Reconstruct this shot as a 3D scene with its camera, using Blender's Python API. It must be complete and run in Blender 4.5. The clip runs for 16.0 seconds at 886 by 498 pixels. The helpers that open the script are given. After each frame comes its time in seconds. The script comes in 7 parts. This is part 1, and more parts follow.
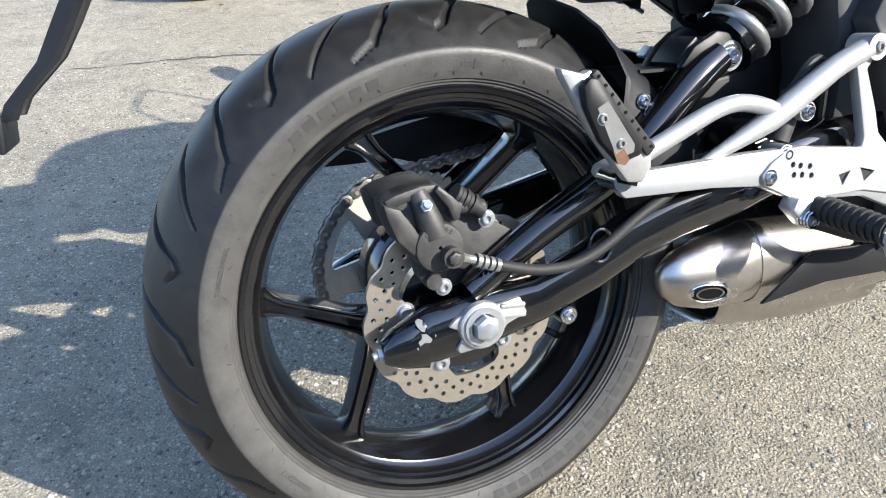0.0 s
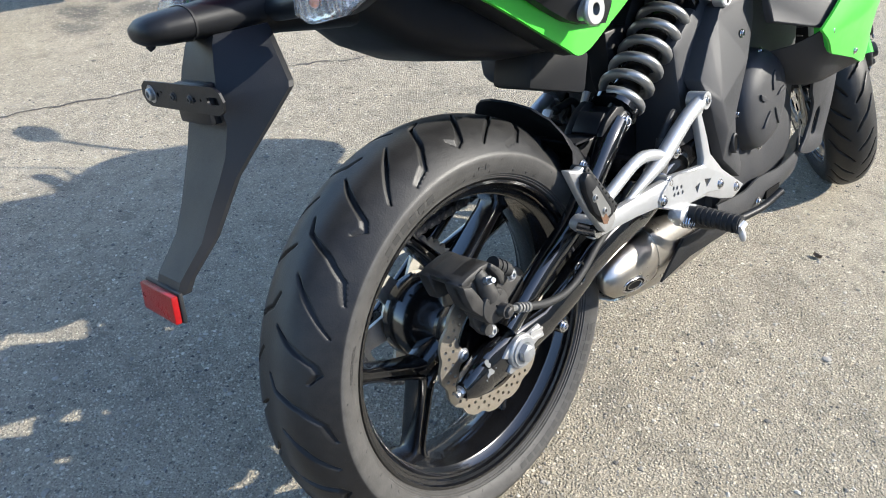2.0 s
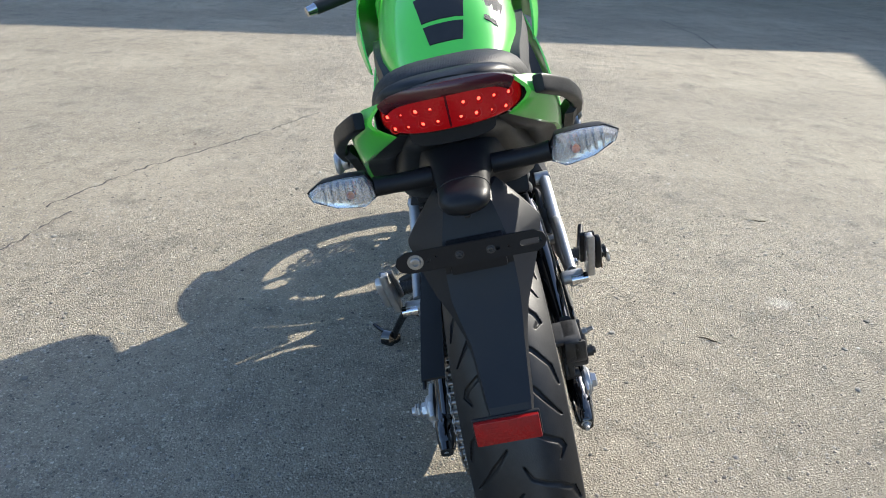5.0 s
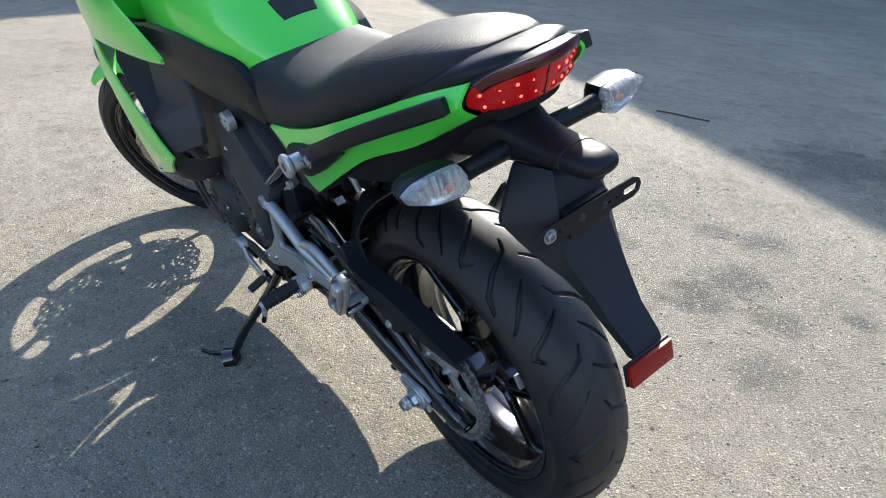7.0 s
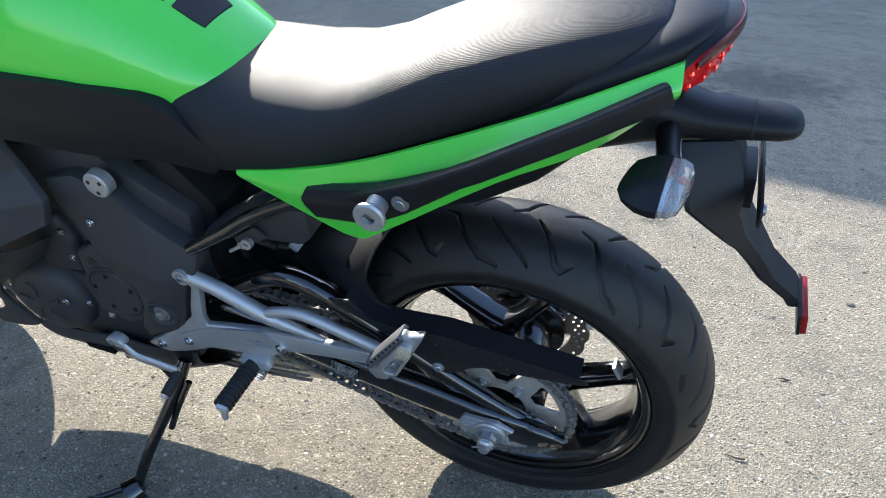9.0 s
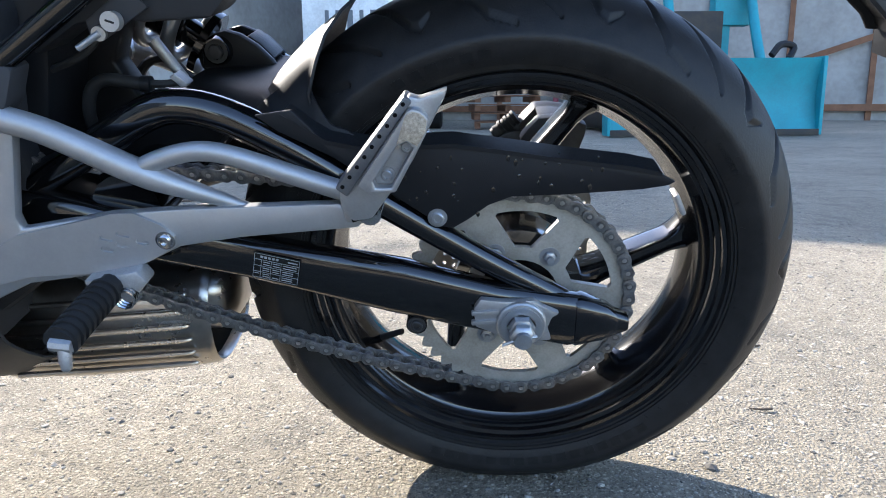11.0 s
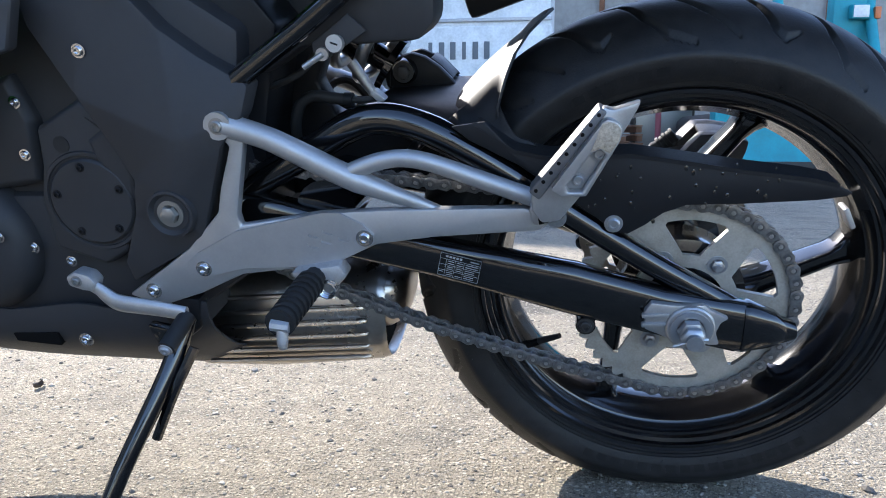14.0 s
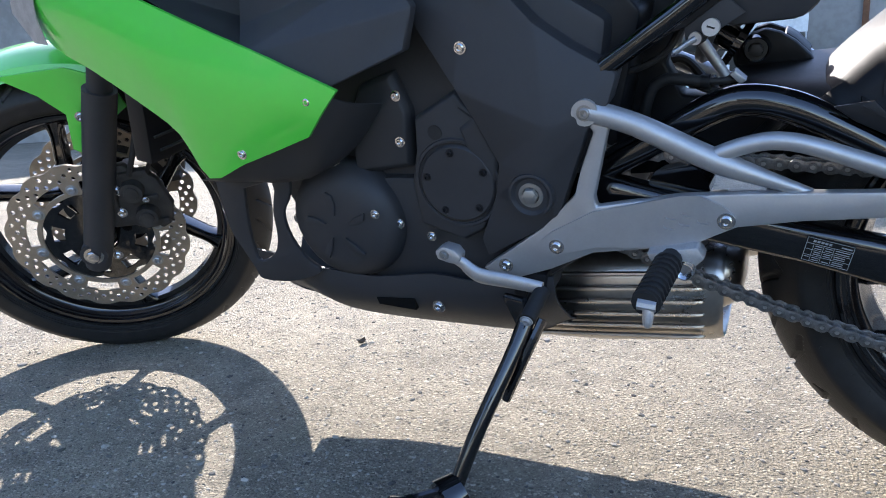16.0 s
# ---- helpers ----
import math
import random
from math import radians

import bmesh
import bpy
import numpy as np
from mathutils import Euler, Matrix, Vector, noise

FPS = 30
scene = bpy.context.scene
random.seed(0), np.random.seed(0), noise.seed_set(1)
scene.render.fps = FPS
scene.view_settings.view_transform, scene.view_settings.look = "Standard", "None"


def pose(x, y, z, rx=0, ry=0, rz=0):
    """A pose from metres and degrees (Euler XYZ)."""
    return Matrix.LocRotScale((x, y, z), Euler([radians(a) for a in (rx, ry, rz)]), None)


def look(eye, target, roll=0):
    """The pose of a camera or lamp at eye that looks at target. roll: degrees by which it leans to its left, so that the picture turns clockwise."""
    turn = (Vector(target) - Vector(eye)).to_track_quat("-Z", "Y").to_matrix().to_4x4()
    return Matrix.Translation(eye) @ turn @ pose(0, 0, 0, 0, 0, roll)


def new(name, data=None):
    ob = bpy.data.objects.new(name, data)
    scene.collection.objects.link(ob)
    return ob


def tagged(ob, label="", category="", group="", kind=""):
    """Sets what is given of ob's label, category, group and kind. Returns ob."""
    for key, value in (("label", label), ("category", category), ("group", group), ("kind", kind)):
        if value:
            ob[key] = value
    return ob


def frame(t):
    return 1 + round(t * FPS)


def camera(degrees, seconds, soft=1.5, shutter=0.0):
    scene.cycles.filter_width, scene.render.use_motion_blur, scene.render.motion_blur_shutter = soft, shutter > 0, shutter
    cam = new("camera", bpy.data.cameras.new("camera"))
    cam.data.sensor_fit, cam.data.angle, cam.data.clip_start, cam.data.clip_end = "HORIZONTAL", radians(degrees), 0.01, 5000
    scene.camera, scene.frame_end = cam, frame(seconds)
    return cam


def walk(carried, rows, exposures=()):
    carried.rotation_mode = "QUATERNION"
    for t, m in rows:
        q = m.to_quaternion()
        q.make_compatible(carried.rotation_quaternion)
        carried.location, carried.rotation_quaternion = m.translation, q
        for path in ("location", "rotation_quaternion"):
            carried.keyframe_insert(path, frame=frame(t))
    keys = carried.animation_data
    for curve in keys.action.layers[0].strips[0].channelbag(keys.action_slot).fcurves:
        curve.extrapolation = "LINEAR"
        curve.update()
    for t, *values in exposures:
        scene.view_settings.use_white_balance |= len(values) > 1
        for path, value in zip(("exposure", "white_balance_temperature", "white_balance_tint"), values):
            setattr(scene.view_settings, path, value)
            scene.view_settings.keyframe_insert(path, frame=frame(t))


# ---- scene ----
cam = camera(63.2, 16.0, 1.0)
PATH = [
    (0, (-0.2571, -0.5628, 0.8006), (0.3890, 0.9911, -0.2801), -0.16),
    (0.5, (-0.3429, -0.5723, 0.8900), (0.3658, 0.9322, -0.2209), -0.62),
    (1, (-0.4152, -0.5979, 0.9509), (0.4020, 0.8165, -0.2031), -0.33),
    (1.5, (-0.5097, -0.5447, 1.0180), (0.4817, 0.7296, -0.1623), 0.12),
    (2, (-0.6158, -0.4762, 1.0361), (0.5689, 0.6468, -0.1194), 1.29),
    (2.5, (-0.7660, -0.4106, 1.0746), (0.5940, 0.5567, -0.0276), 2.27),
    (3, (-0.8747, -0.3413, 1.1011), (0.6453, 0.4554, 0.0739), 3.05),
    (3.2, (-0.9034, -0.2958, 1.0974), (0.6727, 0.4272, 0.1007), 3.34),
    (5.3, (-1.0858, 0.3435, 1.0942), (0.7164, 0.1394, 0.2513), 2.92),
    (5.5, (-1.0656, 0.3997, 1.0878), (0.7205, 0.0886, 0.2434), 2.95),
    (6, (-1.0175, 0.5649, 1.0862), (0.6954, -0.0192, 0.2348), 2.89),
    (6.5, (-0.9670, 0.7173, 1.0987), (0.6238, -0.1320, 0.2338), 2.97),
    (7, (-0.8345, 0.8392, 1.0729), (0.5802, -0.2592, 0.1829), 2.92),
    (7.5, (-0.7034, 0.9421, 1.0728), (0.5061, -0.3627, 0.1592), 2.49),
    (8, (-0.5557, 1.0509, 1.0707), (0.4359, -0.4037, 0.1215), 1.72),
    (8.2, (-0.4918, 1.0793, 1.0749), (0.4158, -0.4221, 0.1146), 1.42),
    (10.3, (0.0641, 0.9609, 0.7210), (0.2096, -0.8946, -0.0113), -0.13),
    (10.5, (0.0627, 0.9390, 0.6321), (0.1740, -0.9570, 0.0054), -0.35),
    (11, (0.0552, 0.9316, 0.4843), (0.1196, -1.0272, 0.0854), -0.40),
    (11.5, (0.0594, 0.9373, 0.4341), (0.1038, -1.0368, 0.1159), -0.05),
    (12, (0.0597, 0.9457, 0.4148), (0.0966, -1.0262, 0.0825), 0.16),
    (12.5, (0.0559, 0.9485, 0.4243), (0.1123, -1.0213, 0.0829), 0.19),
    (13, (0.0760, 0.9624, 0.4410), (0.1816, -1.0054, 0.0996), 0.13),
    (13.5, (0.1089, 0.9797, 0.4588), (0.3024, -0.9834, 0.1291), 0.03),
    (14, (0.1396, 1.0002, 0.4672), (0.4539, -0.9493, 0.1499), -0.02),
    (14.5, (0.1719, 1.0244, 0.4747), (0.6445, -0.8939, 0.1630), -0.21),
    (15, (0.1997, 1.0453, 0.4777), (0.8329, -0.8248, 0.1586), -0.66),
    (15.5, (0.2383, 1.0673, 0.4802), (1.0177, -0.7428, 0.1400), -1.25),
    (16, (0.2738, 1.0755, 0.4865), (1.1544, -0.6776, 0.0978), -1.85),
]
walk(cam, [(t, look(eye, target, roll)) for t, eye, target, roll in PATH], exposures=[(0, 1.87, 5800, 10), (1.5, 1.77, 5850, 10), (3, 1.62, 5950, 10), (5.5, 1.47, 6000, 10), (6.5, 1.58, 5920, 10), (7.5, 1.67, 5870, 10), (8.2, 1.68, 5860, 10), (10.3, 2.08, 5900, 13), (12, 2.03, 5920, 15), (14, 1.98, 5780, 15), (16, 1.9, 5770, 16)])

# ---- world and sun ----
SUN_AZ, SUN_EL = radians(136.5), radians(31.5)
world = bpy.data.worlds.new("sky")
scene.world = world
world.use_nodes = True
wn = world.node_tree.nodes
sky = wn.new("ShaderNodeTexSky")
sky.sky_type, sky.sun_disc = "NISHITA", False
sky.sun_elevation, sky.sun_rotation = SUN_EL, SUN_AZ
wn["Background"].inputs["Strength"].default_value = 0.15
world.node_tree.links.new(sky.outputs[0], wn["Background"].inputs["Color"])
sun_data = bpy.data.lights.new("sun", "SUN")
sun_data.energy, sun_data.angle, sun_data.color = 4.0, radians(0.5), (1.0, 0.895, 0.72)
sun = new("sun", sun_data)
sun_from = Vector((math.sin(SUN_AZ) * math.cos(SUN_EL), math.cos(SUN_AZ) * math.cos(SUN_EL), math.sin(SUN_EL)))
sun.matrix_world = look(sun_from * 40, (0, 0, 0))


# ---- materials ----
def material(name, color, rough=0.5, metal=0.0, spots=None, scale=30.0, amount=0.25, bump=0.0, bump_scale=200.0, coat=0.0, spec=0.5):
    """A principled surface whose colour wanders to `spots` over two noises, with fine relief."""
    m = bpy.data.materials.new(name)
    m.use_nodes = True
    n, l = m.node_tree.nodes, m.node_tree.links
    p = n["Principled BSDF"]
    p.inputs["Roughness"].default_value, p.inputs["Metallic"].default_value = rough, metal
    p.inputs["Coat Weight"].default_value, p.inputs["Coat Roughness"].default_value = coat, 0.06
    p.inputs["Specular IOR Level"].default_value = spec
    co = n.new("ShaderNodeTexCoord")
    big, fine = n.new("ShaderNodeTexNoise"), n.new("ShaderNodeTexNoise")
    big.inputs["Scale"].default_value, fine.inputs["Scale"].default_value = scale, scale * 9
    big.inputs["Detail"].default_value = fine.inputs["Detail"].default_value = 4
    both = n.new("ShaderNodeMath")
    both.operation = "MULTIPLY_ADD"
    both.inputs[1].default_value = 0.5
    ramp = n.new("ShaderNodeMapRange")
    ramp.inputs["From Min"].default_value, ramp.inputs["From Max"].default_value = 0.55, 0.95
    ramp.inputs["To Max"].default_value = amount
    mix = n.new("ShaderNodeMix")
    mix.data_type = "RGBA"
    mix.inputs["A"].default_value = (*color, 1)
    mix.inputs["B"].default_value = (*(spots or [min(1, c * 1.6 + 0.02) for c in color]), 1)
    for noise_node in (big, fine):
        l.new(co.outputs["Object"], noise_node.inputs["Vector"])
    l.new(fine.outputs[0], both.inputs[0])
    l.new(big.outputs[0], both.inputs[2])
    l.new(both.outputs[0], ramp.inputs["Value"])
    l.new(ramp.outputs[0], mix.inputs["Factor"])
    l.new(mix.outputs["Result"], p.inputs["Base Color"])
    wear = n.new("ShaderNodeMapRange")
    wear.inputs["To Min"].default_value, wear.inputs["To Max"].default_value = rough * 0.8, min(1, rough * 1.25 + 0.01)
    l.new(both.outputs[0], wear.inputs["Value"])
    l.new(wear.outputs[0], p.inputs["Roughness"])
    if bump:
        grain, b = n.new("ShaderNodeTexNoise"), n.new("ShaderNodeBump")
        grain.inputs["Scale"].default_value, grain.inputs["Detail"].default_value = bump_scale, 3
        b.inputs["Strength"].default_value, b.inputs["Distance"].default_value = bump, 0.002
        l.new(co.outputs["Object"], grain.inputs["Vector"])
        l.new(grain.outputs[0], b.inputs["Height"])
        l.new(b.outputs[0], p.inputs["Normal"])
    return m


def node(m, kind, **values):
    made = m.node_tree.nodes.new(kind)
    for key, value in values.items():
        made.inputs[key].default_value = value
    return made


GREEN = material("green_paint", (0.07, 0.51, 0.032), 0.32, 0.0, (0.065, 0.46, 0.032), 12, 0.3, coat=0.7)
PLASTIC = material("black_plastic", (0.006, 0.0065, 0.008), 0.38, 0, (0.014, 0.014, 0.0145), 18, 0.35, bump=0.08, bump_scale=900, spec=0.2)
COVER = material("grey_black_cover", (0.021, 0.0217, 0.0248), 0.5, 0, (0.042, 0.041, 0.041), 16, 0.35, bump=0.1, bump_scale=1200, spec=0.36)
GLOSS = material("black_gloss_paint", (0.0025, 0.0025, 0.003), 0.07, 0, (0.008, 0.008, 0.008), 25, 0.3, coat=0.7, bump=0.01, bump_scale=60)
RIM = material("black_rim_paint", (0.003, 0.003, 0.0036), 0.15, 0, (0.011, 0.0107, 0.0104), 22, 0.3, coat=0.6)
SILVER = material("satin_silver", (0.39, 0.393, 0.398), 0.36, 0.62, (0.31, 0.313, 0.317), 40, 0.4, bump=0.05, bump_scale=1500)
CAST = material("cast_silver", (0.46, 0.46, 0.466), 0.44, 0.75, (0.3, 0.295, 0.29), 60, 0.55, bump=0.25, bump_scale=700)
ALLOY = material("bright_cast_alloy", (0.42, 0.42, 0.42), 0.36, 0.7, (0.28, 0.275, 0.27), 70, 0.45, bump=0.15, bump_scale=700)
# alloy darkened in its colour for a strip that faces away from light
TREAD = material("anodised_tread", (0.11, 0.11, 0.115), 0.42, 0.5, (0.2, 0.2, 0.2), 60, 0.4)
SCUFF = material("scuffed_alloy", (0.56, 0.48, 0.37), 0.6, 0.2, (0.16, 0.13, 0.1), 420, 0.7, bump=0.5, bump_scale=1500)
ZINC = material("zinc_plated_steel", (0.4, 0.415, 0.435), 0.3, 0.75, (0.26, 0.26, 0.265), 90, 0.5)
CHROME = material("bright_steel", (0.55, 0.55, 0.56), 0.13, 1.0, (0.4, 0.38, 0.36), 70, 0.4)
STEEL = material("brushed_steel", (0.5, 0.475, 0.44), 0.25, 1.0, (0.3, 0.265, 0.23), 14, 0.5)
DISC = material("brake_disc_steel", (0.4, 0.36, 0.3), 0.34, 0.85, (0.26, 0.22, 0.17), 40, 0.5, bump=0.06, bump_scale=600)
SPROCKET = material("sprocket_steel", (0.5, 0.49, 0.45), 0.45, 0.7, (0.30, 0.27, 0.22), 45, 0.6, bump=0.12, bump_scale=500)
CHAIN = material("oily_chain", (0.27, 0.265, 0.26), 0.28, 0.72, (0.04, 0.035, 0.031), 140, 0.6)
PIN = material("worn_pin_steel", (0.5, 0.48, 0.46), 0.3, 0.8, (0.18, 0.16, 0.13), 200, 0.5)
# near-black for holes and recesses: their shade is put into the colour
HOLE_SHADE = material("sooty_bore", (0.004, 0.004, 0.004), 0.9, 0, (0.008, 0.007, 0.006), 80, 0.3, spec=0.1)
CALIPER = material("dusty_caliper", (0.014, 0.0138, 0.0138), 0.48, 0.2, (0.08, 0.075, 0.07), 60, 0.4, bump=0.14, bump_scale=900)
HANGER = material("textured_black_plastic", (0.0085, 0.0092, 0.011), 0.42, 0, (0.016, 0.016, 0.017), 22, 0.35, bump=0.1, bump_scale=1000, spec=0.24)
SEAT = material("black_vinyl", (0.0095, 0.01, 0.0115), 0.47, 0, (0.018, 0.0185, 0.02), 10, 0.4, bump=0.25, bump_scale=1300, spec=0.24)


def ribbed(m):
    """Fine lengthwise ribs over the passenger's half of the seat."""
    nt = m.node_tree
    co, old = nt.nodes["Texture Coordinate"], nt.nodes["Bump"]
    wave = node(m, "ShaderNodeTexWave", Scale=150.0)
    wave.bands_direction = "Y"
    nt.links.new(co.outputs["Object"], wave.inputs["Vector"])
    xyz = nt.nodes.new("ShaderNodeSeparateXYZ")
    nt.links.new(co.outputs["Object"], xyz.inputs[0])
    where = node(m, "ShaderNodeMapRange", **{"From Min": 0.16, "From Max": 0.1, "To Min": 0.0, "To Max": 1.0})
    nt.links.new(xyz.outputs[0], where.inputs["Value"])
    high = nt.nodes.new("ShaderNodeMath")
    high.operation = "MULTIPLY"
    nt.links.new(wave.outputs["Fac"], high.inputs[0])
    nt.links.new(where.outputs[0], high.inputs[1])
    b = node(m, "ShaderNodeBump", Strength=0.22, Distance=0.0008)
    nt.links.new(high.outputs[0], b.inputs["Height"])
    nt.links.new(old.outputs[0], b.inputs["Normal"])
    nt.links.new(b.outputs[0], nt.nodes["Principled BSDF"].inputs["Normal"])


ribbed(SEAT)
RUBBER = material("black_rubber", (0.011, 0.011, 0.0115), 0.55, 0, (0.03, 0.03, 0.03), 50, 0.4, bump=0.12, bump_scale=700, spec=0.3)
SPRING = material("grey_spring", (0.24, 0.24, 0.235), 0.27, 0.7, (0.32, 0.31, 0.29), 50, 0.4)
RED = material("red_reflector", (0.24, 0.005, 0.006), 0.25, 0, (0.1, 0.004, 0.004), 30, 0.6, bump=0.3, bump_scale=420, spec=0.25)
AMBER = material("amber_bulb", (0.5, 0.13, 0.03), 0.3)
LETTER = material("moulded_lettering", (0.02, 0.0195, 0.019), 0.55, 0, (0.035, 0.034, 0.032), 60, 0.5)
STICKER = material("pale_sticker_print", (0.24, 0.24, 0.23), 0.5)
RUST = material("rusty_screw", (0.075, 0.04, 0.024), 0.8, 0.2, (0.17, 0.09, 0.045), 300, 0.7)

KNEE = material("grey_grip_pad", (0.03, 0.03, 0.031), 0.6, 0, None, 40, 0.3, bump=1.0, bump_scale=330, spec=0.3)
CLEAR = material("clear_lens", (0.86, 0.88, 0.9), 0.12)
CLEAR.node_tree.nodes["Principled BSDF"].inputs["Transmission Weight"].default_value = 0.85
CLEAR.node_tree.nodes["Principled BSDF"].inputs["IOR"].default_value = 1.3
LENS_RED = material("red_lens", (0.5, 0.008, 0.01), 0.12, 0, (0.35, 0.006, 0.008), 30, 0.4, coat=1.0)
LENS_RED.node_tree.nodes["Principled BSDF"].inputs["Transmission Weight"].default_value = 0.35
LIT_RED = material("lit_red_lens", (0.13, 0.0025, 0.005), 0.2, 0, (0.07, 0.0015, 0.002), 55, 0.8, bump=0.3, bump_scale=260, spec=0.3)
DARK_RED = material("dark_red_band", (0.05, 0.003, 0.006), 0.2, 0, (0.03, 0.002, 0.003), 30, 0.4)
LIT_RED.node_tree.nodes["Principled BSDF"].inputs["Emission Color"].default_value = (1, 0.01, 0.012, 1)
LIT_RED.node_tree.nodes["Principled BSDF"].inputs["Emission Strength"].default_value = 0.06
LED = bpy.data.materials.new("lit_red_diode")
LED.use_nodes = True
led_shader = LED.node_tree.nodes["Principled BSDF"]
led_shader.inputs["Base Color"].default_value = (0.4, 0.01, 0.01, 1)
led_shader.inputs["Emission Color"].default_value = (1, 0.06, 0.03, 1)
led_shader.inputs["Emission Strength"].default_value = 2.0


def tyre_material(name, dusty):
    """Black rubber greyed by road dust, the right wall also by sunlight put into its colour; the tread worn in a band
    along its middle.
    """
    m = material(name, (0.0046, 0.0046, 0.0053), 0.42, 0, (0.019, 0.0186, 0.018), 60, 0.5, bump=0.14, bump_scale=420, spec=0.3)
    nt = m.node_tree
    p = nt.nodes["Principled BSDF"]
    base = p.inputs["Base Color"].links[0].from_socket
    at = nt.nodes.new("ShaderNodeAttribute")
    at.attribute_name = "film"
    grime = node(m, "ShaderNodeTexNoise", Scale=38.0, Detail=9.0, Roughness=0.7)
    co = nt.nodes["Texture Coordinate"]
    nt.links.new(co.outputs["Object"], grime.inputs["Vector"])
    amount = nt.nodes.new("ShaderNodeMath")
    amount.operation = "MULTIPLY"
    shape = node(m, "ShaderNodeMapRange", **{"From Min": 0.3, "From Max": 0.72, "To Min": 0.62, "To Max": 1.2})
    nt.links.new(grime.outputs[0], shape.inputs["Value"])
    nt.links.new(shape.outputs[0], amount.inputs[0])
    nt.links.new(at.outputs["Fac"], amount.inputs[1])
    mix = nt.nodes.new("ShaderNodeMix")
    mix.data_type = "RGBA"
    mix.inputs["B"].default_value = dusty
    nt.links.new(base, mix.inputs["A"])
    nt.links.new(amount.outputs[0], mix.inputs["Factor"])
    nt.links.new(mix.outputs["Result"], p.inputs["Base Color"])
    return m


TINT = material("tinted_screen", (0.5, 0.52, 0.53), 0.06)
TINT.node_tree.nodes["Principled BSDF"].inputs["Transmission Weight"].default_value = 0.9
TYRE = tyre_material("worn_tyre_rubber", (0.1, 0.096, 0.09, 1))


def asphalt():
    m = bpy.data.materials.new("worn_asphalt")
    m.use_nodes = True
    nt = m.node_tree
    l, p = nt.links, nt.nodes["Principled BSDF"]
    co = nt.nodes.new("ShaderNodeTexCoord")
    def tex(kind, **values):
        t = node(m, kind, **values)
        l.new(co.outputs["Object"], t.inputs["Vector"])
        return t
    stones = tex("ShaderNodeTexVoronoi", Scale=190.0, Randomness=1.0)
    chips = tex("ShaderNodeTexVoronoi", Scale=85.0, Randomness=1.0)
    grit = tex("ShaderNodeTexNoise", Scale=520.0, Detail=5.0, Roughness=0.8)
    patch = tex("ShaderNodeTexNoise", Scale=1.1, Detail=8.0, Roughness=0.62)
    blot = tex("ShaderNodeTexNoise", Scale=4.5, Detail=6.0, Roughness=0.65)
    oil = tex("ShaderNodeTexNoise", Scale=1.7, Detail=4.0, Roughness=0.55)
    wide = tex("ShaderNodeTexNoise", Scale=0.35, Detail=4.0, Roughness=0.5)
    sep, sep2 = nt.nodes.new("ShaderNodeSeparateColor"), nt.nodes.new("ShaderNodeSeparateColor")
    l.new(stones.outputs["Color"], sep.inputs[0])
    l.new(chips.outputs["Color"], sep2.inputs[0])
    ramp = nt.nodes.new("ShaderNodeValToRGB")
    e = ramp.color_ramp.elements
    e[0].position, e[0].color = 0.0, (0.055, 0.052, 0.047, 1)
    e[1].position, e[1].color = 1.0, (0.56, 0.52, 0.43, 1)
    for at, c in ((0.3, (0.135, 0.122, 0.096, 1)), (0.75, (0.235, 0.211, 0.165, 1)), (0.92, (0.36, 0.328, 0.258, 1))):
        k = e.new(at)
        k.color = c
    l.new(sep.outputs[0], ramp.inputs[0])
    def over(a, b, fac, mode="MIX"):
        x = nt.nodes.new("ShaderNodeMix")
        x.data_type, x.blend_type = "RGBA", mode
        for key, v in (("A", a), ("B", b), ("Factor", fac)):
            if isinstance(v, (tuple, float)):
                x.inputs[key].default_value = v
            else:
                l.new(v, x.inputs[key])
        return x.outputs["Result"]
    def ranged(socket, lo, hi, to_lo=0.0, to_hi=1.0):
        r = node(m, "ShaderNodeMapRange", **{"From Min": lo, "From Max": hi, "To Min": to_lo, "To Max": to_hi})
        l.new(socket, r.inputs["Value"])
        return r.outputs[0]
    def product(a, b):
        x = nt.nodes.new("ShaderNodeMath")
        x.operation = "MULTIPLY"
        l.new(a, x.inputs[0])
        l.new(b, x.inputs[1])
        return x.outputs[0]
    # fine binder between the stones, a few larger pale and dark chips lying flush in it
    mottle = tex("ShaderNodeTexNoise", Scale=16.0, Detail=5.0, Roughness=0.7)
    dust = tex("ShaderNodeTexNoise", Scale=1500.0, Detail=2.0, Roughness=0.7)
    c = over(ramp.outputs[0], (0.15, 0.134, 0.104, 1), ranged(stones.outputs["Distance"], 0.3, 0.6))
    c = over(c, (0.31, 0.278, 0.215, 1), ranged(grit.outputs[0], 0.42, 0.66, 0.0, 0.8))
    c = over(c, (0.045, 0.042, 0.037, 1), ranged(grit.outputs[0], 0.44, 0.33, 0.0, 0.95))
    c = over(c, (0.42, 0.385, 0.31, 1), ranged(dust.outputs[0], 0.6, 0.72, 0.0, 0.7))
    inside = ranged(chips.outputs["Distance"], 0.4, 0.3)
    c = over(c, (0.52, 0.485, 0.41, 1), product(inside, ranged(sep2.outputs[0], 0.955, 0.985)))
    c = over(c, (0.06, 0.056, 0.05, 1), product(inside, ranged(sep2.outputs[1], 0.9, 0.95)))
    c = over(c, (0.34, 0.306, 0.24, 1), ranged(patch.outputs[0], 0.42, 0.66, 0.0, 0.5))
    c = over(c, (0.34, 0.31, 0.25, 1), ranged(mottle.outputs[0], 0.52, 0.75, 0.0, 0.5))
    c = over(c, (0.085, 0.078, 0.064, 1), ranged(mottle.outputs[0], 0.46, 0.3, 0.0, 0.6))
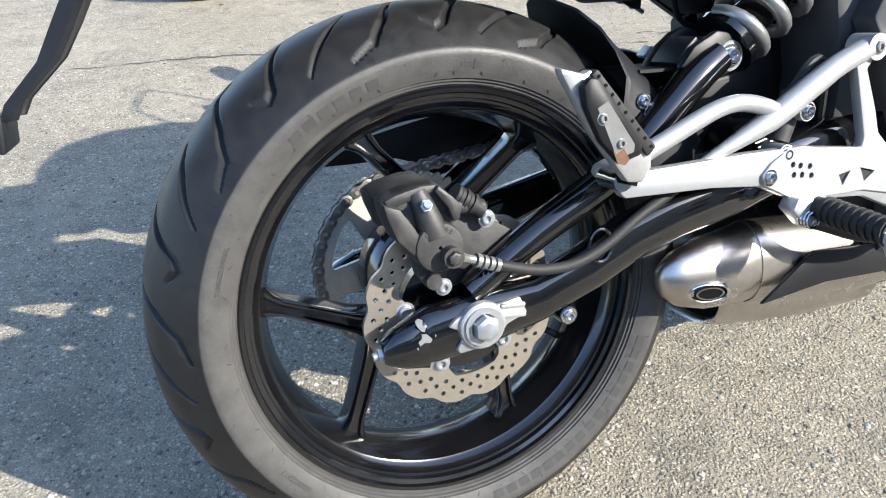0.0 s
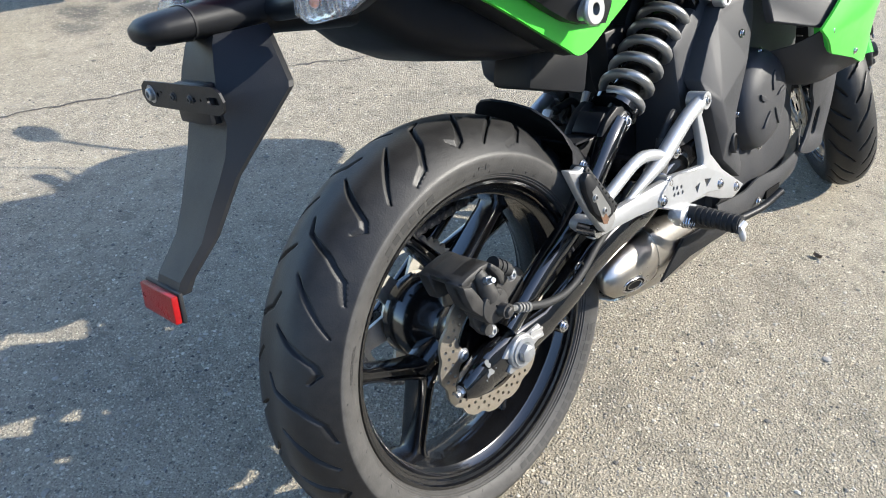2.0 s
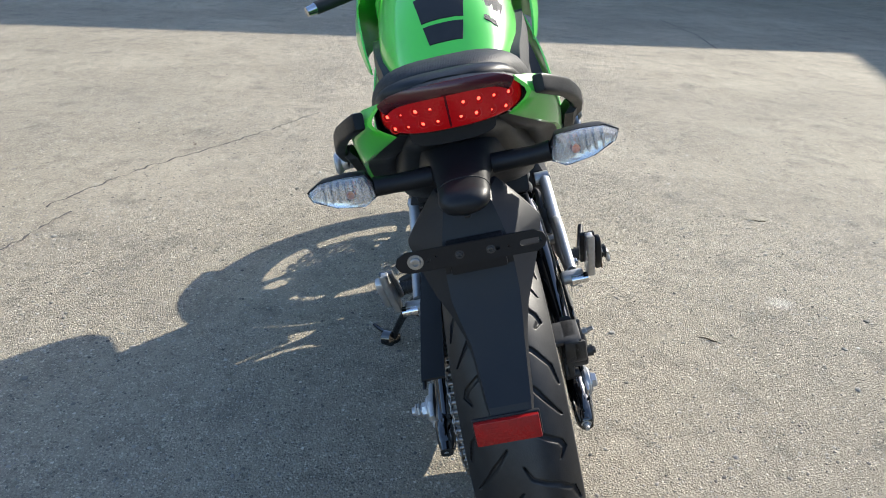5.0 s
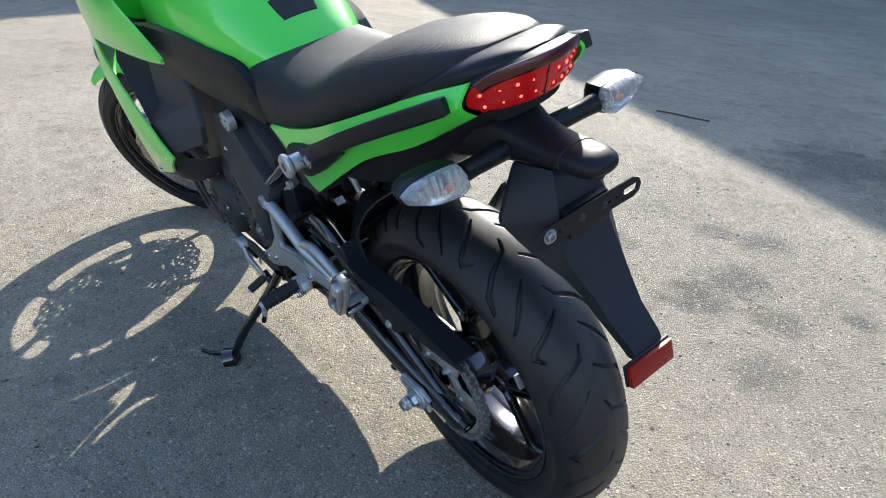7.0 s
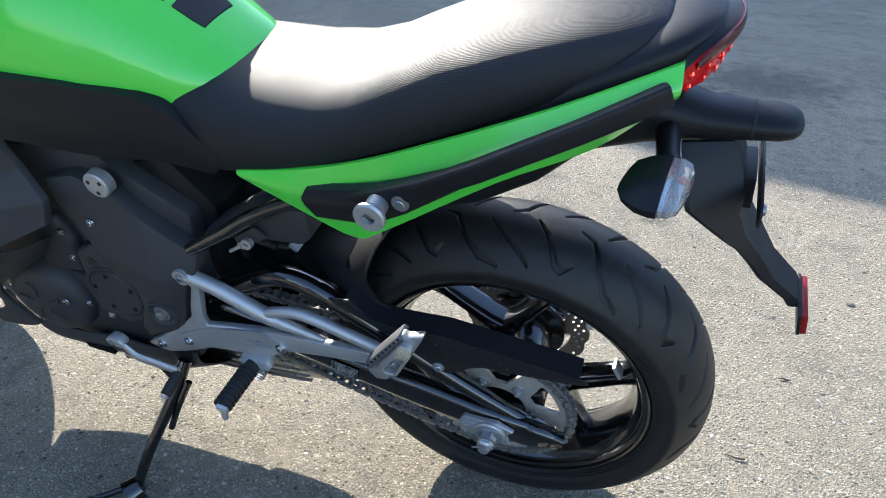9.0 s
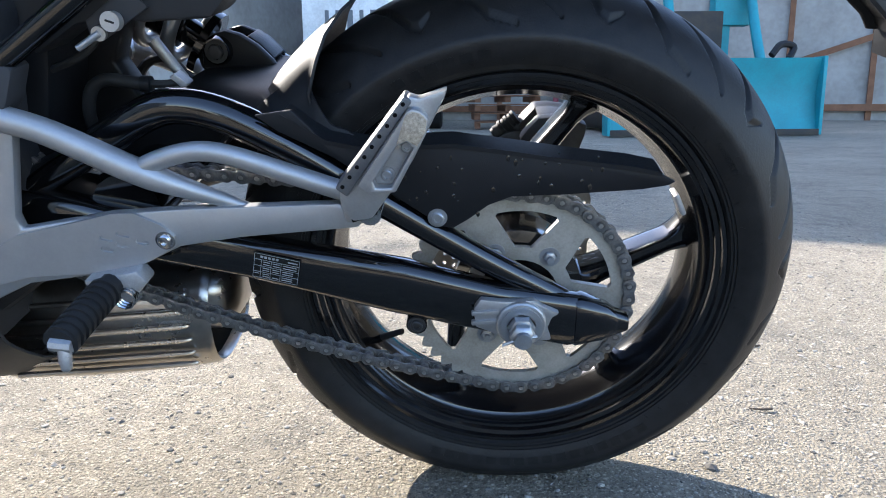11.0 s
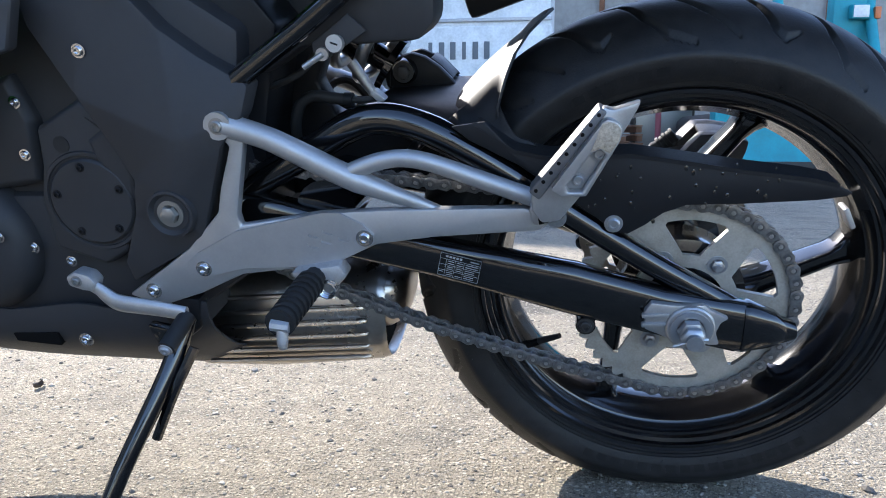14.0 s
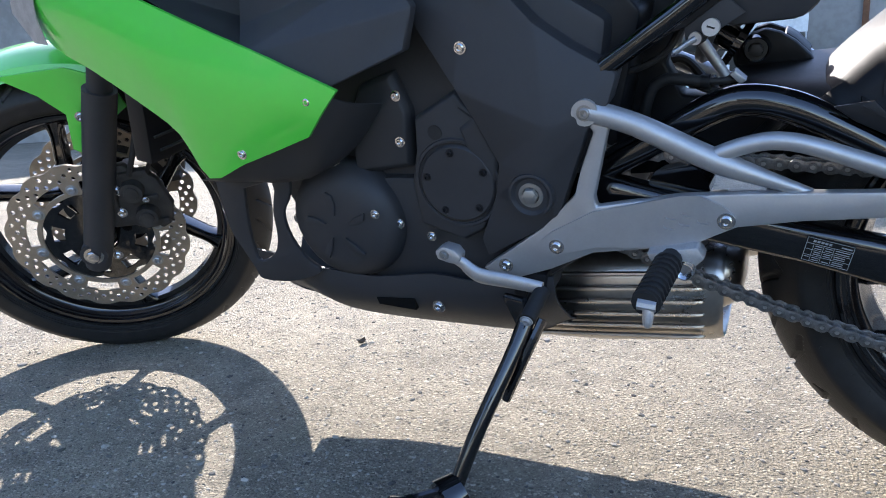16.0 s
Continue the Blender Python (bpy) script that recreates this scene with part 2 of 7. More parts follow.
    c = over(c, (0.09, 0.083, 0.07, 1), ranged(blot.outputs[0], 0.52, 0.68, 0.0, 0.55))
    c = over(c, (0.12, 0.11, 0.09, 1), ranged(wide.outputs[0], 0.5, 0.66, 0.0, 0.35))
    c = over(c, (0.05, 0.046, 0.04, 1), ranged(oil.outputs[0], 0.63, 0.72, 0.0, 0.22))
    # old oil drips and damp patches
    ragged = tex("ShaderNodeTexNoise", Scale=9.0, Detail=5.0, Roughness=0.65)
    for x, y, r, deep in ((0.205, -0.96, 0.105, 0.62), (0.21, -1.16, 0.11, 0.6), (0.312, -1.48, 0.09, 0.55), (0.465, -1.435, 0.07, 0.45), (-0.015, -1.04, 0.08, 0.5), (-0.13, -0.76, 0.09, 0.4), (0.61, -1.07, 0.07, 0.4), (-0.16, -1.24, 0.05, 0.5), (-0.13, -2.02, 0.09, 0.5),
                          (0.1, -2.94, 0.4, 0.6), (0.62, -2.6, 0.3, 0.5), (-0.6, -3.3, 0.4, 0.5), (0.84, 2.85, 0.1, 0.6), (0.62, 2.95, 0.13, 0.6), (0.83, 3.06, 0.09, 0.55), (0.50, 2.76, 0.09, 0.5)):
        away = nt.nodes.new("ShaderNodeVectorMath")
        away.operation = "DISTANCE"
        away.inputs[1].default_value = (x, y, 0)
        l.new(co.outputs["Object"], away.inputs[0])
        frayed = nt.nodes.new("ShaderNodeMath")
        frayed.operation = "MULTIPLY_ADD"
        frayed.inputs[1].default_value = r * 3.0
        l.new(ragged.outputs[0], frayed.inputs[0])
        l.new(away.outputs["Value"], frayed.inputs[2])
        c = over(c, (0.055, 0.052, 0.046, 1), ranged(frayed.outputs[0], r * 2.8, r * 2.0, 0.0, deep * 1.4))
    # pale flecks, and dark cells that paint the shade of small pits
    for scale, pale, dark in ((300.0, 0.8, 0.8), (150.0, 0.9, 0.93), (95.0, 0.95, 0.975)):
        flake = tex("ShaderNodeTexVoronoi", Scale=scale, Randomness=1.0)
        kind = nt.nodes.new("ShaderNodeSeparateColor")
        l.new(flake.outputs["Color"], kind.inputs[0])
        body = ranged(flake.outputs["Distance"], 0.5, 0.36)
        c = over(c, (0.5, 0.455, 0.365, 1), product(body, ranged(kind.outputs[0], pale, pale + 0.06, 0.0, 0.6)))
        c = over(c, (0.035, 0.033, 0.03, 1), product(body, ranged(kind.outputs[1], dark, dark + 0.05, 0.0, 0.55)))
    # a pale scuffed spot
    away = nt.nodes.new("ShaderNodeVectorMath")
    away.operation = "DISTANCE"
    away.inputs[1].default_value = (0.957, -0.902, 0)
    l.new(co.outputs["Object"], away.inputs[0])
    c = over(c, (0.62, 0.6, 0.56, 1), product(ranged(away.outputs["Value"], 0.055, 0.015), ranged(ragged.outputs[0], 0.4, 0.6, 0.1, 0.42)))
    c = over(c, (1.2, 1.165, 1.1, 1), 1.0, "MULTIPLY")
    l.new(c, p.inputs["Base Color"])
    p.inputs["Roughness"].default_value = 0.88
    h = nt.nodes.new("ShaderNodeMath")
    h.operation = "MULTIPLY_ADD"
    h.inputs[1].default_value = 0.7
    l.new(grit.outputs[0], h.inputs[0])
    l.new(ranged(stones.outputs["Distance"], 0.25, 0.6, 0.6, 0.0), h.inputs[2])
    b = node(m, "ShaderNodeBump", Strength=1.0, Distance=0.0058)
    l.new(h.outputs[0], b.inputs["Height"])
    l.new(b.outputs[0], p.inputs["Normal"])
    return m


ASPHALT = asphalt()
CRACK = material("tar_filled_crack", (0.035, 0.032, 0.03), 0.9, 0, (0.1, 0.09, 0.08), 40, 0.6)
DEBRIS = material("dry_twig", (0.085, 0.062, 0.042), 0.9)
CONCRETE = material("weathered_plaster", (0.40, 0.385, 0.36), 0.92, 0, (0.24, 0.225, 0.2), 0.9, 0.75, bump=0.4, bump_scale=25)
WOOD = material("weathered_timber", (0.24, 0.115, 0.06), 0.85, 0, (0.13, 0.065, 0.04), 6, 0.6, bump=0.3, bump_scale=60)
TEAL = material("teal_machine_paint", (0.015, 0.30, 0.36), 0.5, 0, (0.03, 0.2, 0.23), 4, 0.6, bump=0.1, bump_scale=60)
WHITE = material("chalky_white_paint", (0.8, 0.81, 0.8), 0.6, 0, (0.42, 0.42, 0.4), 3, 0.6)
DARKMETAL = material("dark_machine_steel", (0.035, 0.033, 0.032), 0.6, 0.3, (0.09, 0.07, 0.05), 8, 0.6)
MARK = material("dark_stencil_paint", (0.13, 0.14, 0.15), 0.7)
PINK = material("faded_red_post", (0.3, 0.08, 0.09), 0.7)


# ---- mesh helpers ----
def part(name, bm, mat, parent, label="", sharp=38):
    me = bpy.data.meshes.new(name)
    bmesh.ops.recalc_face_normals(bm, faces=bm.faces)
    bm.to_mesh(me)
    bm.free()
    me.materials.append(mat)
    me.polygons.foreach_set("use_smooth", [True] * len(me.polygons))
    me.set_sharp_from_angle(angle=radians(sharp))
    ob = new(name, me)
    ob.parent = parent
    if label:
        tagged(ob, label)
    return ob


def again(ob, parent, m):
    """Another piece on the same mesh."""
    o = new(ob.name.split(".")[0], ob.data)
    o.parent, o.matrix_basis = parent, m
    return o


def spline(pts, steps=5):
    """Catmull-Rom through the points."""
    pts = [Vector(p) for p in pts]
    if len(pts) < 3 or steps < 2:
        return pts
    full = [2 * pts[0] - pts[1]] + pts + [2 * pts[-1] - pts[-2]]
    out = []
    for a, b, c, d in zip(full, full[1:], full[2:], full[3:]):
        for k in range(steps):
            t = k / steps
            out.append(0.5 * (2 * b + (c - a) * t + (2 * a - 5 * b + 4 * c - d) * t * t + (3 * b - a - 3 * c + d) * t**3))
    return out + [pts[-1]]


def loft(bm, sections, cap=True, closed=True):
    rings = [[bm.verts.new(p) for p in s] for s in sections]
    n = len(rings[0])
    for a, b in zip(rings, rings[1:]):
        for k in range(n if closed else n - 1):
            bm.faces.new((a[k], a[(k + 1) % n], b[(k + 1) % n], b[k]))
    if cap and closed:
        bm.faces.new(rings[0][::-1])
        bm.faces.new(rings[-1])
    return bm


def tube(bm, pts, r, n=12, steps=5, flat=1.0, side=None, cap=True):
    """A round bar along pts; r one radius or one for each point; flat squeezes it along `side`."""
    line = spline(pts, steps)
    rs = r if isinstance(r, (list, tuple)) else [r] * len(pts)
    fine = [rs[0]] * len(line) if len(set(rs)) == 1 else [float(np.interp(k, np.linspace(0, len(line) - 1, len(rs)), rs)) for k in range(len(line))]
    up = Vector(side) if side else Vector((0, 1, 0))
    out = []
    for k, p in enumerate(line):
        t = (line[min(k + 1, len(line) - 1)] - line[max(k - 1, 0)]).normalized()
        if abs(t.dot(up.normalized())) > 0.95 and not side:
            up = Vector((1, 0, 0))
        u = (up - t * up.dot(t)).normalized()
        v = t.cross(u)
        up = u if not side else up
        out.append([p + fine[k] * (math.cos(a) * u * flat + math.sin(a) * v) for a in (2 * math.pi * q / n for q in range(n))])
    return loft(bm, out, cap)


def revolve(bm, profile, c=(0, 0), n=72, a0=0.0, a1=360.0, closed=True):
    """Turn (radius, y) points round the y axis through (x, z) = c. closed: the profile is a loop."""
    whole = abs(a1 - a0) >= 359.9
    m = n if whole else n + 1
    rings = []
    for k in range(m):
        a = radians(a0 + (a1 - a0) * k / n)
        rings.append([bm.verts.new((c[0] + r * math.cos(a), y, c[1] + r * math.sin(a))) for r, y in profile])
    q = len(profile)
    for k in range(m if whole else m - 1):
        a, b = rings[k], rings[(k + 1) % m]
        for j in range(q if closed else q - 1):
            try:
                bm.faces.new((a[j], a[(j + 1) % q], b[(j + 1) % q], b[j]))
            except ValueError:
                pass
    if not whole and closed:
        bm.faces.new(rings[0])
        bm.faces.new(rings[-1][::-1])
    return bm


def plate(bm, outline, y0, y1, holes=(), bevel=0.0, warp=None):
    """A sheet cut to (x, z) outlines, with holes, from y0 to y1."""
    flat = bmesh.new()
    for loop in (outline, *holes):
        vs = [flat.verts.new((x, 0, z)) for x, z in loop]
        for k, v in enumerate(vs):
            flat.edges.new((v, vs[(k + 1) % len(vs)]))
    bmesh.ops.triangle_fill(flat, use_beauty=True, use_dissolve=False, edges=flat.edges[:], normal=(0, -1, 0))
    made = bmesh.new()
    pair = {}
    for v in flat.verts:
        pair[v] = [made.verts.new((v.co.x, y, v.co.z)) for y in (y0, y1)]
    for f in flat.faces:
        made.faces.new([pair[v][0] for v in f.verts])
        made.faces.new([pair[v][1] for v in reversed(f.verts)])
    for e in flat.edges:
        if len(e.link_faces) == 1:
            a, b = e.verts
            made.faces.new((pair[a][0], pair[b][0], pair[b][1], pair[a][1]))
    flat.free()
    bmesh.ops.recalc_face_normals(made, faces=made.faces)
    if bevel:
        bmesh.ops.dissolve_limit(made, angle_limit=radians(1), verts=made.verts, edges=made.edges)
        bmesh.ops.bevel(made, geom=[e for e in made.edges if e.calc_face_angle(0) > radians(35)], offset=bevel, segments=2, profile=0.5, affect="EDGES", clamp_overlap=True)
    if warp:
        for v in made.verts:
            v.co = warp(v.co)
    return join(bm, made)


def join(bm, other):
    me = bpy.data.meshes.new("scratch")
    other.to_mesh(me)
    other.free()
    bm.from_mesh(me)
    bpy.data.meshes.remove(me)
    return bm


def moved(bm, m):
    bmesh.ops.transform(bm, matrix=m, verts=bm.verts)
    return bm


def box(bm, size, m=None, bevel=0.003, seg=2):
    made = bmesh.new()
    bmesh.ops.create_cube(made, size=1, matrix=Matrix.Diagonal((*size, 1)))
    if bevel:
        bmesh.ops.bevel(made, geom=made.edges[:], offset=bevel, segments=seg, profile=0.6, affect="EDGES", clamp_overlap=True)
    if m:
        moved(made, m)
    return join(bm, made)


def rod(bm, p0, p1, r0, r1=None, n=16):
    p0, p1 = Vector(p0), Vector(p1)
    return tube(bm, [p0, p1], [r0, r0 if r1 is None else r1], n, 1)


def skin(bm, columns, thick=0.004, steps=4, inward=1.0):
    """A moulded shell through columns of points, each running from one edge to the other; thickened along y towards the middle."""
    cols = [spline(c, steps) for c in columns]
    n = len(cols[0])
    rows = [spline([c[k] for c in cols], steps) for k in range(n)]
    m = len(rows[0])
    out = [[bm.verts.new(rows[k][j]) for k in range(n)] for j in range(m)]
    inn = [[bm.verts.new(rows[k][j] - Vector((0, inward * thick, 0))) for k in range(n)] for j in range(m)]
    for j in range(m - 1):
        for k in range(n - 1):
            bm.faces.new((out[j][k], out[j][k + 1], out[j + 1][k + 1], out[j + 1][k]))
            bm.faces.new((inn[j][k], inn[j + 1][k], inn[j + 1][k + 1], inn[j][k + 1]))
    for j in range(m - 1):
        for k in (0, n - 1):
            bm.faces.new((out[j][k], out[j + 1][k], inn[j + 1][k], inn[j][k]))
    for k in range(n - 1):
        for j in (0, m - 1):
            bm.faces.new((out[j][k], out[j][k + 1], inn[j][k + 1], inn[j][k]))
    return bm


def circle(x, z, r, n=16, a=0.0):
    return [(x + r * math.cos(a + 2 * math.pi * k / n), z + r * math.sin(a + 2 * math.pi * k / n)) for k in range(n)]


def slot(x, z, length, wide, turn=0.0, n=6):
    """A round-ended slot about (x, z)."""
    pts = [(length / 2 - wide / 2 + wide / 2 * math.cos(a), wide / 2 * math.sin(a)) for a in np.linspace(-math.pi / 2, math.pi / 2, n)]
    pts += [(-px, -pz) for px, pz in pts]
    c, s = math.cos(turn), math.sin(turn)
    return [(x + c * px - s * pz, z + s * px + c * pz) for px, pz in pts]


BOLTS = {}


def bolt(parent, p, axis=(0, 1, 0), r=0.007, kind="socket", mat=None, name="bolt"):
    """A machine screw: dished socket head on a washer, or a hexagon head."""
    key = (kind, (mat or CHROME).name)
    if key not in BOLTS:
        bm = bmesh.new()
        if kind == "socket":
            revolve(bm, [(0.0001, 0.25), (0.42, 0.25), (0.45, 0.62), (0.72, 0.62), (0.86, 0.5), (0.9, 0.12), (1.25, 0.1), (1.28, 0), (0.0001, 0)], n=20)
        else:
            revolve(bm, [(0.0001, 0.85), (0.62, 0.85), (0.92, 0.7), (1.0, 0.12)], n=6, closed=False)
            revolve(bm, [(1.0, 0.16), (1.45, 0.14), (1.45, 0), (0.0001, 0)], n=24, closed=False)
        me_ob = part(name, bm, mat or CHROME, None, sharp=30)
        BOLTS[key] = me_ob.data
        bpy.data.objects.remove(me_ob)
    o = new(name, BOLTS[key])
    turn = Vector((0, 1, 0)).rotation_difference(Vector(axis).normalized())
    o.parent, o.matrix_basis = parent, Matrix.LocRotScale(Vector(p), turn, Vector((r, r, r)))
    return o


def mirrored(bm, s):
    if s < 0:
        bmesh.ops.transform(bm, matrix=Matrix.Diagonal((1, -1, 1, 1)), verts=bm.verts)
        bmesh.ops.reverse_faces(bm, faces=bm.faces)
    return bm


# ---- ground and surroundings ----
bm = bmesh.new()
bmesh.ops.create_grid(bm, x_segments=2, y_segments=2, size=400)
ground = tagged(part("ground", bm, ASPHALT, None), "worn pale asphalt yard with exposed aggregate", "ground", kind="structure")

# ---- the motorcycle: x ahead, y to its left, z up in its own frame, leaning on its side stand ----
LEAN = 14.92
moto = tagged(new("motorcycle"), "green and black sport motorcycle leaning on its side stand", "motorcycle")
moto.matrix_basis = pose(0, 0, 0, -LEAN) @ Matrix.Translation((0, 0, 0.0043))
AXLE = 0.312


def tyre_mesh(R, hw, bead_r, bead_y, shoulder, nu, nv, grooves, stands=None):
    """Tread and side walls as one skin with the grooves pressed into it; stands: height of the axle, to flatten the contact patch."""
    side = [(bead_r - 0.004, bead_y * 0.9), (bead_r, bead_y), (bead_r + 0.003, bead_y + 0.0035), (bead_r + 0.0034, bead_y + 0.0055), (bead_r + 0.006, bead_y + 0.006), (bead_r + 0.0064, bead_y + 0.0082), (bead_r + 0.009, bead_y + 0.0088),
            (bead_r + 0.0094, bead_y + 0.0108), (bead_r + 0.0125, bead_y + 0.0122), (bead_r + 0.5 * (shoulder - bead_r), hw * 0.965), (shoulder - 0.006, hw), (shoulder - 0.002, hw * 1.002), (shoulder, hw * 0.993)]
    ys = np.linspace(hw * 0.985, -hw * 0.985, nv)
    rs = R - (R - shoulder) * np.abs(ys / hw) ** 2.5
    prof = side + list(zip(rs, ys)) + [(r, -y) for r, y in reversed(side)]
    prof = np.array(prof)
    n, k0 = len(prof), len(side)
    th = np.linspace(0, 2 * np.pi, nu, endpoint=False)
    r = np.repeat(prof[None, :, 0], nu, 0)
    y = np.repeat(prof[None, :, 1], nu, 0)
    period = 2 * np.pi / grooves["count"]
    s = prof[k0 : k0 + nv, 1] / hw
    deep = np.zeros((nu, nv))
    for sign, phase in ((1, 0.0), (-1, 0.5)):
        a = np.mod(th + phase * period, period)[:, None]
        S = (sign * s)[None, :]
        for line in grooves["lines"]:
            for (a0, s0, w0), (a1, s1, w1) in zip(line, line[1:]):
                for shift in (-1, 0, 1):
                    ax, bx = radians(a0) + shift * period, radians(a1) + shift * period
                    px, pz = (a - ax) * R, (S - s0) * hw
                    dx, dz = (bx - ax) * R, (s1 - s0) * hw
                    k = np.clip((px * dx + pz * dz) / (dx * dx + dz * dz), 0, 1)
                    far = np.hypot(px - k * dx, pz - k * dz)
                    wide = w0 + (w1 - w0) * k
                    deep = np.maximum(deep, np.clip((wide - far) / 0.0016 + 0.55, 0, 1))
    r[:, k0 : k0 + nv] -= 0.005 * deep
    verts = np.stack([r * np.cos(th)[:, None], y, r * np.sin(th)[:, None]], -1).reshape(-1, 3)
    if stands:
        tilt = radians(LEAN)
        over = (verts[:, 2] + stands) * math.cos(tilt) - verts[:, 1] * math.sin(tilt)
        verts[:, 2] += np.maximum(0, 0.0006 - over) / math.cos(tilt)
    i, j = np.meshgrid(np.arange(nu), np.arange(n - 1), indexing="ij")
    faces = np.stack([i * n + j, i * n + j + 1, (i + 1) % nu * n + j + 1, (i + 1) % nu * n + j], -1).reshape(-1, 4)
    me = bpy.data.meshes.new("tyre")
    me.from_pydata(verts.tolist(), [], faces.tolist())
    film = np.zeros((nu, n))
    # left wall left black, right wall greyed: dust plus painted sunlight
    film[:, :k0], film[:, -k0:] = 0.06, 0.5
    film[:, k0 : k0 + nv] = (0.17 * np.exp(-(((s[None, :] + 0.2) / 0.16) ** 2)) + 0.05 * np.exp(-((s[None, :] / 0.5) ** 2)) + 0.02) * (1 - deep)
    at = me.attributes.new("film", "FLOAT", "POINT")
    at.data.foreach_set("value", film.ravel())
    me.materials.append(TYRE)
    me.polygons.foreach_set("use_smooth", [True] * len(me.polygons))
    me.set_sharp_from_angle(angle=radians(50))
    return me


REAR_GROOVES = {"count": 10, "lines": [
    [(0, 0.02, 0.0012), (3.5, 0.13, 0.0026), (7, 0.56, 0.0036), (11, 0.81, 0.003), (16.5, 0.9, 0.0012)],
    [(13, 0.22, 0.0012), (18, 0.5, 0.0034), (25, 0.84, 0.0012)],
    [(25, 0.08, 0.0012), (28, 0.33, 0.0032), (32, 0.72, 0.0036), (34, 0.78, 0.003), (36.5, 0.68, 0.0008)]]}
FRONT_GROOVES = {"count": 10, "lines": [
    [(0, 0.08, 0.0012), (-4, 0.3, 0.0026), (-8, 0.6, 0.0032), (-14, 0.88, 0.0014)],
    [(-14, 0.2, 0.0012), (-18, 0.5, 0.003), (-25, 0.84, 0.0012)],
    [(-25, 0.1, 0.0012), (-29, 0.45, 0.003), (-33, 0.74, 0.0012)]]}


def spoke_mesh(length, w0, w1, t0, t1):
    """One cast arm along +x: two raised edges with a channel between them, flared where it meets the rim."""
    bm = bmesh.new()
    out = []
    for k in np.linspace(0, 1, 11):
        w = w0 + (w1 - w0) * k + 0.012 * (max(0, k - 0.78) / 0.22) ** 2 + 0.004 * max(0, 0.15 - k) / 0.15
        t = t0 + (t1 - t0) * k
        half = [(1, 0.5), (0.92, 0.86), (0.72, 1), (0.5, 0.98), (0.34, 0.72)]
        ring = [(a, b) for a, b in half] + [(-a, b) for a, b in reversed(half)] + [(-a, -b) for a, b in half] + [(a, -b) for a, b in reversed(half)]
        out.append([(length * k, b * t, a * w) for a, b in ring])
    return loft(bm, out)


def wheel(name, radius_mesh, rim_r, rim_y, spoke_angle, hub, label, owner=None):
    """rim with its tyre, hub and spokes; the axle along y through the origin."""
    g = rim_r
    flank = [(0.0, 0.0), (0.003, -0.004), (0.007, -0.0035), (0.0085, 0.001), (0.013, 0.003), (0.0142, 0.0085), (0.0172, 0.0095), (0.0235, 0.021), (0.0262, 0.0225), (0.029, 0.032)]
    prof = [(g - dr, -rim_y + dy) for dr, dy in flank] + [(g - 0.037, -0.012), (g - 0.038, 0.012)] + [(g - dr, rim_y - dy) for dr, dy in reversed(flank)] + [(g - 0.004, rim_y - 0.006), (g - 0.02, 0.0), (g - 0.004, -rim_y + 0.006)]
    w = part(name, revolve(bmesh.new(), prof, n=120), RIM, owner or moto, label)
    t = new("tyre", radius_mesh)
    t.parent = w
    part("hub", revolve(bmesh.new(), hub, n=48), RIM, w)
    # three arms from the hub, each forking into two spokes
    fork, reach = 0.088, g - 0.029
    root = part("spoke_root", spoke_mesh(fork - hub[0][0] * 0.5 + 0.012, 0.021, 0.0175, 0.026, 0.023), RIM, w)
    arm_run = Vector((reach * math.cos(radians(30)) - fork, 0, reach * math.sin(radians(30)) - 0.006))
    sp = part("spoke", spoke_mesh(arm_run.length, 0.0125, 0.0092, 0.0225, 0.0185), RIM, w)
    placed = []
    for k in range(3):
        turn = pose(0, 0, 0, 0, -(spoke_angle + 30 + 120 * k), 0)
        placed.append((root, turn @ Matrix.Translation((hub[0][0] * 0.5, 0, 0))))
        for side in (1, -1):
            lean = -side * math.degrees(math.atan2(arm_run.z, arm_run.x))
            placed.append((sp, turn @ Matrix.Translation((fork, 0, side * 0.006)) @ pose(0, 0, 0, 0, lean, 0)))
    for k, (ob, m) in enumerate(placed):
        if k < 2:
            ob.matrix_basis = m
        else:
            again(ob, w, m)
    return w


rear = wheel("rear_wheel", tyre_mesh(0.319, 0.0805, 0.232, 0.062, 0.2695, 1500, 120, REAR_GROOVES, AXLE + 0.0043), 0.2345, 0.062, 51,
             [(0.05, -0.06), (0.05, -0.02), (0.044, 0.0), (0.06, 0.025), (0.07, 0.04), (0.07, 0.085), (0.05, 0.092), (0.016, 0.095), (0.016, -0.075), (0.04, -0.072)], "black six-spoke rear wheel with worn tyre")
rear.matrix_basis = Matrix.Translation((0, 0, AXLE))


weight = part("balance_weight", box(bmesh.new(), (0.006, 0.022, 0.026), Matrix.Translation((-0.173, 0.05, 0.088)) @ pose(0, 0, 0, 0, 26, 0), 0.002), CAST, rear, "stuck-on lead balance weight")
part("valve_stem", rod(bmesh.new(), (0.164, 0.01, -0.1145), (0.134, 0.024, -0.0955), 0.005, 0.0036, 10), RUBBER, rear)


def moulded_text(words, size):
    """Words in the built-in font as a flat mesh."""
    cu = bpy.data.curves.new("words", "FONT")
    cu.body, cu.size, cu.extrude, cu.resolution_u = words, size, 0.0003, 2
    ob = bpy.data.objects.new("words", cu)
    scene.collection.objects.link(ob)
    bpy.context.view_layer.update()
    me = bpy.data.meshes.new_from_object(ob.evaluated_get(bpy.context.evaluated_depsgraph_get()))
    bm = bmesh.new()
    bm.from_mesh(me)
    bpy.data.objects.remove(ob)
    bpy.data.curves.remove(cu)
    bpy.data.meshes.remove(me)
    return bm


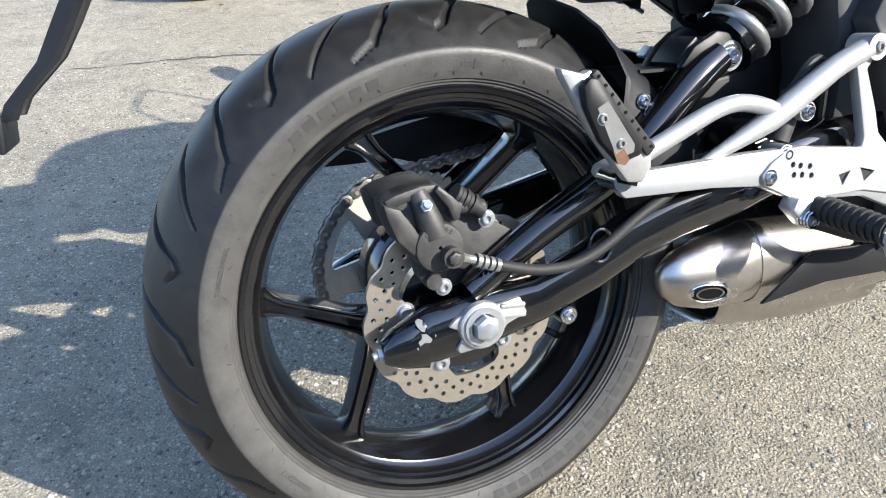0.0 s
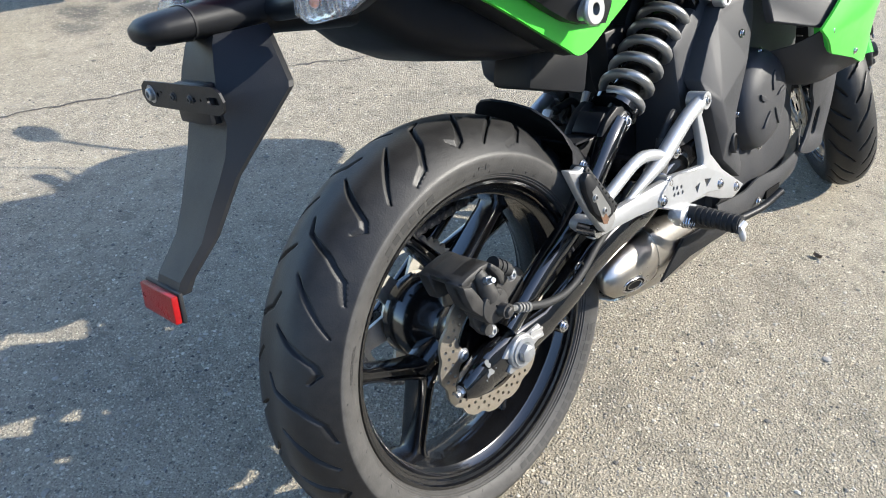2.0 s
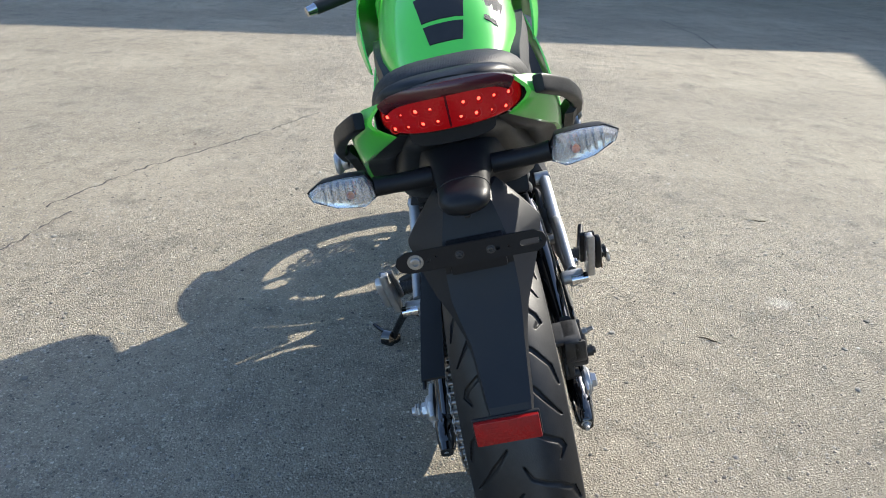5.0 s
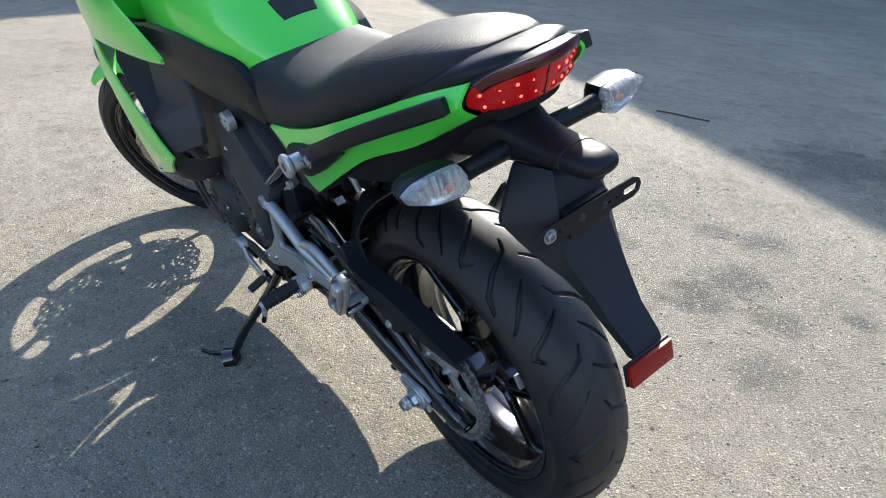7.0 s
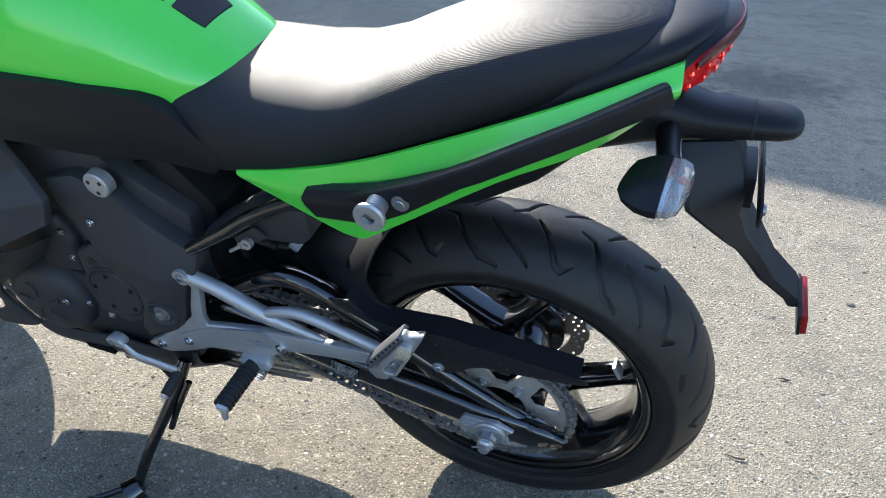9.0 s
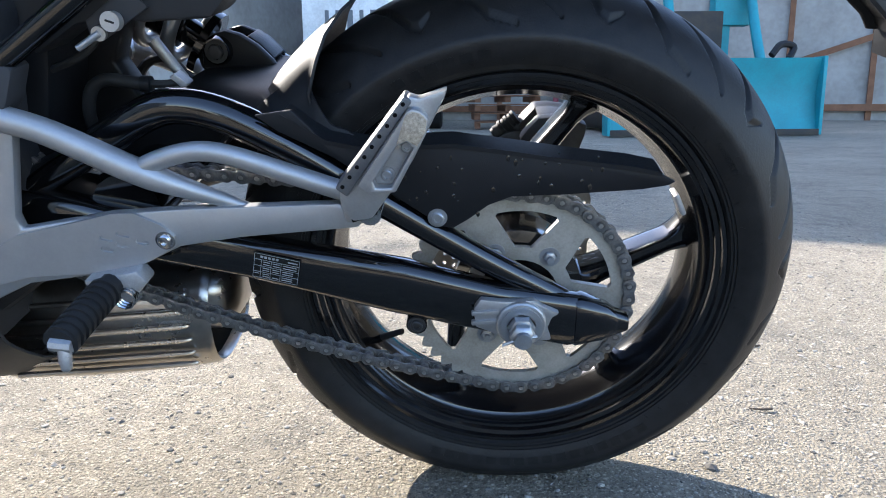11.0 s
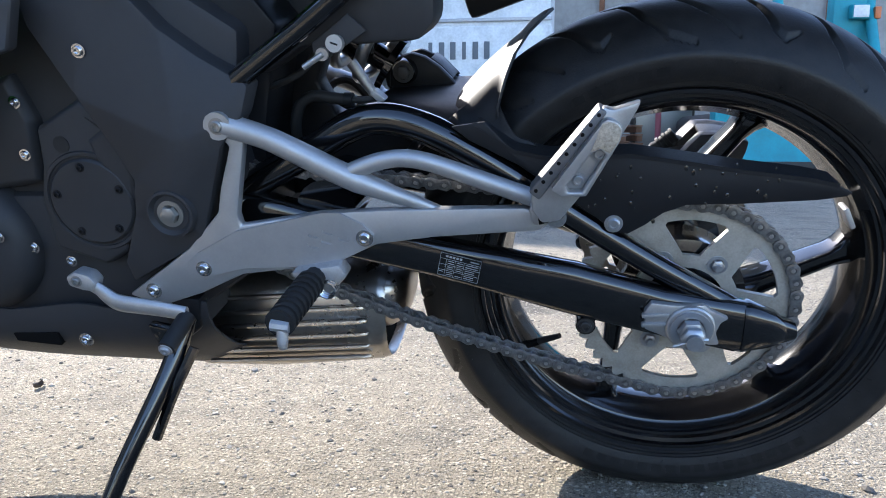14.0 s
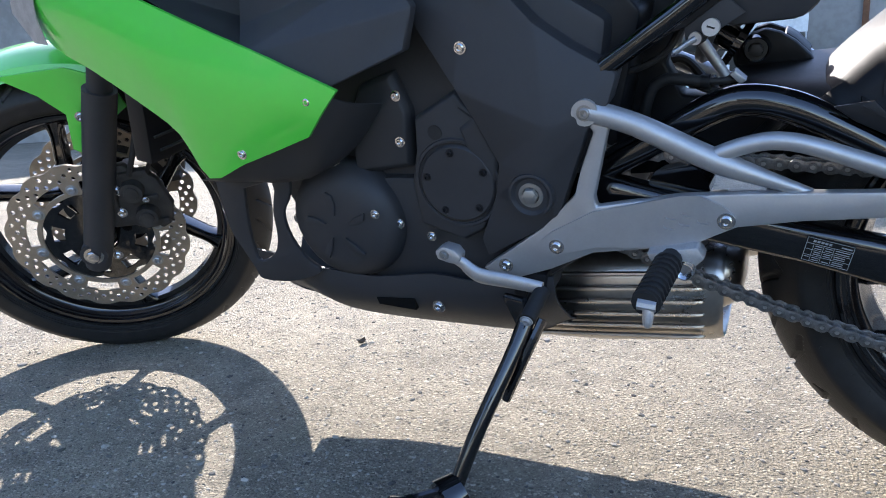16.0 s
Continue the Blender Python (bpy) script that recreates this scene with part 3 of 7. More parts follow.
def round_wall(bm, s, start, r, y=0.0787):
    """Bend a flat mesh along the tyre's side wall, its tops outwards."""
    for v in bm.verts:
        a = radians(start) - (1 if s < 0 else -1) * v.co.x / r
        rr = r + v.co.y
        wall_y = np.interp(rr, (0.2445, 0.2508, 0.2635, 0.2695), (0.0742, 0.0777, 0.0805, 0.08))
        v.co = Vector((rr * math.cos(a), s * (wall_y + 0.0003 + v.co.z), rr * math.sin(a)))
    return bm


tyre = rear.children[0]
for s, start in ((-1, 163.5), (1, 20)):
    part("size_lettering", round_wall(moulded_text("TUBELESS RADIAL", 0.0062), s, start, 0.2525), LETTER if s < 0 else TYRE, tyre)
for s, start in ((-1, 221), (1, 140)):
    part("size_lettering", round_wall(moulded_text("160/60ZR17", 0.0085), s, start, 0.2515), LETTER if s < 0 else TYRE, tyre)
for s, start, count in ((-1, 126.5, 6), (-1, 337, 16), (1, 60, 6), (1, 230, 16)):
    for k in range(count):
        bm = box(bmesh.new(), (0.0125, 0.0095, 0.0005), Matrix.Translation((0.0065, 0.0047, 0)), 0)
        part("maker_bar", round_wall(bm, s, start - (1 if s < 0 else -1) * k * 4.0, 0.2498), LETTER if s < 0 else TYRE, tyre)
bm = bmesh.new()
for x, y, w, h in ((0.006, 0.0045, 0.012, 0.0012), (0.006, 0.0075, 0.012, 0.0012), (0.014, 0.006, 0.002, 0.009), (0.017, 0.006, 0.004, 0.006), (0.02, 0.006, 0.003, 0.003), (0, 0.006, 0.001, 0.004)):
    box(bm, (w, h, 0.0006), Matrix.Translation((x, y, 0)), 0)
part("rotation_arrow", round_wall(bm, -1, 84, 0.2495), LETTER, tyre)
for s in (-1, 1):
    ticks = bmesh.new()
    for k in range(60):
        r = 0.2465 if k % 4 else 0.262
        bm = box(bmesh.new(), (0.0013, 0.0042 if k % 4 else 0.003, 0.0005), pose(0, 0, 0, 0, 0, 35 if k % 3 else -30), 0)
        join(ticks, round_wall(bm, s, 6 * k + (k * 7 % 5) * 0.5, r))
    tagged(part("vent_tick", ticks, LETTER if s < 0 else TYRE, tyre), kind="stuff")


def petal_disc(r, r_in, waves, depth, holes, windows, y, thick, lobes=None):
    """A wave-edged brake disc: drilled, with windows cut inside."""
    out = [((r - depth * (0.5 - 0.5 * math.cos(waves * a)) ** 2) * math.cos(a), (r - depth * (0.5 - 0.5 * math.cos(waves * a)) ** 2) * math.sin(a)) for a in np.linspace(0, 2 * math.pi, waves * 8, endpoint=False)]
    cut = [circle(0, 0, r_in, 40)] if lobes is None else [[((r_in - lobes[1] * max(0, math.cos(lobes[0] * (a - lobes[2]))) ** 2) * math.cos(a), (r_in - lobes[1] * max(0, math.cos(lobes[0] * (a - lobes[2]))) ** 2) * math.sin(a)) for a in np.linspace(0, 2 * math.pi, 60, endpoint=False)]]
    for rr, count, size, turn in holes:
        cut += [circle(rr * math.cos(a), rr * math.sin(a), size, 8) for a in (turn + 2 * math.pi * k / count for k in range(count))]
    for ra, rb, count, span, turn in windows:
        for k in range(count):
            a = turn + 2 * math.pi * k / count
            arc = np.linspace(a - span / 2, a + span / 2, 7)
            cut.append([(rb * math.cos(q), rb * math.sin(q)) for q in arc] + [(ra * math.cos(q), ra * math.sin(q)) for q in arc[::-1]])
    return plate(bmesh.new(), out, y, y + thick, cut)


part("brake_disc", petal_disc(0.111, 0.079, 14, 0.005, [(0.1, 28, 0.0028, 0.112), (0.0925, 28, 0.0028, 0.0), (0.0855, 28, 0.0028, 0.112)], [], -0.084, 0.005, (5, 0.021, radians(169))), DISC, rear, "drilled wave-edged steel rear brake disc")
part("disc_carrier", revolve(bmesh.new(), [(0.07, -0.0795), (0.07, -0.066), (0.03, -0.058), (0.03, -0.0795)], n=40), RIM, rear)
for k in range(5):
    a = radians(169 + 72 * k)
    bolt(rear, (0.0655 * math.cos(a), -0.0835, 0.0655 * math.sin(a)), (0, -1, 0), 0.0085, "socket", ZINC)


def sprocket(teeth, r, y, thick):
    out = []
    for k in range(teeth * 4):
        a = 2 * math.pi * k / (teeth * 4)
        rr = r + (0.0045, 0.001, -0.0045, 0.001)[k % 4]
        out.append((rr * math.cos(a), rr * math.sin(a)))
    cut = [circle(0, 0, 0.044, 32)]
    for k in range(6):
        a = radians(94 + 60 * k)
        arc = np.linspace(a - 0.31, a + 0.31, 8)
        low = np.linspace(a + 0.15, a - 0.15, 4)
        cut.append([(0.0965 * math.cos(a - 0.345), 0.0965 * math.sin(a - 0.345))] + [(0.1 * math.cos(q), 0.1 * math.sin(q)) for q in arc] + [(0.0965 * math.cos(a + 0.345), 0.0965 * math.sin(a + 0.345))]
                   + [(0.064 * math.cos(a + 0.19), 0.064 * math.sin(a + 0.19))] + [(0.059 * math.cos(q), 0.059 * math.sin(q)) for q in low] + [(0.064 * math.cos(a - 0.19), 0.064 * math.sin(a - 0.19))])
    return plate(bmesh.new(), out, y, y + thick, cut)


part("sprocket", sprocket(46, 0.118, 0.096, 0.006), SPROCKET, rear, "scuffed bare steel rear sprocket")
for k in range(6):
    a = radians(4 + 60 * k)
    bolt(rear, (0.0575 * math.cos(a), 0.102, 0.0575 * math.sin(a)), (0, 1, 0), 0.0075, "hex", ZINC)
    part("bolt_shank", rod(bmesh.new(), (0.0575 * math.cos(a), 0.106, 0.0575 * math.sin(a)), (0.0575 * math.cos(a), 0.1125, 0.0575 * math.sin(a)), 0.0038, n=10), ZINC, rear)

# chain: pitch 15.875 mm round both sprockets
CH_Y, R1, R2, FRONT = 0.099, 0.118, 0.0385, (0.572, 0.434)


def chain_line():
    d = Vector((FRONT[0], FRONT[1] - AXLE))
    base, far = math.atan2(d.y, d.x), d.length
    tilt = math.acos((R1 - R2) / far)
    top, low = base + tilt, base - tilt
    pts = [(R1 * math.cos(a), AXLE + R1 * math.sin(a)) for a in np.linspace(low, top - 2 * math.pi, 90)]
    pts += [(FRONT[0] + R2 * math.cos(a), FRONT[1] + R2 * math.sin(a)) for a in np.linspace(top, low, 40)]
    (xa, za), (xb, zb) = pts[-1], pts[0]
    pts += [(xa + (xb - xa) * q, za + (zb - za) * q - 0.084 * q * (1 - q)) for q in np.linspace(0.04, 0.96, 24)]
    return [Vector(p) for p in pts + [pts[0]]]


def link_mesh(wide):
    """One chain link, pin to pin along +x: two waisted plates and their pin."""
    bm = bmesh.new()
    h = 0.0076 if wide else 0.0068
    P = 0.015875
    out = [(P + h * math.cos(a), h * math.sin(a)) for a in np.linspace(-1.9, 1.9, 9)] + [(P / 2, h * 0.72)] + [(h * math.cos(a), h * math.sin(a)) for a in np.linspace(math.pi - 1.9 + 0.66, math.pi + 1.9 - 0.66, 9)] + [(P / 2, -h * 0.72)]
    for sgn in (-1, 1):
        y = sgn * (0.0072 if wide else 0.0048)
        plate(bm, out, y - 0.001, y + 0.001, bevel=0.0004)
    if wide:
        for x in (0, P):
            rod(bm, (x, -0.0098, 0), (x, 0.0098, 0), 0.0025, n=12)
            for sgn in (-1, 1):
                revolve(bm, [(0.0046, sgn * 0.0081), (0.0043, sgn * 0.0092), (0.0036, sgn * 0.0092), (0.0033, sgn * 0.0083)], (x, 0), 14, closed=False)
    else:
        for x in (0, P):
            rod(bm, (x, -0.004, 0), (x, 0.004, 0), 0.005, n=10)
    return bm


line = chain_line()
runs = np.cumsum([0] + [(b - a).length for a, b in zip(line, line[1:])])
count = int(runs[-1] / 0.015875) // 2 * 2
bm = bmesh.new()
tube(bm, [(FRONT[0], CH_Y - 0.004, FRONT[1]), (FRONT[0], CH_Y + 0.004, FRONT[1])], R2 - 0.002, 24, 1)
chain = part("drive_chain", bm, CHAIN, moto, "oily drive chain on its front sprocket")
kinds = []
for k in range(count):
    a, b = ((k % count) * runs[-1] / count, ((k + 1) % (count + 1)) * runs[-1] / count)
    pa, pb = [Vector((np.interp(q, runs, [p.x for p in line]), np.interp(q, runs, [p.y for p in line]))) for q in (a, b)]
    turn = math.atan2(pb.y - pa.y, pb.x - pa.x)
    m = Matrix.Translation((pa.x, CH_Y, pa.y)) @ pose(0, 0, 0, 0, -math.degrees(turn), 0)
    if k < 2:
        kinds.append(part("chain_link", link_mesh(k == 0), CHAIN, chain))
        kinds[k].matrix_basis = m
        kinds[k].data.materials.append(PIN)
        for poly in kinds[k].data.polygons:
            c = poly.center
            if min(math.hypot(c.x, c.z), math.hypot(c.x - 0.015875, c.z)) < 0.0026 and abs(c.y) > 0.0082:
                poly.material_index = 1
    else:
        again(kinds[k % 2], chain, m)


# ---- swing arm ----
def beam(bm, sections, n=16, power=3.2):
    """A box-like tube: each section gives a middle (x, y, z), half width along y and half height across the run."""
    mids = [Vector(s[0]) for s in sections]
    out = []
    for k, (p, hw, hh) in enumerate(sections):
        t = (mids[min(k + 1, len(mids) - 1)] - mids[max(k - 1, 0)]).normalized()
        u = (Vector((0, 1, 0)) - t * t.y).normalized()
        v = t.cross(u)
        ring = []
        for q in range(n):
            a = 2 * math.pi * (q + 0.5) / n
            c, s = math.cos(a), math.sin(a)
            ring.append(mids[k] + u * hw * math.copysign(abs(c) ** (2 / power), c) + v * hh * math.copysign(abs(s) ** (2 / power), s))
        out.append(ring)
    return loft(bm, out)


swing = bmesh.new()
beam(swing, [((0.56, 0.10, 0.43), 0.018, 0.028), ((0.42, 0.115, 0.402), 0.018, 0.026), ((0.27, 0.127, 0.374), 0.017, 0.022), ((0.125, 0.13, 0.342), 0.017, 0.03), ((0.03, 0.13, 0.318), 0.017, 0.028),
             ((-0.055, 0.13, 0.302), 0.016, 0.03), ((-0.09, 0.13, 0.299), 0.013, 0.018), ((-0.112, 0.13, 0.299), 0.011, 0.008)])
arm = part("swing_arm", swing, GLOSS, moto, "glossy black swing arm with tubular bracing")
bm = tube(bmesh.new(), [(-0.045, 0.125, 0.322), (0.04, 0.124, 0.37), (0.13, 0.122, 0.426), (0.18, 0.12, 0.459), (0.23, 0.118, 0.49), (0.28, 0.115, 0.515), (0.322, 0.112, 0.525), (0.36, 0.11, 0.518), (0.43, 0.105, 0.478), (0.5, 0.10, 0.44)], [0.0125, 0.0135, 0.015, 0.016, 0.017, 0.0175, 0.0175, 0.0175, 0.0175, 0.0175], 14)
part("brace_tube", bm, GLOSS, arm)
bm = beam(bmesh.new(), [((0.56, -0.10, 0.43), 0.02, 0.03), ((0.42, -0.115, 0.41), 0.022, 0.03), ((0.32, -0.12, 0.388), 0.022, 0.03), ((0.245, -0.12, 0.376), 0.02, 0.028), ((0.19, -0.118, 0.362), 0.02, 0.028), ((0.136, -0.116, 0.338), 0.02, 0.027),
                        ((0.072, -0.114, 0.317), 0.019, 0.026), ((0.006, -0.112, 0.31), 0.018, 0.032), ((-0.05, -0.112, 0.306), 0.018, 0.031), ((-0.085, -0.112, 0.302), 0.014, 0.021), ((-0.1, -0.112, 0.301), 0.01, 0.012)], n=20, power=2.4)
part("curved_arm", bm, GLOSS, arm)
part("brace_tube", tube(bmesh.new(), [(-0.005, -0.115, 0.343), (0.08, -0.112, 0.389), (0.172, -0.11, 0.43), (0.232, -0.106, 0.474), (0.29, -0.1, 0.518), (0.325, -0.095, 0.537)], [0.016, 0.018, 0.0195, 0.0205, 0.021, 0.02], 16), GLOSS, arm)
part("cross_tube", tube(bmesh.new(), [(0.40, -0.11, 0.42), (0.40, 0.11, 0.42)], 0.035, 16, 1), GLOSS, arm)
part("pivot_tube", tube(bmesh.new(), [(0.56, -0.14, 0.432), (0.56, 0.14, 0.432)], 0.03, 20, 1), GLOSS, arm)
bm = bmesh.new()
for chip in ([(-0.0695, 0.333), (-0.066, 0.335), (-0.0615, 0.332), (-0.0625, 0.327), (-0.0585, 0.324), (-0.061, 0.319), (-0.0645, 0.321), (-0.068, 0.327)], [(-0.064, 0.3175), (-0.0585, 0.316), (-0.0535, 0.309), (-0.056, 0.306), (-0.062, 0.3075), (-0.067, 0.305), (-0.0685, 0.3095), (-0.0645, 0.3125)],
             [(-0.071, 0.3035), (-0.069, 0.304), (-0.0695, 0.301)], [(-0.05, 0.3135), (-0.0485, 0.312), (-0.0505, 0.3105)]):
    plate(bm, chip, -0.1306, -0.1298)
part("scraped_paint", bm, ZINC, arm, "paint scraped to bare metal")
for s, y in ((1, 0.13), (-1, -0.112)):
    part("end_cap", beam(bmesh.new(), [((-0.057, y, 0.3025), 0.0178, 0.0285), ((-0.06, y, 0.3025), 0.0186, 0.0298), ((-0.088, y, 0.3), 0.0155, 0.0205), ((-0.1, y, 0.2985), 0.0125, 0.0125), ((-0.103, y, 0.2985), 0.0105, 0.0095)]), GLOSS, arm)
# print on the left beam
lab = part("label_plate", plate(bmesh.new(), [(0.264, 0.389), (0.219, 0.378), (0.225, 0.351), (0.269, 0.362)], 0.1458, 0.1466), GLOSS, arm, "small black data label with pale print")
bm = bmesh.new()
c0, ex, ez = Vector((0.2635, 0.3872)), Vector((-0.0435, -0.0106)), Vector((0.0055, -0.0262))


def ruled(u0, v0, u1, v1, half):
    """A hair line or bar on the label, in its own width and height."""
    a, b = c0 + ex * u0 + ez * v0, c0 + ex * u1 + ez * v1
    t = (b - a).normalized()
    w = Vector((-t.y, t.x)) * half
    plate(bm, [tuple(a - w), tuple(b - w), tuple(b + w), tuple(a + w)], 0.1466, 0.1469)


for v in (0, 0.24, 0.5, 0.75, 1):
    ruled(0, v, 1, v, 0.00022)
for u, v in ((0, 0), (0.16, 0.24), (0.38, 0.24), (0.6, 0.24), (1, 0)):
    ruled(u, v, u, 1, 0.00022)
for k in range(5):
    ruled(0.13 + 0.085 * k, 0.12, 0.19 + 0.085 * k, 0.12, 0.0012)
ruled(0.74, 0.13, 0.96, 0.13, 0.0007)
for v in (0.32, 0.42, 0.58, 0.67, 0.83, 0.92):
    for u0, u1 in ((0.03, 0.13), (0.2, 0.35), (0.42, 0.57), (0.64, 0.95 if v < 0.5 else 0.88)):
        if (int(v * 100) + int(u0 * 100)) % 5:
            ruled(u0, v, u1, v, 0.00045)
part("label_print", bm, STICKER, lab)


def adjuster(s):
    """The cast axle block with its pointed ends, big washer and nut."""
    y = 0.147 if s > 0 else 0.124
    out = [(0.0476, 0.3285), (0.041, 0.339), (0.0156, 0.3365), (-0.013, 0.338), (-0.02, 0.332), (-0.0385, 0.323), (-0.031, 0.3175), (-0.027, 0.305), (-0.0317, 0.2915), (-0.022, 0.2905), (-0.0086, 0.293), (0.0144, 0.294), (0.046, 0.307)] if s > 0 else \
          [(-0.036, 0.318), (-0.028, 0.324), (-0.0165, 0.3295), (0.001, 0.332), (0.018, 0.3285), (0.0454, 0.3315), (0.053, 0.312), (0.029, 0.3045), (0.02, 0.294), (0.001, 0.286), (-0.0266, 0.286), (-0.029, 0.2915), (-0.0225, 0.3), (-0.0235, 0.31)]
    bm = mirrored(plate(bmesh.new(), out, y, y + 0.009, bevel=0.002), s)
    mirror_y = Matrix.Diagonal((1, s, 1, 1))
    for dz in (-0.0055, 0.0055):
        box(bm, (0.028, 0.006, 0.005), mirror_y @ Matrix.Translation((0.036, y + 0.0085, 0.319 + dz)) @ pose(0, 0, 0, 0, 4 if s > 0 else 8, 0), 0.0015)
    a = part("axle_adjuster", bm, ALLOY, arm, "cast aluminium chain adjuster block")
    bm = mirrored(revolve(bmesh.new(), [(0.0255, y + 0.006), (0.025, y + 0.0125), (0.0235, y + 0.014), (0.018, y + 0.0145), (0.002, y + 0.0145), (0.002, y + 0.006)], (0, AXLE), 40), s)
    part("washer", bm, ALLOY, a)
    bolt(a, (0, s * (y + 0.0145), AXLE), (0, s, 0), 0.0145, "hex", ZINC)
    if s > 0:
        part("axle_end", rod(bmesh.new(), (0, y + 0.02, AXLE), (0, y + 0.044, AXLE), 0.0085), ZINC, a)
        bm = revolve(bmesh.new(), [(0.0085, y + 0.028)] + [(0.0135 if k % 2 else 0.0125, y + 0.029 + 0.002 * k) for k in range(5)] + [(0.009, y + 0.039)], (0, AXLE), 6, closed=False)
        part("castle_nut", bm, ZINC, a)
        part("split_pin", tube(bmesh.new(), [(0.02, y + 0.037, AXLE - 0.008), (0, y + 0.037, AXLE), (-0.014, y + 0.037, AXLE + 0.002)], 0.0016, 6), ZINC, a)
    ya = s * 0.131 if s > 0 else -0.112
    part("adjusting_bolt", rod(bmesh.new(), (-0.08, ya, 0.3), (-0.112, ya, 0.2975), 0.004), ZINC, a)
    bolt(a, (-0.102, ya, 0.2985), (-1, 0, -0.05), 0.0065, "hex", ZINC)


adjuster(1)
adjuster(-1)
for p in ((0.104, -0.118, 0.297), (0.107, 0.128, 0.302)):
    s = 1 if p[1] > 0 else -1
    part("stand_spool", rod(bmesh.new(), (p[0], p[1] - s * 0.012, p[2] - 0.004), (p[0], p[1] + s * 0.01, p[2] - 0.004), 0.011), GLOSS, arm)
    bolt(arm, (p[0], p[1] + s * 0.01, p[2] - 0.004), (0, s, 0), 0.0075, "socket", CALIPER if s > 0 else CHROME)

# ---- hugger and chain guard ----
def hugger_shell():
    """The arch over the tyre: its rear lip swept forward down both flanks, a shelf in front."""
    half = [(0.338, 0.0, 64), (0.337, 0.03, 62), (0.334, 0.054, 59), (0.325, 0.075, 55), (0.312, 0.09, 51.5), (0.296, 0.0985, 47), (0.262, 0.1, 42)]
    shape = [(r, -y, a) for r, y, a in reversed(half[1:])] + half
    bm, outer, inner = bmesh.new(), [], []
    for r, y, last in shape:
        row_o, row_i = [], []
        first = 36 if y > 0.06 else 20
        for k in range(15):
            a = radians(first + (last - first) * k / 14)
            lip = 0.007 * max(0, (k - 11) / 3) ** 2
            shelf = 0.03 * max(0, 1 - k / 5) * (1 if r > 0.325 else 0.3)
            for rows_k, rr in ((row_o, r + lip + shelf), (row_i, r + lip + shelf - 0.003)):
                rows_k.append(bm.verts.new((rr * math.cos(a), y, AXLE + rr * math.sin(a))))
        outer.append(row_o)
        inner.append(row_i)
    for grid in (outer, inner):
        for p, q in zip(grid, grid[1:]):
            for k in range(14):
                bm.faces.new((p[k], p[k + 1], q[k + 1], q[k]))
    for k in (0, 14):
        for n in range(len(shape) - 1):
            bm.faces.new((outer[n][k], outer[n + 1][k], inner[n + 1][k], inner[n][k]))
    for n in (0, -1):
        for k in range(14):
            bm.faces.new((outer[n][k], outer[n][k + 1], inner[n][k + 1], inner[n][k]))
    return bm


bm = hugger_shell()
hugger = part("rear_hugger", bm, HANGER, moto, "matt black hugger with integral chain guard")
guard = [(0.215, 0.52), (0.185, 0.488), (0.15, 0.482), (0.112, 0.482), (0.068, 0.485), (0.01, 0.477), (-0.042, 0.469), (-0.1, 0.462), (-0.128, 0.456), (-0.142, 0.449), (-0.135, 0.445), (-0.111, 0.441), (-0.04, 0.436), (0.012, 0.434), (0.034, 0.425),
         (0.052, 0.411), (0.068, 0.401), (0.08, 0.403), (0.1, 0.418), (0.135, 0.442), (0.18, 0.474), (0.23, 0.5), (0.25, 0.515)]
guard = [(x, z + 0.007) for x, z in guard]
part("chain_guard", plate(bmesh.new(), guard, 0.131, 0.136, bevel=0.0015), HANGER, hugger)
bm = bmesh.new()
top_edge = [(0.225, 0.515), (0.185, 0.49), (0.15, 0.4835), (0.068, 0.4865), (0.01, 0.4785), (-0.042, 0.4705), (-0.1, 0.4635), (-0.128, 0.4575)]
loft(bm, [[(x, 0.098, z + 0.008), (x, 0.1368, z + 0.008), (x, 0.1368, z + 0.004), (x, 0.098, z + 0.004)] for x, z in top_edge])
part("guard_top", bm, HANGER, hugger)
rnd = random.Random(8)
for face_y, spots in ((0.136, 46),):
    bm = bmesh.new()
    while spots:
        x, z = rnd.uniform(-0.09, 0.17), rnd.uniform(0.417, 0.487)
        if z < 0.443 + max(0, 0.0 - x) * 0.02 and not 0.03 < x < 0.11:
            continue
        r = rnd.choice((0.0009, 0.0012, 0.0016, 0.0022))
        bmesh.ops.create_icosphere(bm, subdivisions=1, radius=r, matrix=Matrix.Translation((x, face_y, z)) @ Matrix.Diagonal((1, 0.5, rnd.uniform(1, 1.8), 1)))
        spots -= 1
    drops = part("water_spatter", bm, GLOSS, hugger)
    tagged(drops, "scattered clear water drops", kind="stuff")
flank = [[(0.249, 0.0975, 0.4975), (0.246, 0.09, 0.511), (0.24, 0.072, 0.524), (0.237, 0.066, 0.53), (0.234, 0.062, 0.536)],
         [(0.229, 0.103, 0.4935), (0.2255, 0.1, 0.507), (0.2195, 0.092, 0.522), (0.2135, 0.088, 0.535), (0.209, 0.085, 0.546)],
         [(0.2095, 0.105, 0.4865), (0.206, 0.105, 0.497), (0.2035, 0.103, 0.508), (0.202, 0.101, 0.518), (0.2015, 0.099, 0.53)],
         [(0.1865, 0.107, 0.4705), (0.1865, 0.107, 0.48), (0.186, 0.107, 0.49), (0.186, 0.105, 0.497), (0.186, 0.103, 0.5036)],
         [(0.172, 0.112, 0.449), (0.17, 0.112, 0.462), (0.167, 0.112, 0.475), (0.165, 0.11, 0.487), (0.164, 0.107, 0.4945)],
         [(0.12, 0.13, 0.43), (0.12, 0.13, 0.436), (0.12, 0.13, 0.442), (0.12, 0.128, 0.448), (0.12, 0.126, 0.453)]]
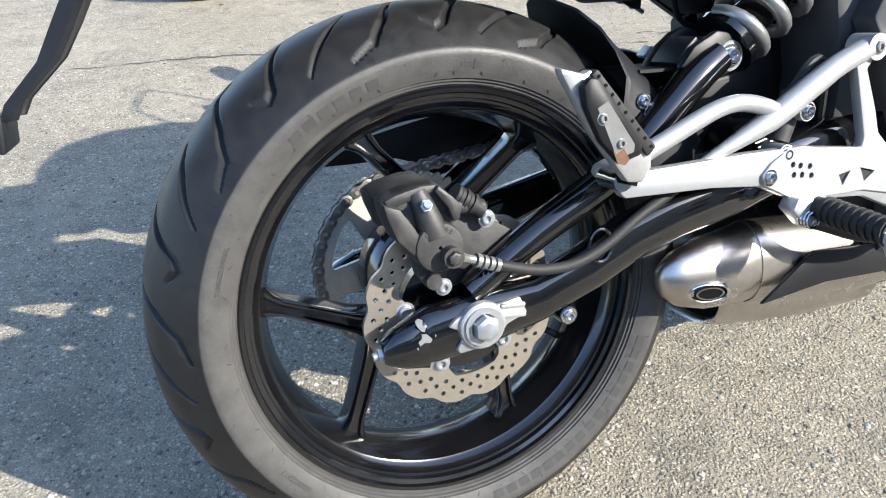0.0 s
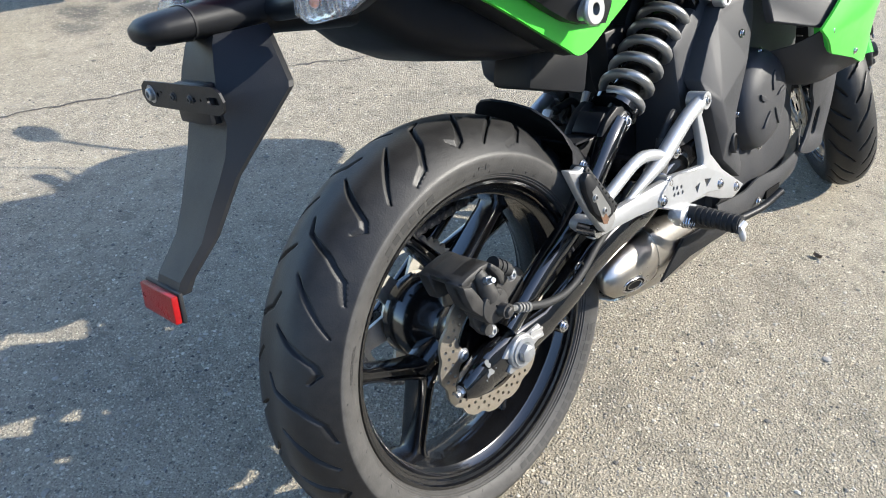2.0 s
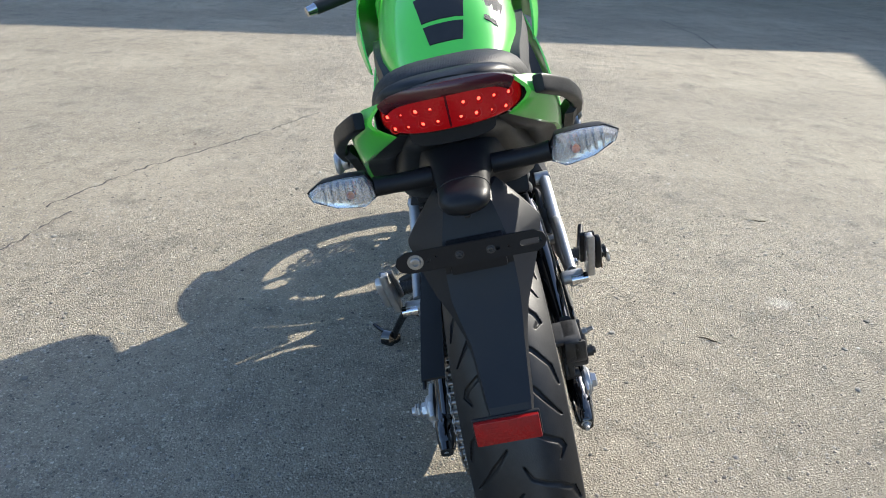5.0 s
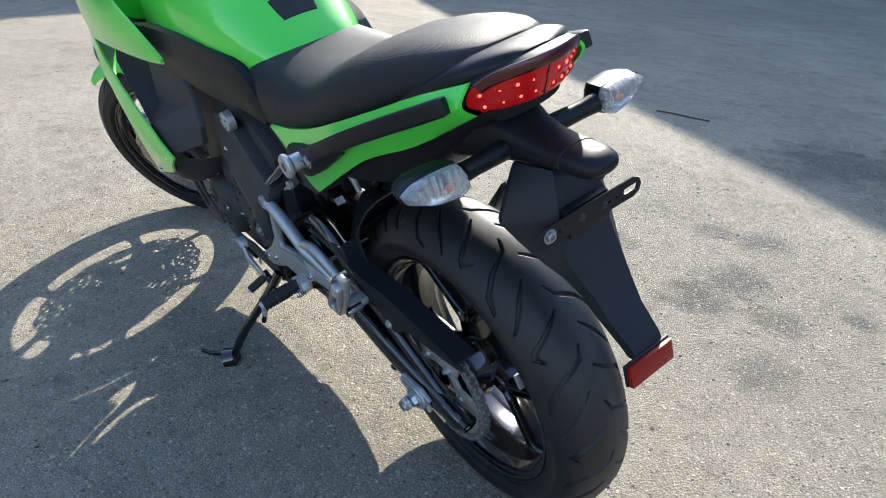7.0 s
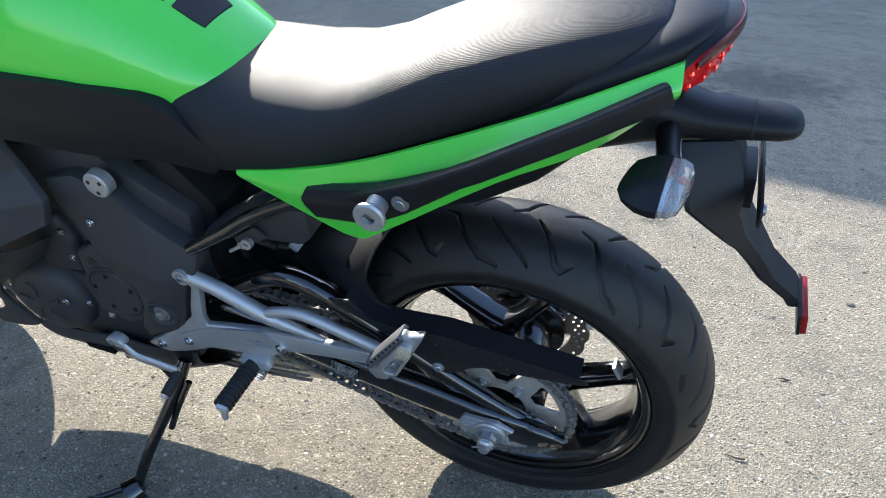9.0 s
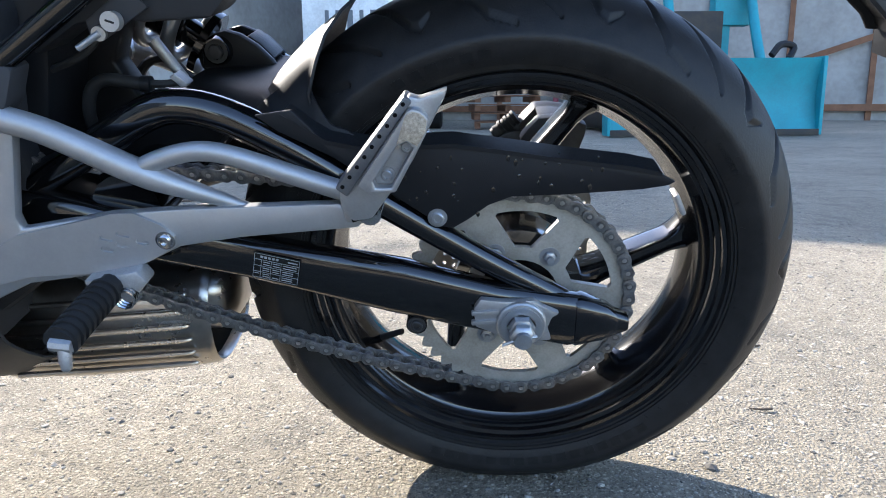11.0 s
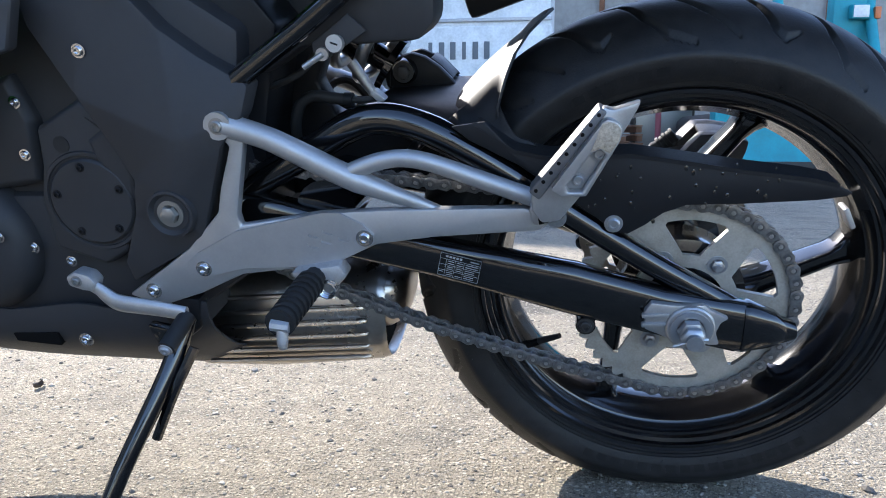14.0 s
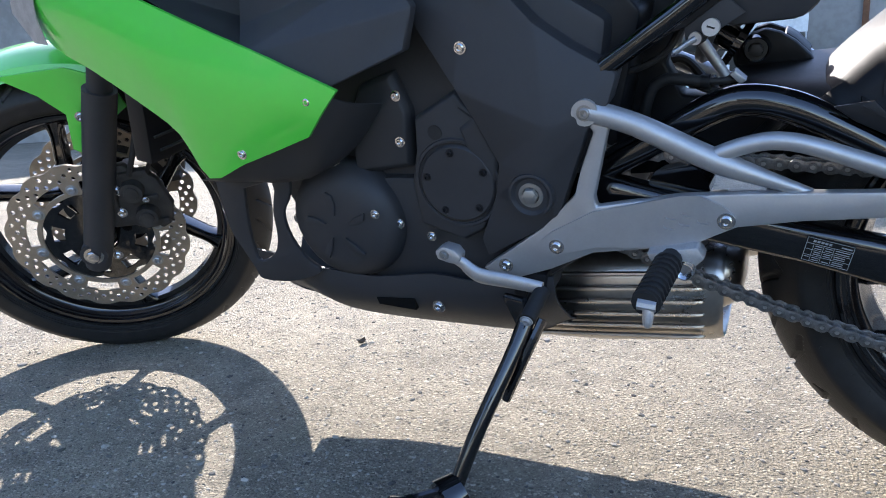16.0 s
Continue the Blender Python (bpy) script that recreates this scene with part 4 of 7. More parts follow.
part("hugger_skirt", skin(bmesh.new(), flank, 0.004, 4), HANGER, hugger, sharp=50)
columns = [[(0.372, -0.002, 0.505), (0.366, -0.01, 0.518), (0.35, -0.03, 0.5275), (0.337, -0.06, 0.53), (0.33, -0.085, 0.53)],
           [(0.331, 0.036, 0.506), (0.325, 0.028, 0.519), (0.312, 0.012, 0.5275), (0.302, -0.03, 0.531), (0.296, -0.085, 0.531)],
           [(0.287, 0.07, 0.503), (0.281, 0.062, 0.517), (0.268, 0.046, 0.527), (0.264, -0.01, 0.532), (0.262, -0.085, 0.532)],
           [(0.249, 0.097, 0.498), (0.245, 0.086, 0.512), (0.238, 0.066, 0.524), (0.234, 0.02, 0.534), (0.232, -0.085, 0.534)]]
cols = [spline(c, 4) for c in columns]
rows = [spline([c[k] for c in cols], 4) for k in range(len(cols[0]))]
bm = bmesh.new()
grid = [[bm.verts.new(p) for p in row] for row in rows]
for p, q in zip(grid, grid[1:]):
    for k in range(len(p) - 1):
        bm.faces.new((p[k], p[k + 1], q[k + 1], q[k]))
bmesh.ops.recalc_face_normals(bm, faces=bm.faces)
bmesh.ops.solidify(bm, geom=bm.faces[:], thickness=0.0035)
part("hugger_deck", bm, HANGER, hugger, sharp=50)
# dark block added to stop light showing through beneath the brace
bm = plate(bmesh.new(), [(0.41, 0.66), (0.415, 0.58), (0.43, 0.545), (0.41, 0.505), (0.3, 0.495), (0.22, 0.47), (0.24, 0.42), (0.5, 0.4), (0.52, 0.66)], -0.03, 0.01, bevel=0.004)
part("inner_guard", bm, PLASTIC, hugger)
bolt(hugger, (0.083, 0.136, 0.4195), (0, 1, 0), 0.0075, "socket", ZINC)
bolt(hugger, (0.178, 0.104, 0.468), (0, 1, 0), 0.006, "socket", ZINC)
bolt(hugger, (0.225, -0.1, 0.503), (0, -1, 0), 0.007)

# ---- rear caliper and hose ----
def block(bm, outline, y0, y1, bevel):
    return plate(bm, outline, y0, y1, bevel=bevel)


jaws = [(-0.087, 0.4555), (-0.0725, 0.461), (-0.047, 0.465), (-0.029, 0.464), (-0.017, 0.4505), (-0.0085, 0.4395), (-0.0125, 0.4235), (-0.0295, 0.41), (-0.05, 0.398), (-0.061, 0.398), (-0.077, 0.417), (-0.085, 0.442)]
bm = block(bmesh.new(), jaws, -0.124, -0.098, 0.003)
block(bm, [(x, z) for x, z in jaws if z > 0.4], -0.07, -0.05, 0.003)
block(bm, [(-0.084, 0.457), (-0.0725, 0.461), (-0.047, 0.465), (-0.029, 0.464), (-0.032, 0.456), (-0.05, 0.454), (-0.08, 0.447)], -0.128, -0.052, 0.003)
block(bm, [(-0.087, 0.4555), (-0.0703, 0.448), (-0.0605, 0.431), (-0.0545, 0.419), (-0.0555, 0.4057), (-0.0612, 0.398), (-0.077, 0.417), (-0.085, 0.442)], -0.134, -0.112, 0.0035)
block(bm, [(-0.031, 0.4645), (-0.017, 0.4505), (-0.0085, 0.4395), (-0.0125, 0.425), (-0.02, 0.4265), (-0.0235, 0.44), (-0.0355, 0.4585)], -0.134, -0.112, 0.0035)
tube(bm, [(-0.05, -0.121, 0.4585), (-0.0465, -0.124, 0.446), (-0.042, -0.126, 0.43), (-0.038, -0.126, 0.415)], [0.0105, 0.0115, 0.0135, 0.0145], 16, 3)
revolve(bm, [(0.0255, -0.1), (0.025, -0.133), (0.0238, -0.1355), (0.021, -0.1362), (0.002, -0.1362), (0.002, -0.1)], (-0.0365, 0.4035), 36)
block(bm, [(-0.06, 0.398), (-0.03, 0.392), (-0.02, 0.372), (-0.026, 0.352), (-0.044, 0.353), (-0.056, 0.372)], -0.111, -0.1, 0.003)
rod(bm, (-0.0405, -0.1, 0.3636), (-0.0405, -0.119, 0.3636), 0.0088, 0.0082, 16)
tube(bm, [(-0.012, -0.112, 0.437), (0.004, -0.112, 0.434), (0.02, -0.111, 0.428)], [0.011, 0.0095, 0.0085], 14, 3)
caliper = part("brake_caliper", bm, CALIPER, moto, "dusty black single-piston rear brake caliper", sharp=30)
for k in range(6):
    a = radians(128 - 16 * k)
    bm = box(bmesh.new(), (0.0032, 0.0008, 0.005), Matrix.Translation((-0.0365 + 0.0185 * math.cos(a), -0.1364, 0.4035 + 0.0185 * math.sin(a))) @ pose(0, 0, 0, 0, 90 - math.degrees(a), 0), 0.0003, 1)
    part("maker_bar", bm, CALIPER, caliper)
bm = bmesh.new()
for k in range(5):
    q = k / 5
    rod(bm, (-0.009 + 0.02 * q, -0.112, 0.4475 - 0.016 * q), (-0.006 + 0.02 * q, -0.112, 0.445 - 0.016 * q), 0.0118 - 0.001 * (k % 2), n=18)
rod(bm, (-0.009, -0.112, 0.4475), (0.02, -0.112, 0.4245), 0.009)
part("slide_boot", bm, RUBBER, caliper)
bm = block(bmesh.new(), [(-0.03, 0.44), (0.005, 0.432), (0.0316, 0.411), (0.066, 0.388), (0.05, 0.372), (0.022, 0.352), (-0.001, 0.348), (-0.036, 0.346), (-0.055, 0.372)], -0.103, -0.0955, 0.002)
part("caliper_bracket", bm, CALIPER, caliper)
nipple = rod(bmesh.new(), (-0.0462, -0.134, 0.447), (-0.0475, -0.142, 0.4495), 0.0062, 0.006, 6)
rod(nipple, (-0.0475, -0.142, 0.4495), (-0.05, -0.152, 0.4535), 0.0042, 0.0035, 10)
part("bleed_nipple", nipple, ZINC, caliper)
bolt(caliper, (0.024, -0.113, 0.4155), (0, -1, 0), 0.0072, "socket", ZINC)
bolt(caliper, (-0.0295, -0.113, 0.3541), (0, -1, 0), 0.0072, "socket", ZINC)
part("banjo", rod(bmesh.new(), (-0.028, -0.136, 0.395), (-0.028, -0.148, 0.395), 0.0098, 0.0098, 18), CALIPER, caliper)
bolt(caliper, (-0.028, -0.1475, 0.395), (0, -1, 0), 0.0072, "hex", CALIPER)
hose = part("brake_hose", tube(bmesh.new(), [(0.024, -0.137, 0.372), (0.036, -0.138, 0.3675), (0.062, -0.139, 0.359), (0.095, -0.14, 0.355), (0.122, -0.14, 0.359), (0.15, -0.139, 0.369), (0.19, -0.137, 0.39), (0.24, -0.134, 0.41), (0.32, -0.12, 0.44)], 0.006, 12), RUBBER, moto)
bm = tube(bmesh.new(), [(-0.02, -0.142, 0.392), (-0.013, -0.14, 0.389), (-0.004, -0.139, 0.385)], [0.006, 0.0045, 0.0045], 12, 2)
for k in range(4):
    rod(bm, (-0.003 + 0.0065 * k, -0.139, 0.3845 - 0.003 * k), (0.0015 + 0.0065 * k, -0.1385, 0.3825 - 0.003 * k), 0.0072, n=14)
part("crimp", bm, SPRING, hose)
part("hose_clip", tube(bmesh.new(), [(0.14 + 0.014 * math.cos(a), -0.139, 0.368 + 0.018 * math.sin(a)) for a in np.linspace(0, 6.1, 9)], 0.0018, 6, 3), GLOSS, hose)


# ---- foot-rest brackets, the same on both sides ----
def bracket(s):
    y = 0.153
    out = [(0.637, 0.327), (0.551, 0.388), (0.508, 0.432), (0.5, 0.46), (0.482, 0.507), (0.491, 0.517), (0.496, 0.528), (0.49, 0.537), (0.48, 0.537), (0.472, 0.527), (0.465, 0.511), (0.485, 0.43), (0.483, 0.418), (0.391, 0.434), (0.318, 0.439), (0.251, 0.441),
           (0.175, 0.444), (0.16, 0.44), (0.152, 0.425), (0.158, 0.419), (0.269, 0.409), (0.332, 0.399), (0.37, 0.38), (0.42, 0.368), (0.491, 0.358), (0.545, 0.332), (0.593, 0.315), (0.615, 0.318)]
    bm = mirrored(plate(bmesh.new(), out, y - 0.008, y + 0.006, bevel=0.003), s)
    b = part("footrest_bracket", bm, SILVER, moto, "satin silver cast footrest bracket")
    bm = tube(bmesh.new(), [(0.489, s * y, 0.530), (0.444, s * y, 0.516), (0.408, s * y, 0.499), (0.347, s * y, 0.469), (0.25, s * (y - 0.006), 0.431)], [0.013, 0.0125, 0.013, 0.013, 0.004], 14)
    part("upper_tube", bm, SILVER, b)
    bm = tube(bmesh.new(), [(0.365, s * y, 0.473), (0.345, s * y, 0.483), (0.321, s * y, 0.491), (0.297, s * y, 0.494), (0.268, s * y, 0.489), (0.216, s * y, 0.471), (0.165, s * y, 0.453)], 0.0095, 12)
    part("branch_tube", bm, SILVER, b)
    bm = mirrored(rod(bmesh.new(), (0.489, y - 0.02, 0.53), (0.489, y + 0.011, 0.53), 0.0148), s)
    part("mount_boss", bm, SILVER, b)
    holes = [slot(px, pz, 0.013, 0.005, 0.2) for px, pz in ((0.400, 0.410), (0.383, 0.414), (0.402, 0.398), (0.386, 0.403), (0.366, 0.406))] if s > 0 else \
            [circle(px, pz, 0.0036, 8) for px, pz in ((0.4, 0.411), (0.386, 0.414), (0.403, 0.4), (0.389, 0.403), (0.375, 0.417), (0.377, 0.405))] + [[(0.445, 0.393), (0.463, 0.395), (0.452, 0.379)], [(0.478, 0.396), (0.502, 0.388), (0.486, 0.378)]]
    out = [(0.556, 0.362), (0.552, 0.374), (0.54, 0.384), (0.487, 0.413), (0.388, 0.436), (0.369, 0.436), (0.345, 0.424), (0.333, 0.412), (0.335, 0.401), (0.37, 0.382), (0.379, 0.366), (0.417, 0.372), (0.486, 0.368), (0.545, 0.352)]
    hp = part("heel_plate", mirrored(plate(bmesh.new(), out, y + 0.006, y + 0.0095, holes), s), SILVER, b, "brushed heel guard with cut-out slots")
    # right: dark sheet paints the shade inside the holes; left: plain silver
    part("plate_backing", mirrored(plate(bmesh.new(), [(0.362, 0.396), (0.415, 0.392), (0.44, 0.374), (0.508, 0.374), (0.508, 0.398), (0.44, 0.4), (0.41, 0.421), (0.365, 0.424)], y + 0.0055, y + 0.0068), s), RUBBER if s < 0 else SILVER, hp)
    bolt(b, (0.489, s * (y + 0.0105), 0.53), (0, s, 0), 0.0072, "socket", SPRING)
    for px, pz, r in ((0.343, 0.408, 0.0075), (0.534, 0.366, 0.0075)):
        bolt(hp, (px, s * (y + 0.0095), pz), (0, s, 0), r)
    bolt(b, (0.604, s * (y + 0.006), 0.334), (0, s, 0), 0.0075)
    # rider peg on its fork
    bm = mirrored(plate(bmesh.new(), [(0.425, 0.372), (0.37, 0.383), (0.362, 0.37), (0.385, 0.345), (0.41, 0.345)], y + 0.002, y + 0.026, bevel=0.003), s)
    part("peg_mount", bm, CAST, b)
    peg = part("rider_peg", tube(bmesh.new(), [(0.397, s * 0.175, 0.368), (0.404, s * 0.21, 0.362), (0.41, s * 0.257, 0.355)], [0.012, 0.0145, 0.013], 12, 4, 1.0), RUBBER, b, "ribbed rubber footpeg")
    bm = bmesh.new()
    for k in range(9):
        q = k / 8
        p = Vector((0.4 + 0.01 * q, s * (0.19 + 0.065 * q), 0.3655 - 0.0105 * q))
        tube(bm, [p + Vector((0, -s * 0.0022, 0)), p + Vector((0, s * 0.0022, 0))], 0.0158, 12, 1)
    part("peg_ribs", bm, RUBBER, peg)
    part("peg_feeler", tube(bmesh.new(), [(0.408, s * 0.258, 0.348), (0.408, s * 0.261, 0.338), (0.4085, s * 0.262, 0.33), (0.4085, s * 0.262, 0.3275)], [0.006, 0.0058, 0.0048, 0.002], 10, 2), CAST, peg)
    part("peg_plate", tube(bmesh.new(), [(0.4, s * 0.258, 0.3515), (0.419, s * 0.258, 0.3535)], 0.0062, 8, 1), CAST, peg)
    part("peg_spring", tube(bmesh.new(), [(0.382 + 0.009 * math.cos(a), s * (0.172 + a * 0.0007), 0.357 + 0.009 * math.sin(a)) for a in np.linspace(0, 25, 40)], 0.0014, 5, 1), CHROME, peg)
    # passenger peg folded up
    m = mirrored(plate(bmesh.new(), [(0.165, 0.456), (0.166, 0.478), (0.102, 0.556), (0.094, 0.553), (0.07, 0.561), (0.073, 0.553), (0.1, 0.5), (0.122, 0.468), (0.138, 0.446), (0.155, 0.443)], 0.196, 0.210, bevel=0.003), s)
    pp = part("passenger_peg", m, ALLOY, b, "folded passenger footpeg, scratched aluminium")
    pp.matrix_basis = Matrix.Translation((0, -0.0115 if s > 0 else 0.0175, 0))
    if s > 0:
        out = [(0.147, 0.482), (0.1054, 0.5416), (0.1035, 0.545), (0.099, 0.5475), (0.093, 0.546), (0.0885, 0.543), (0.0855, 0.5386), (0.0862, 0.533), (0.0872, 0.528), (0.115, 0.4757), (0.1377, 0.474)]
        channel = [(0.1125, 0.5165), (0.1035, 0.52), (0.0985, 0.5145), (0.1185, 0.4795), (0.1315, 0.4795), (0.1335, 0.4855)]
        pad = part("peg_pad", plate(bmesh.new(), out, 0.21, 0.222, [channel], bevel=0.0015), ALLOY, pp)
        part("scuffed_end", plate(bmesh.new(), [(0.1053, 0.5395), (0.103, 0.5435), (0.0988, 0.5458), (0.0932, 0.5443), (0.0893, 0.5418), (0.087, 0.538), (0.0876, 0.533), (0.0886, 0.528), (0.0955, 0.5165), (0.1035, 0.5215), (0.1125, 0.518)], 0.2215, 0.2226, bevel=0.0004), SCUFF, pad)
    else:
        out = [(0.104, 0.548), (0.094, 0.551), (0.086, 0.544), (0.088, 0.525), (0.102, 0.492), (0.122, 0.468), (0.146, 0.473), (0.147, 0.484), (0.122, 0.52)]
        part("peg_pad", mirrored(plate(bmesh.new(), out, 0.21, 0.222, bevel=0.004), s), PLASTIC, pp)
    bm = mirrored(plate(bmesh.new(), [(0.168, 0.476), (0.106, 0.556), (0.099, 0.5515), (0.158, 0.468)], 0.188, 0.214, bevel=0.002), s)
    tread = part("peg_tread", bm, RUBBER if s < 0 else TREAD, pp)
    # raised dark dots paint the shade of the tread's holes
    for k in range(9):
        q, r = (k + 0.5) / 9, 0.0017 if s < 0 else 0.0019
        hole = mirrored(rod(bmesh.new(), (0.1645 - 0.0615 * q, 0.2135, 0.4735 + 0.0805 * q), (0.1645 - 0.0615 * q, 0.2146, 0.4735 + 0.0805 * q), r, n=8), s)
        part("tread_hole", hole, HOLE_SHADE, tread)
    part("peg_hinge", rod(bmesh.new(), (0.142, s * 0.165, 0.444), (0.142, s * 0.196, 0.444), 0.0105), CHROME, pp)
    bm = mirrored(plate(bmesh.new(), [(0.165, 0.432), (0.169, 0.452), (0.153, 0.459), (0.138, 0.455), (0.134, 0.446), (0.147, 0.432)], 0.148, 0.19, bevel=0.004), s)
    hinge = part("hinge_block", bm, CAST, pp)
    # dark insert painting the slot's inner shade
    part("hinge_slot", mirrored(plate(bmesh.new(), [(0.158, 0.436), (0.16, 0.446), (0.142, 0.455), (0.133, 0.451), (0.135, 0.444)], 0.187, 0.1965, bevel=0.001), s), HOLE_SHADE, hinge)
    for px, pz in ((0.1045, 0.513), (0.1225, 0.4878)):
        bolt(pp, (px, s * (0.2215 if s < 0 else 0.2105), pz), (0, s, 0), 0.005 if s < 0 else 0.0058, "socket", SPRING if s < 0 else ZINC)
    if s < 0:
        part("rust_patch", mirrored(plate(bmesh.new(), [(0.131, 0.472), (0.125, 0.483), (0.117, 0.479), (0.113, 0.484), (0.118, 0.47), (0.126, 0.467)], 0.2215, 0.2226), s), RUST, pp)
        part("wear_plate", mirrored(plate(bmesh.new(), [(0.11, 0.528), (0.099, 0.523), (0.118, 0.474), (0.136, 0.478), (0.137, 0.485)], 0.2215, 0.2223), s), SPRING, pp)


bracket(1)
bracket(-1)
for k, p in enumerate(((0.397, -0.144, 0.472), (0.369, -0.148, 0.429))):
    part("cylinder_lug", rod(bmesh.new(), (p[0], -0.13, p[2]), (p[0], -0.158, p[2]), 0.011), SILVER, moto)
    bolt(moto, (p[0], -0.158, p[2]), (0, -1, 0), 0.0075)
bm = rod(bmesh.new(), (0.378, -0.135, 0.44), (0.40, -0.135, 0.49), 0.013)
rod(bm, (0.408, -0.135, 0.46), (0.42, -0.135, 0.495), 0.008)
part("rear_master_cylinder", bm, CALIPER, moto)
part("reservoir_hose", tube(bmesh.new(), [(0.4, -0.13, 0.49), (0.43, -0.13, 0.52), (0.46, -0.12, 0.51), (0.48, -0.1, 0.45)], 0.006, 8), RUBBER, moto)

# brake pedal and shift lever
part("brake_pedal", tube(bmesh.new(), [(0.40, -0.17, 0.35), (0.46, -0.2, 0.325), (0.56, -0.22, 0.315), (0.62, -0.235, 0.33)], [0.01, 0.008, 0.007, 0.007], 10), PLASTIC, moto)
lever = part("shift_lever", tube(bmesh.new(), [(0.656, 0.195, 0.358), (0.645, 0.196, 0.352), (0.634, 0.198, 0.344), (0.62, 0.2, 0.3385), (0.58, 0.201, 0.3345), (0.542, 0.202, 0.3295)], [0.0075, 0.008, 0.0095, 0.0105, 0.0095, 0.0085], 12, 5, 0.6, (0, 1, 0)), ALLOY, moto, "bent aluminium shift lever")
part("lever_rubber", rod(bmesh.new(), (0.543, 0.2, 0.326), (0.55, 0.24, 0.308), 0.0098), RUBBER, lever)
clamp = block(bmesh.new(), [(0.678, 0.358), (0.68, 0.369), (0.668, 0.376), (0.652, 0.372), (0.645, 0.362), (0.65, 0.352), (0.662, 0.353)], 0.182, 0.202, 0.003)
part("lever_clamp", clamp, CAST, lever)
bolt(lever, (0.551, 0.242, 0.307), (0, 1, -0.3), 0.0062, "socket", CAST)
bolt(lever, (0.667, 0.202, 0.365), (0, 1, 0), 0.0052, "socket", SPRING)

# side stand
stand = part("side_stand", tube(bmesh.new(), [(0.568, 0.16, 0.30), (0.58, 0.205, 0.25), (0.616, 0.275, 0.165), (0.642, 0.322, 0.092)], [0.0125, 0.0112, 0.0103, 0.0098], 14, 4), GLOSS, moto, "black tubular side stand, folded out")
part("stand_gusset", block(bmesh.new(), [(0.602, 0.305), (0.575, 0.3), (0.57, 0.262), (0.578, 0.245), (0.586, 0.262)], 0.176, 0.19, 0.002), GLOSS, stand)
bm = plate(bmesh.new(), [(0.552, 0.322), (0.598, 0.326), (0.6, 0.29), (0.575, 0.268), (0.556, 0.283)], 0.134, 0.156, bevel=0.004)
part("stand_bracket", bm, PLASTIC, stand)
foot = bmesh.new()
tube(foot, [(0.634, 0.315, 0.094), (0.65, 0.337, 0.0905)], [0.024, 0.028], 18, 1)
part("stand_foot", foot, GLOSS, stand)
part("stand_tang", tube(bmesh.new(), [(0.637, 0.32, 0.1), (0.662, 0.335, 0.1), (0.687, 0.36, 0.104), (0.702, 0.375, 0.114)], [0.007, 0.006, 0.006, 0.005], 8), GLOSS, stand)
part("stand_spring", tube(bmesh.new(), [(0.552, 0.185, 0.275), (0.572, 0.214, 0.23), (0.597, 0.228, 0.176)], 0.0062, 8), GLOSS, stand)

# ---- muffler under the engine ----
def oval(x, yc, zc, hy, hz, n=28, power=2.8):
    ring = []
    for q in range(n):
        a = 2 * math.pi * q / n
        c, si = math.cos(a), math.sin(a)
        ring.append((x, yc + hy * math.copysign(abs(c) ** (2 / power), c), zc + hz * math.copysign(abs(si) ** (2 / power), si)))
    return ring


bm = loft(bmesh.new(), [oval(x, yc, z, hy, hz) for x, yc, z, hy, hz in ((0.386, -0.005, 0.249, 0.06, 0.052), (0.378, -0.005, 0.249, 0.071, 0.062), (0.356, -0.005, 0.249, 0.0735, 0.065), (0.353, -0.005, 0.249, 0.0765, 0.068), (0.357, -0.005, 0.249, 0.079, 0.0705), (0.364, -0.005, 0.248, 0.08, 0.072),
                              (0.42, -0.008, 0.243, 0.082, 0.077), (0.52, -0.01, 0.233, 0.084, 0.08), (0.62, -0.01, 0.228, 0.084, 0.078), (0.66, -0.01, 0.228, 0.06, 0.06))])
muffler = part("muffler", bm, STEEL, moto, "brushed stainless underslung muffler")
# dark sheet in place of the shade inside the muffler's end
part("end_recess", loft(bmesh.new(), [oval(0.366, -0.005, 0.249, 0.0728, 0.0645), oval(0.372, -0.005, 0.249, 0.0715, 0.063)]), HOLE_SHADE, muffler)
part("end_dome", loft(bmesh.new(), [oval(0.372, -0.012, 0.263, 0.064, 0.045), oval(0.356, -0.012, 0.263, 0.062, 0.044), oval(0.344, -0.014, 0.264, 0.056, 0.039), oval(0.336, -0.017, 0.265, 0.044, 0.03), oval(0.332, -0.02, 0.266, 0.024, 0.016)]), STEEL, muffler)
bm = bmesh.new()
for k in range(6):
    z = 0.292 - 0.0185 * k
    dy = 0.078 * (1 - abs((z - 0.243) / 0.077) ** 2.8) ** (1 / 2.8) - 0.001
    tube(bm, [(0.375, dy, z + 0.003), (0.39, dy + 0.003, z + 0.002), (0.5, dy + 0.003, z - 0.008), (0.6, dy + 0.002, z - 0.017)], [0.001, 0.0035, 0.0035, 0.0035], 8, 3)
part("ribs", bm, STEEL, muffler)
bm = loft(bmesh.new(), [oval(0.372, -0.10, 0.287, 0.034, 0.05, 28, 2), oval(0.35, -0.103, 0.287, 0.0345, 0.05, 28, 2), oval(0.30, -0.105, 0.288, 0.031, 0.045, 28, 2), oval(0.26, -0.108, 0.291, 0.024, 0.034, 28, 2), oval(0.238, -0.11, 0.295, 0.013, 0.02, 28, 2), oval(0.232, -0.11, 0.296, 0.005, 0.009, 28, 2)])
part("end_cap", bm, STEEL, muffler, "satin steel bullet-shaped muffler end")
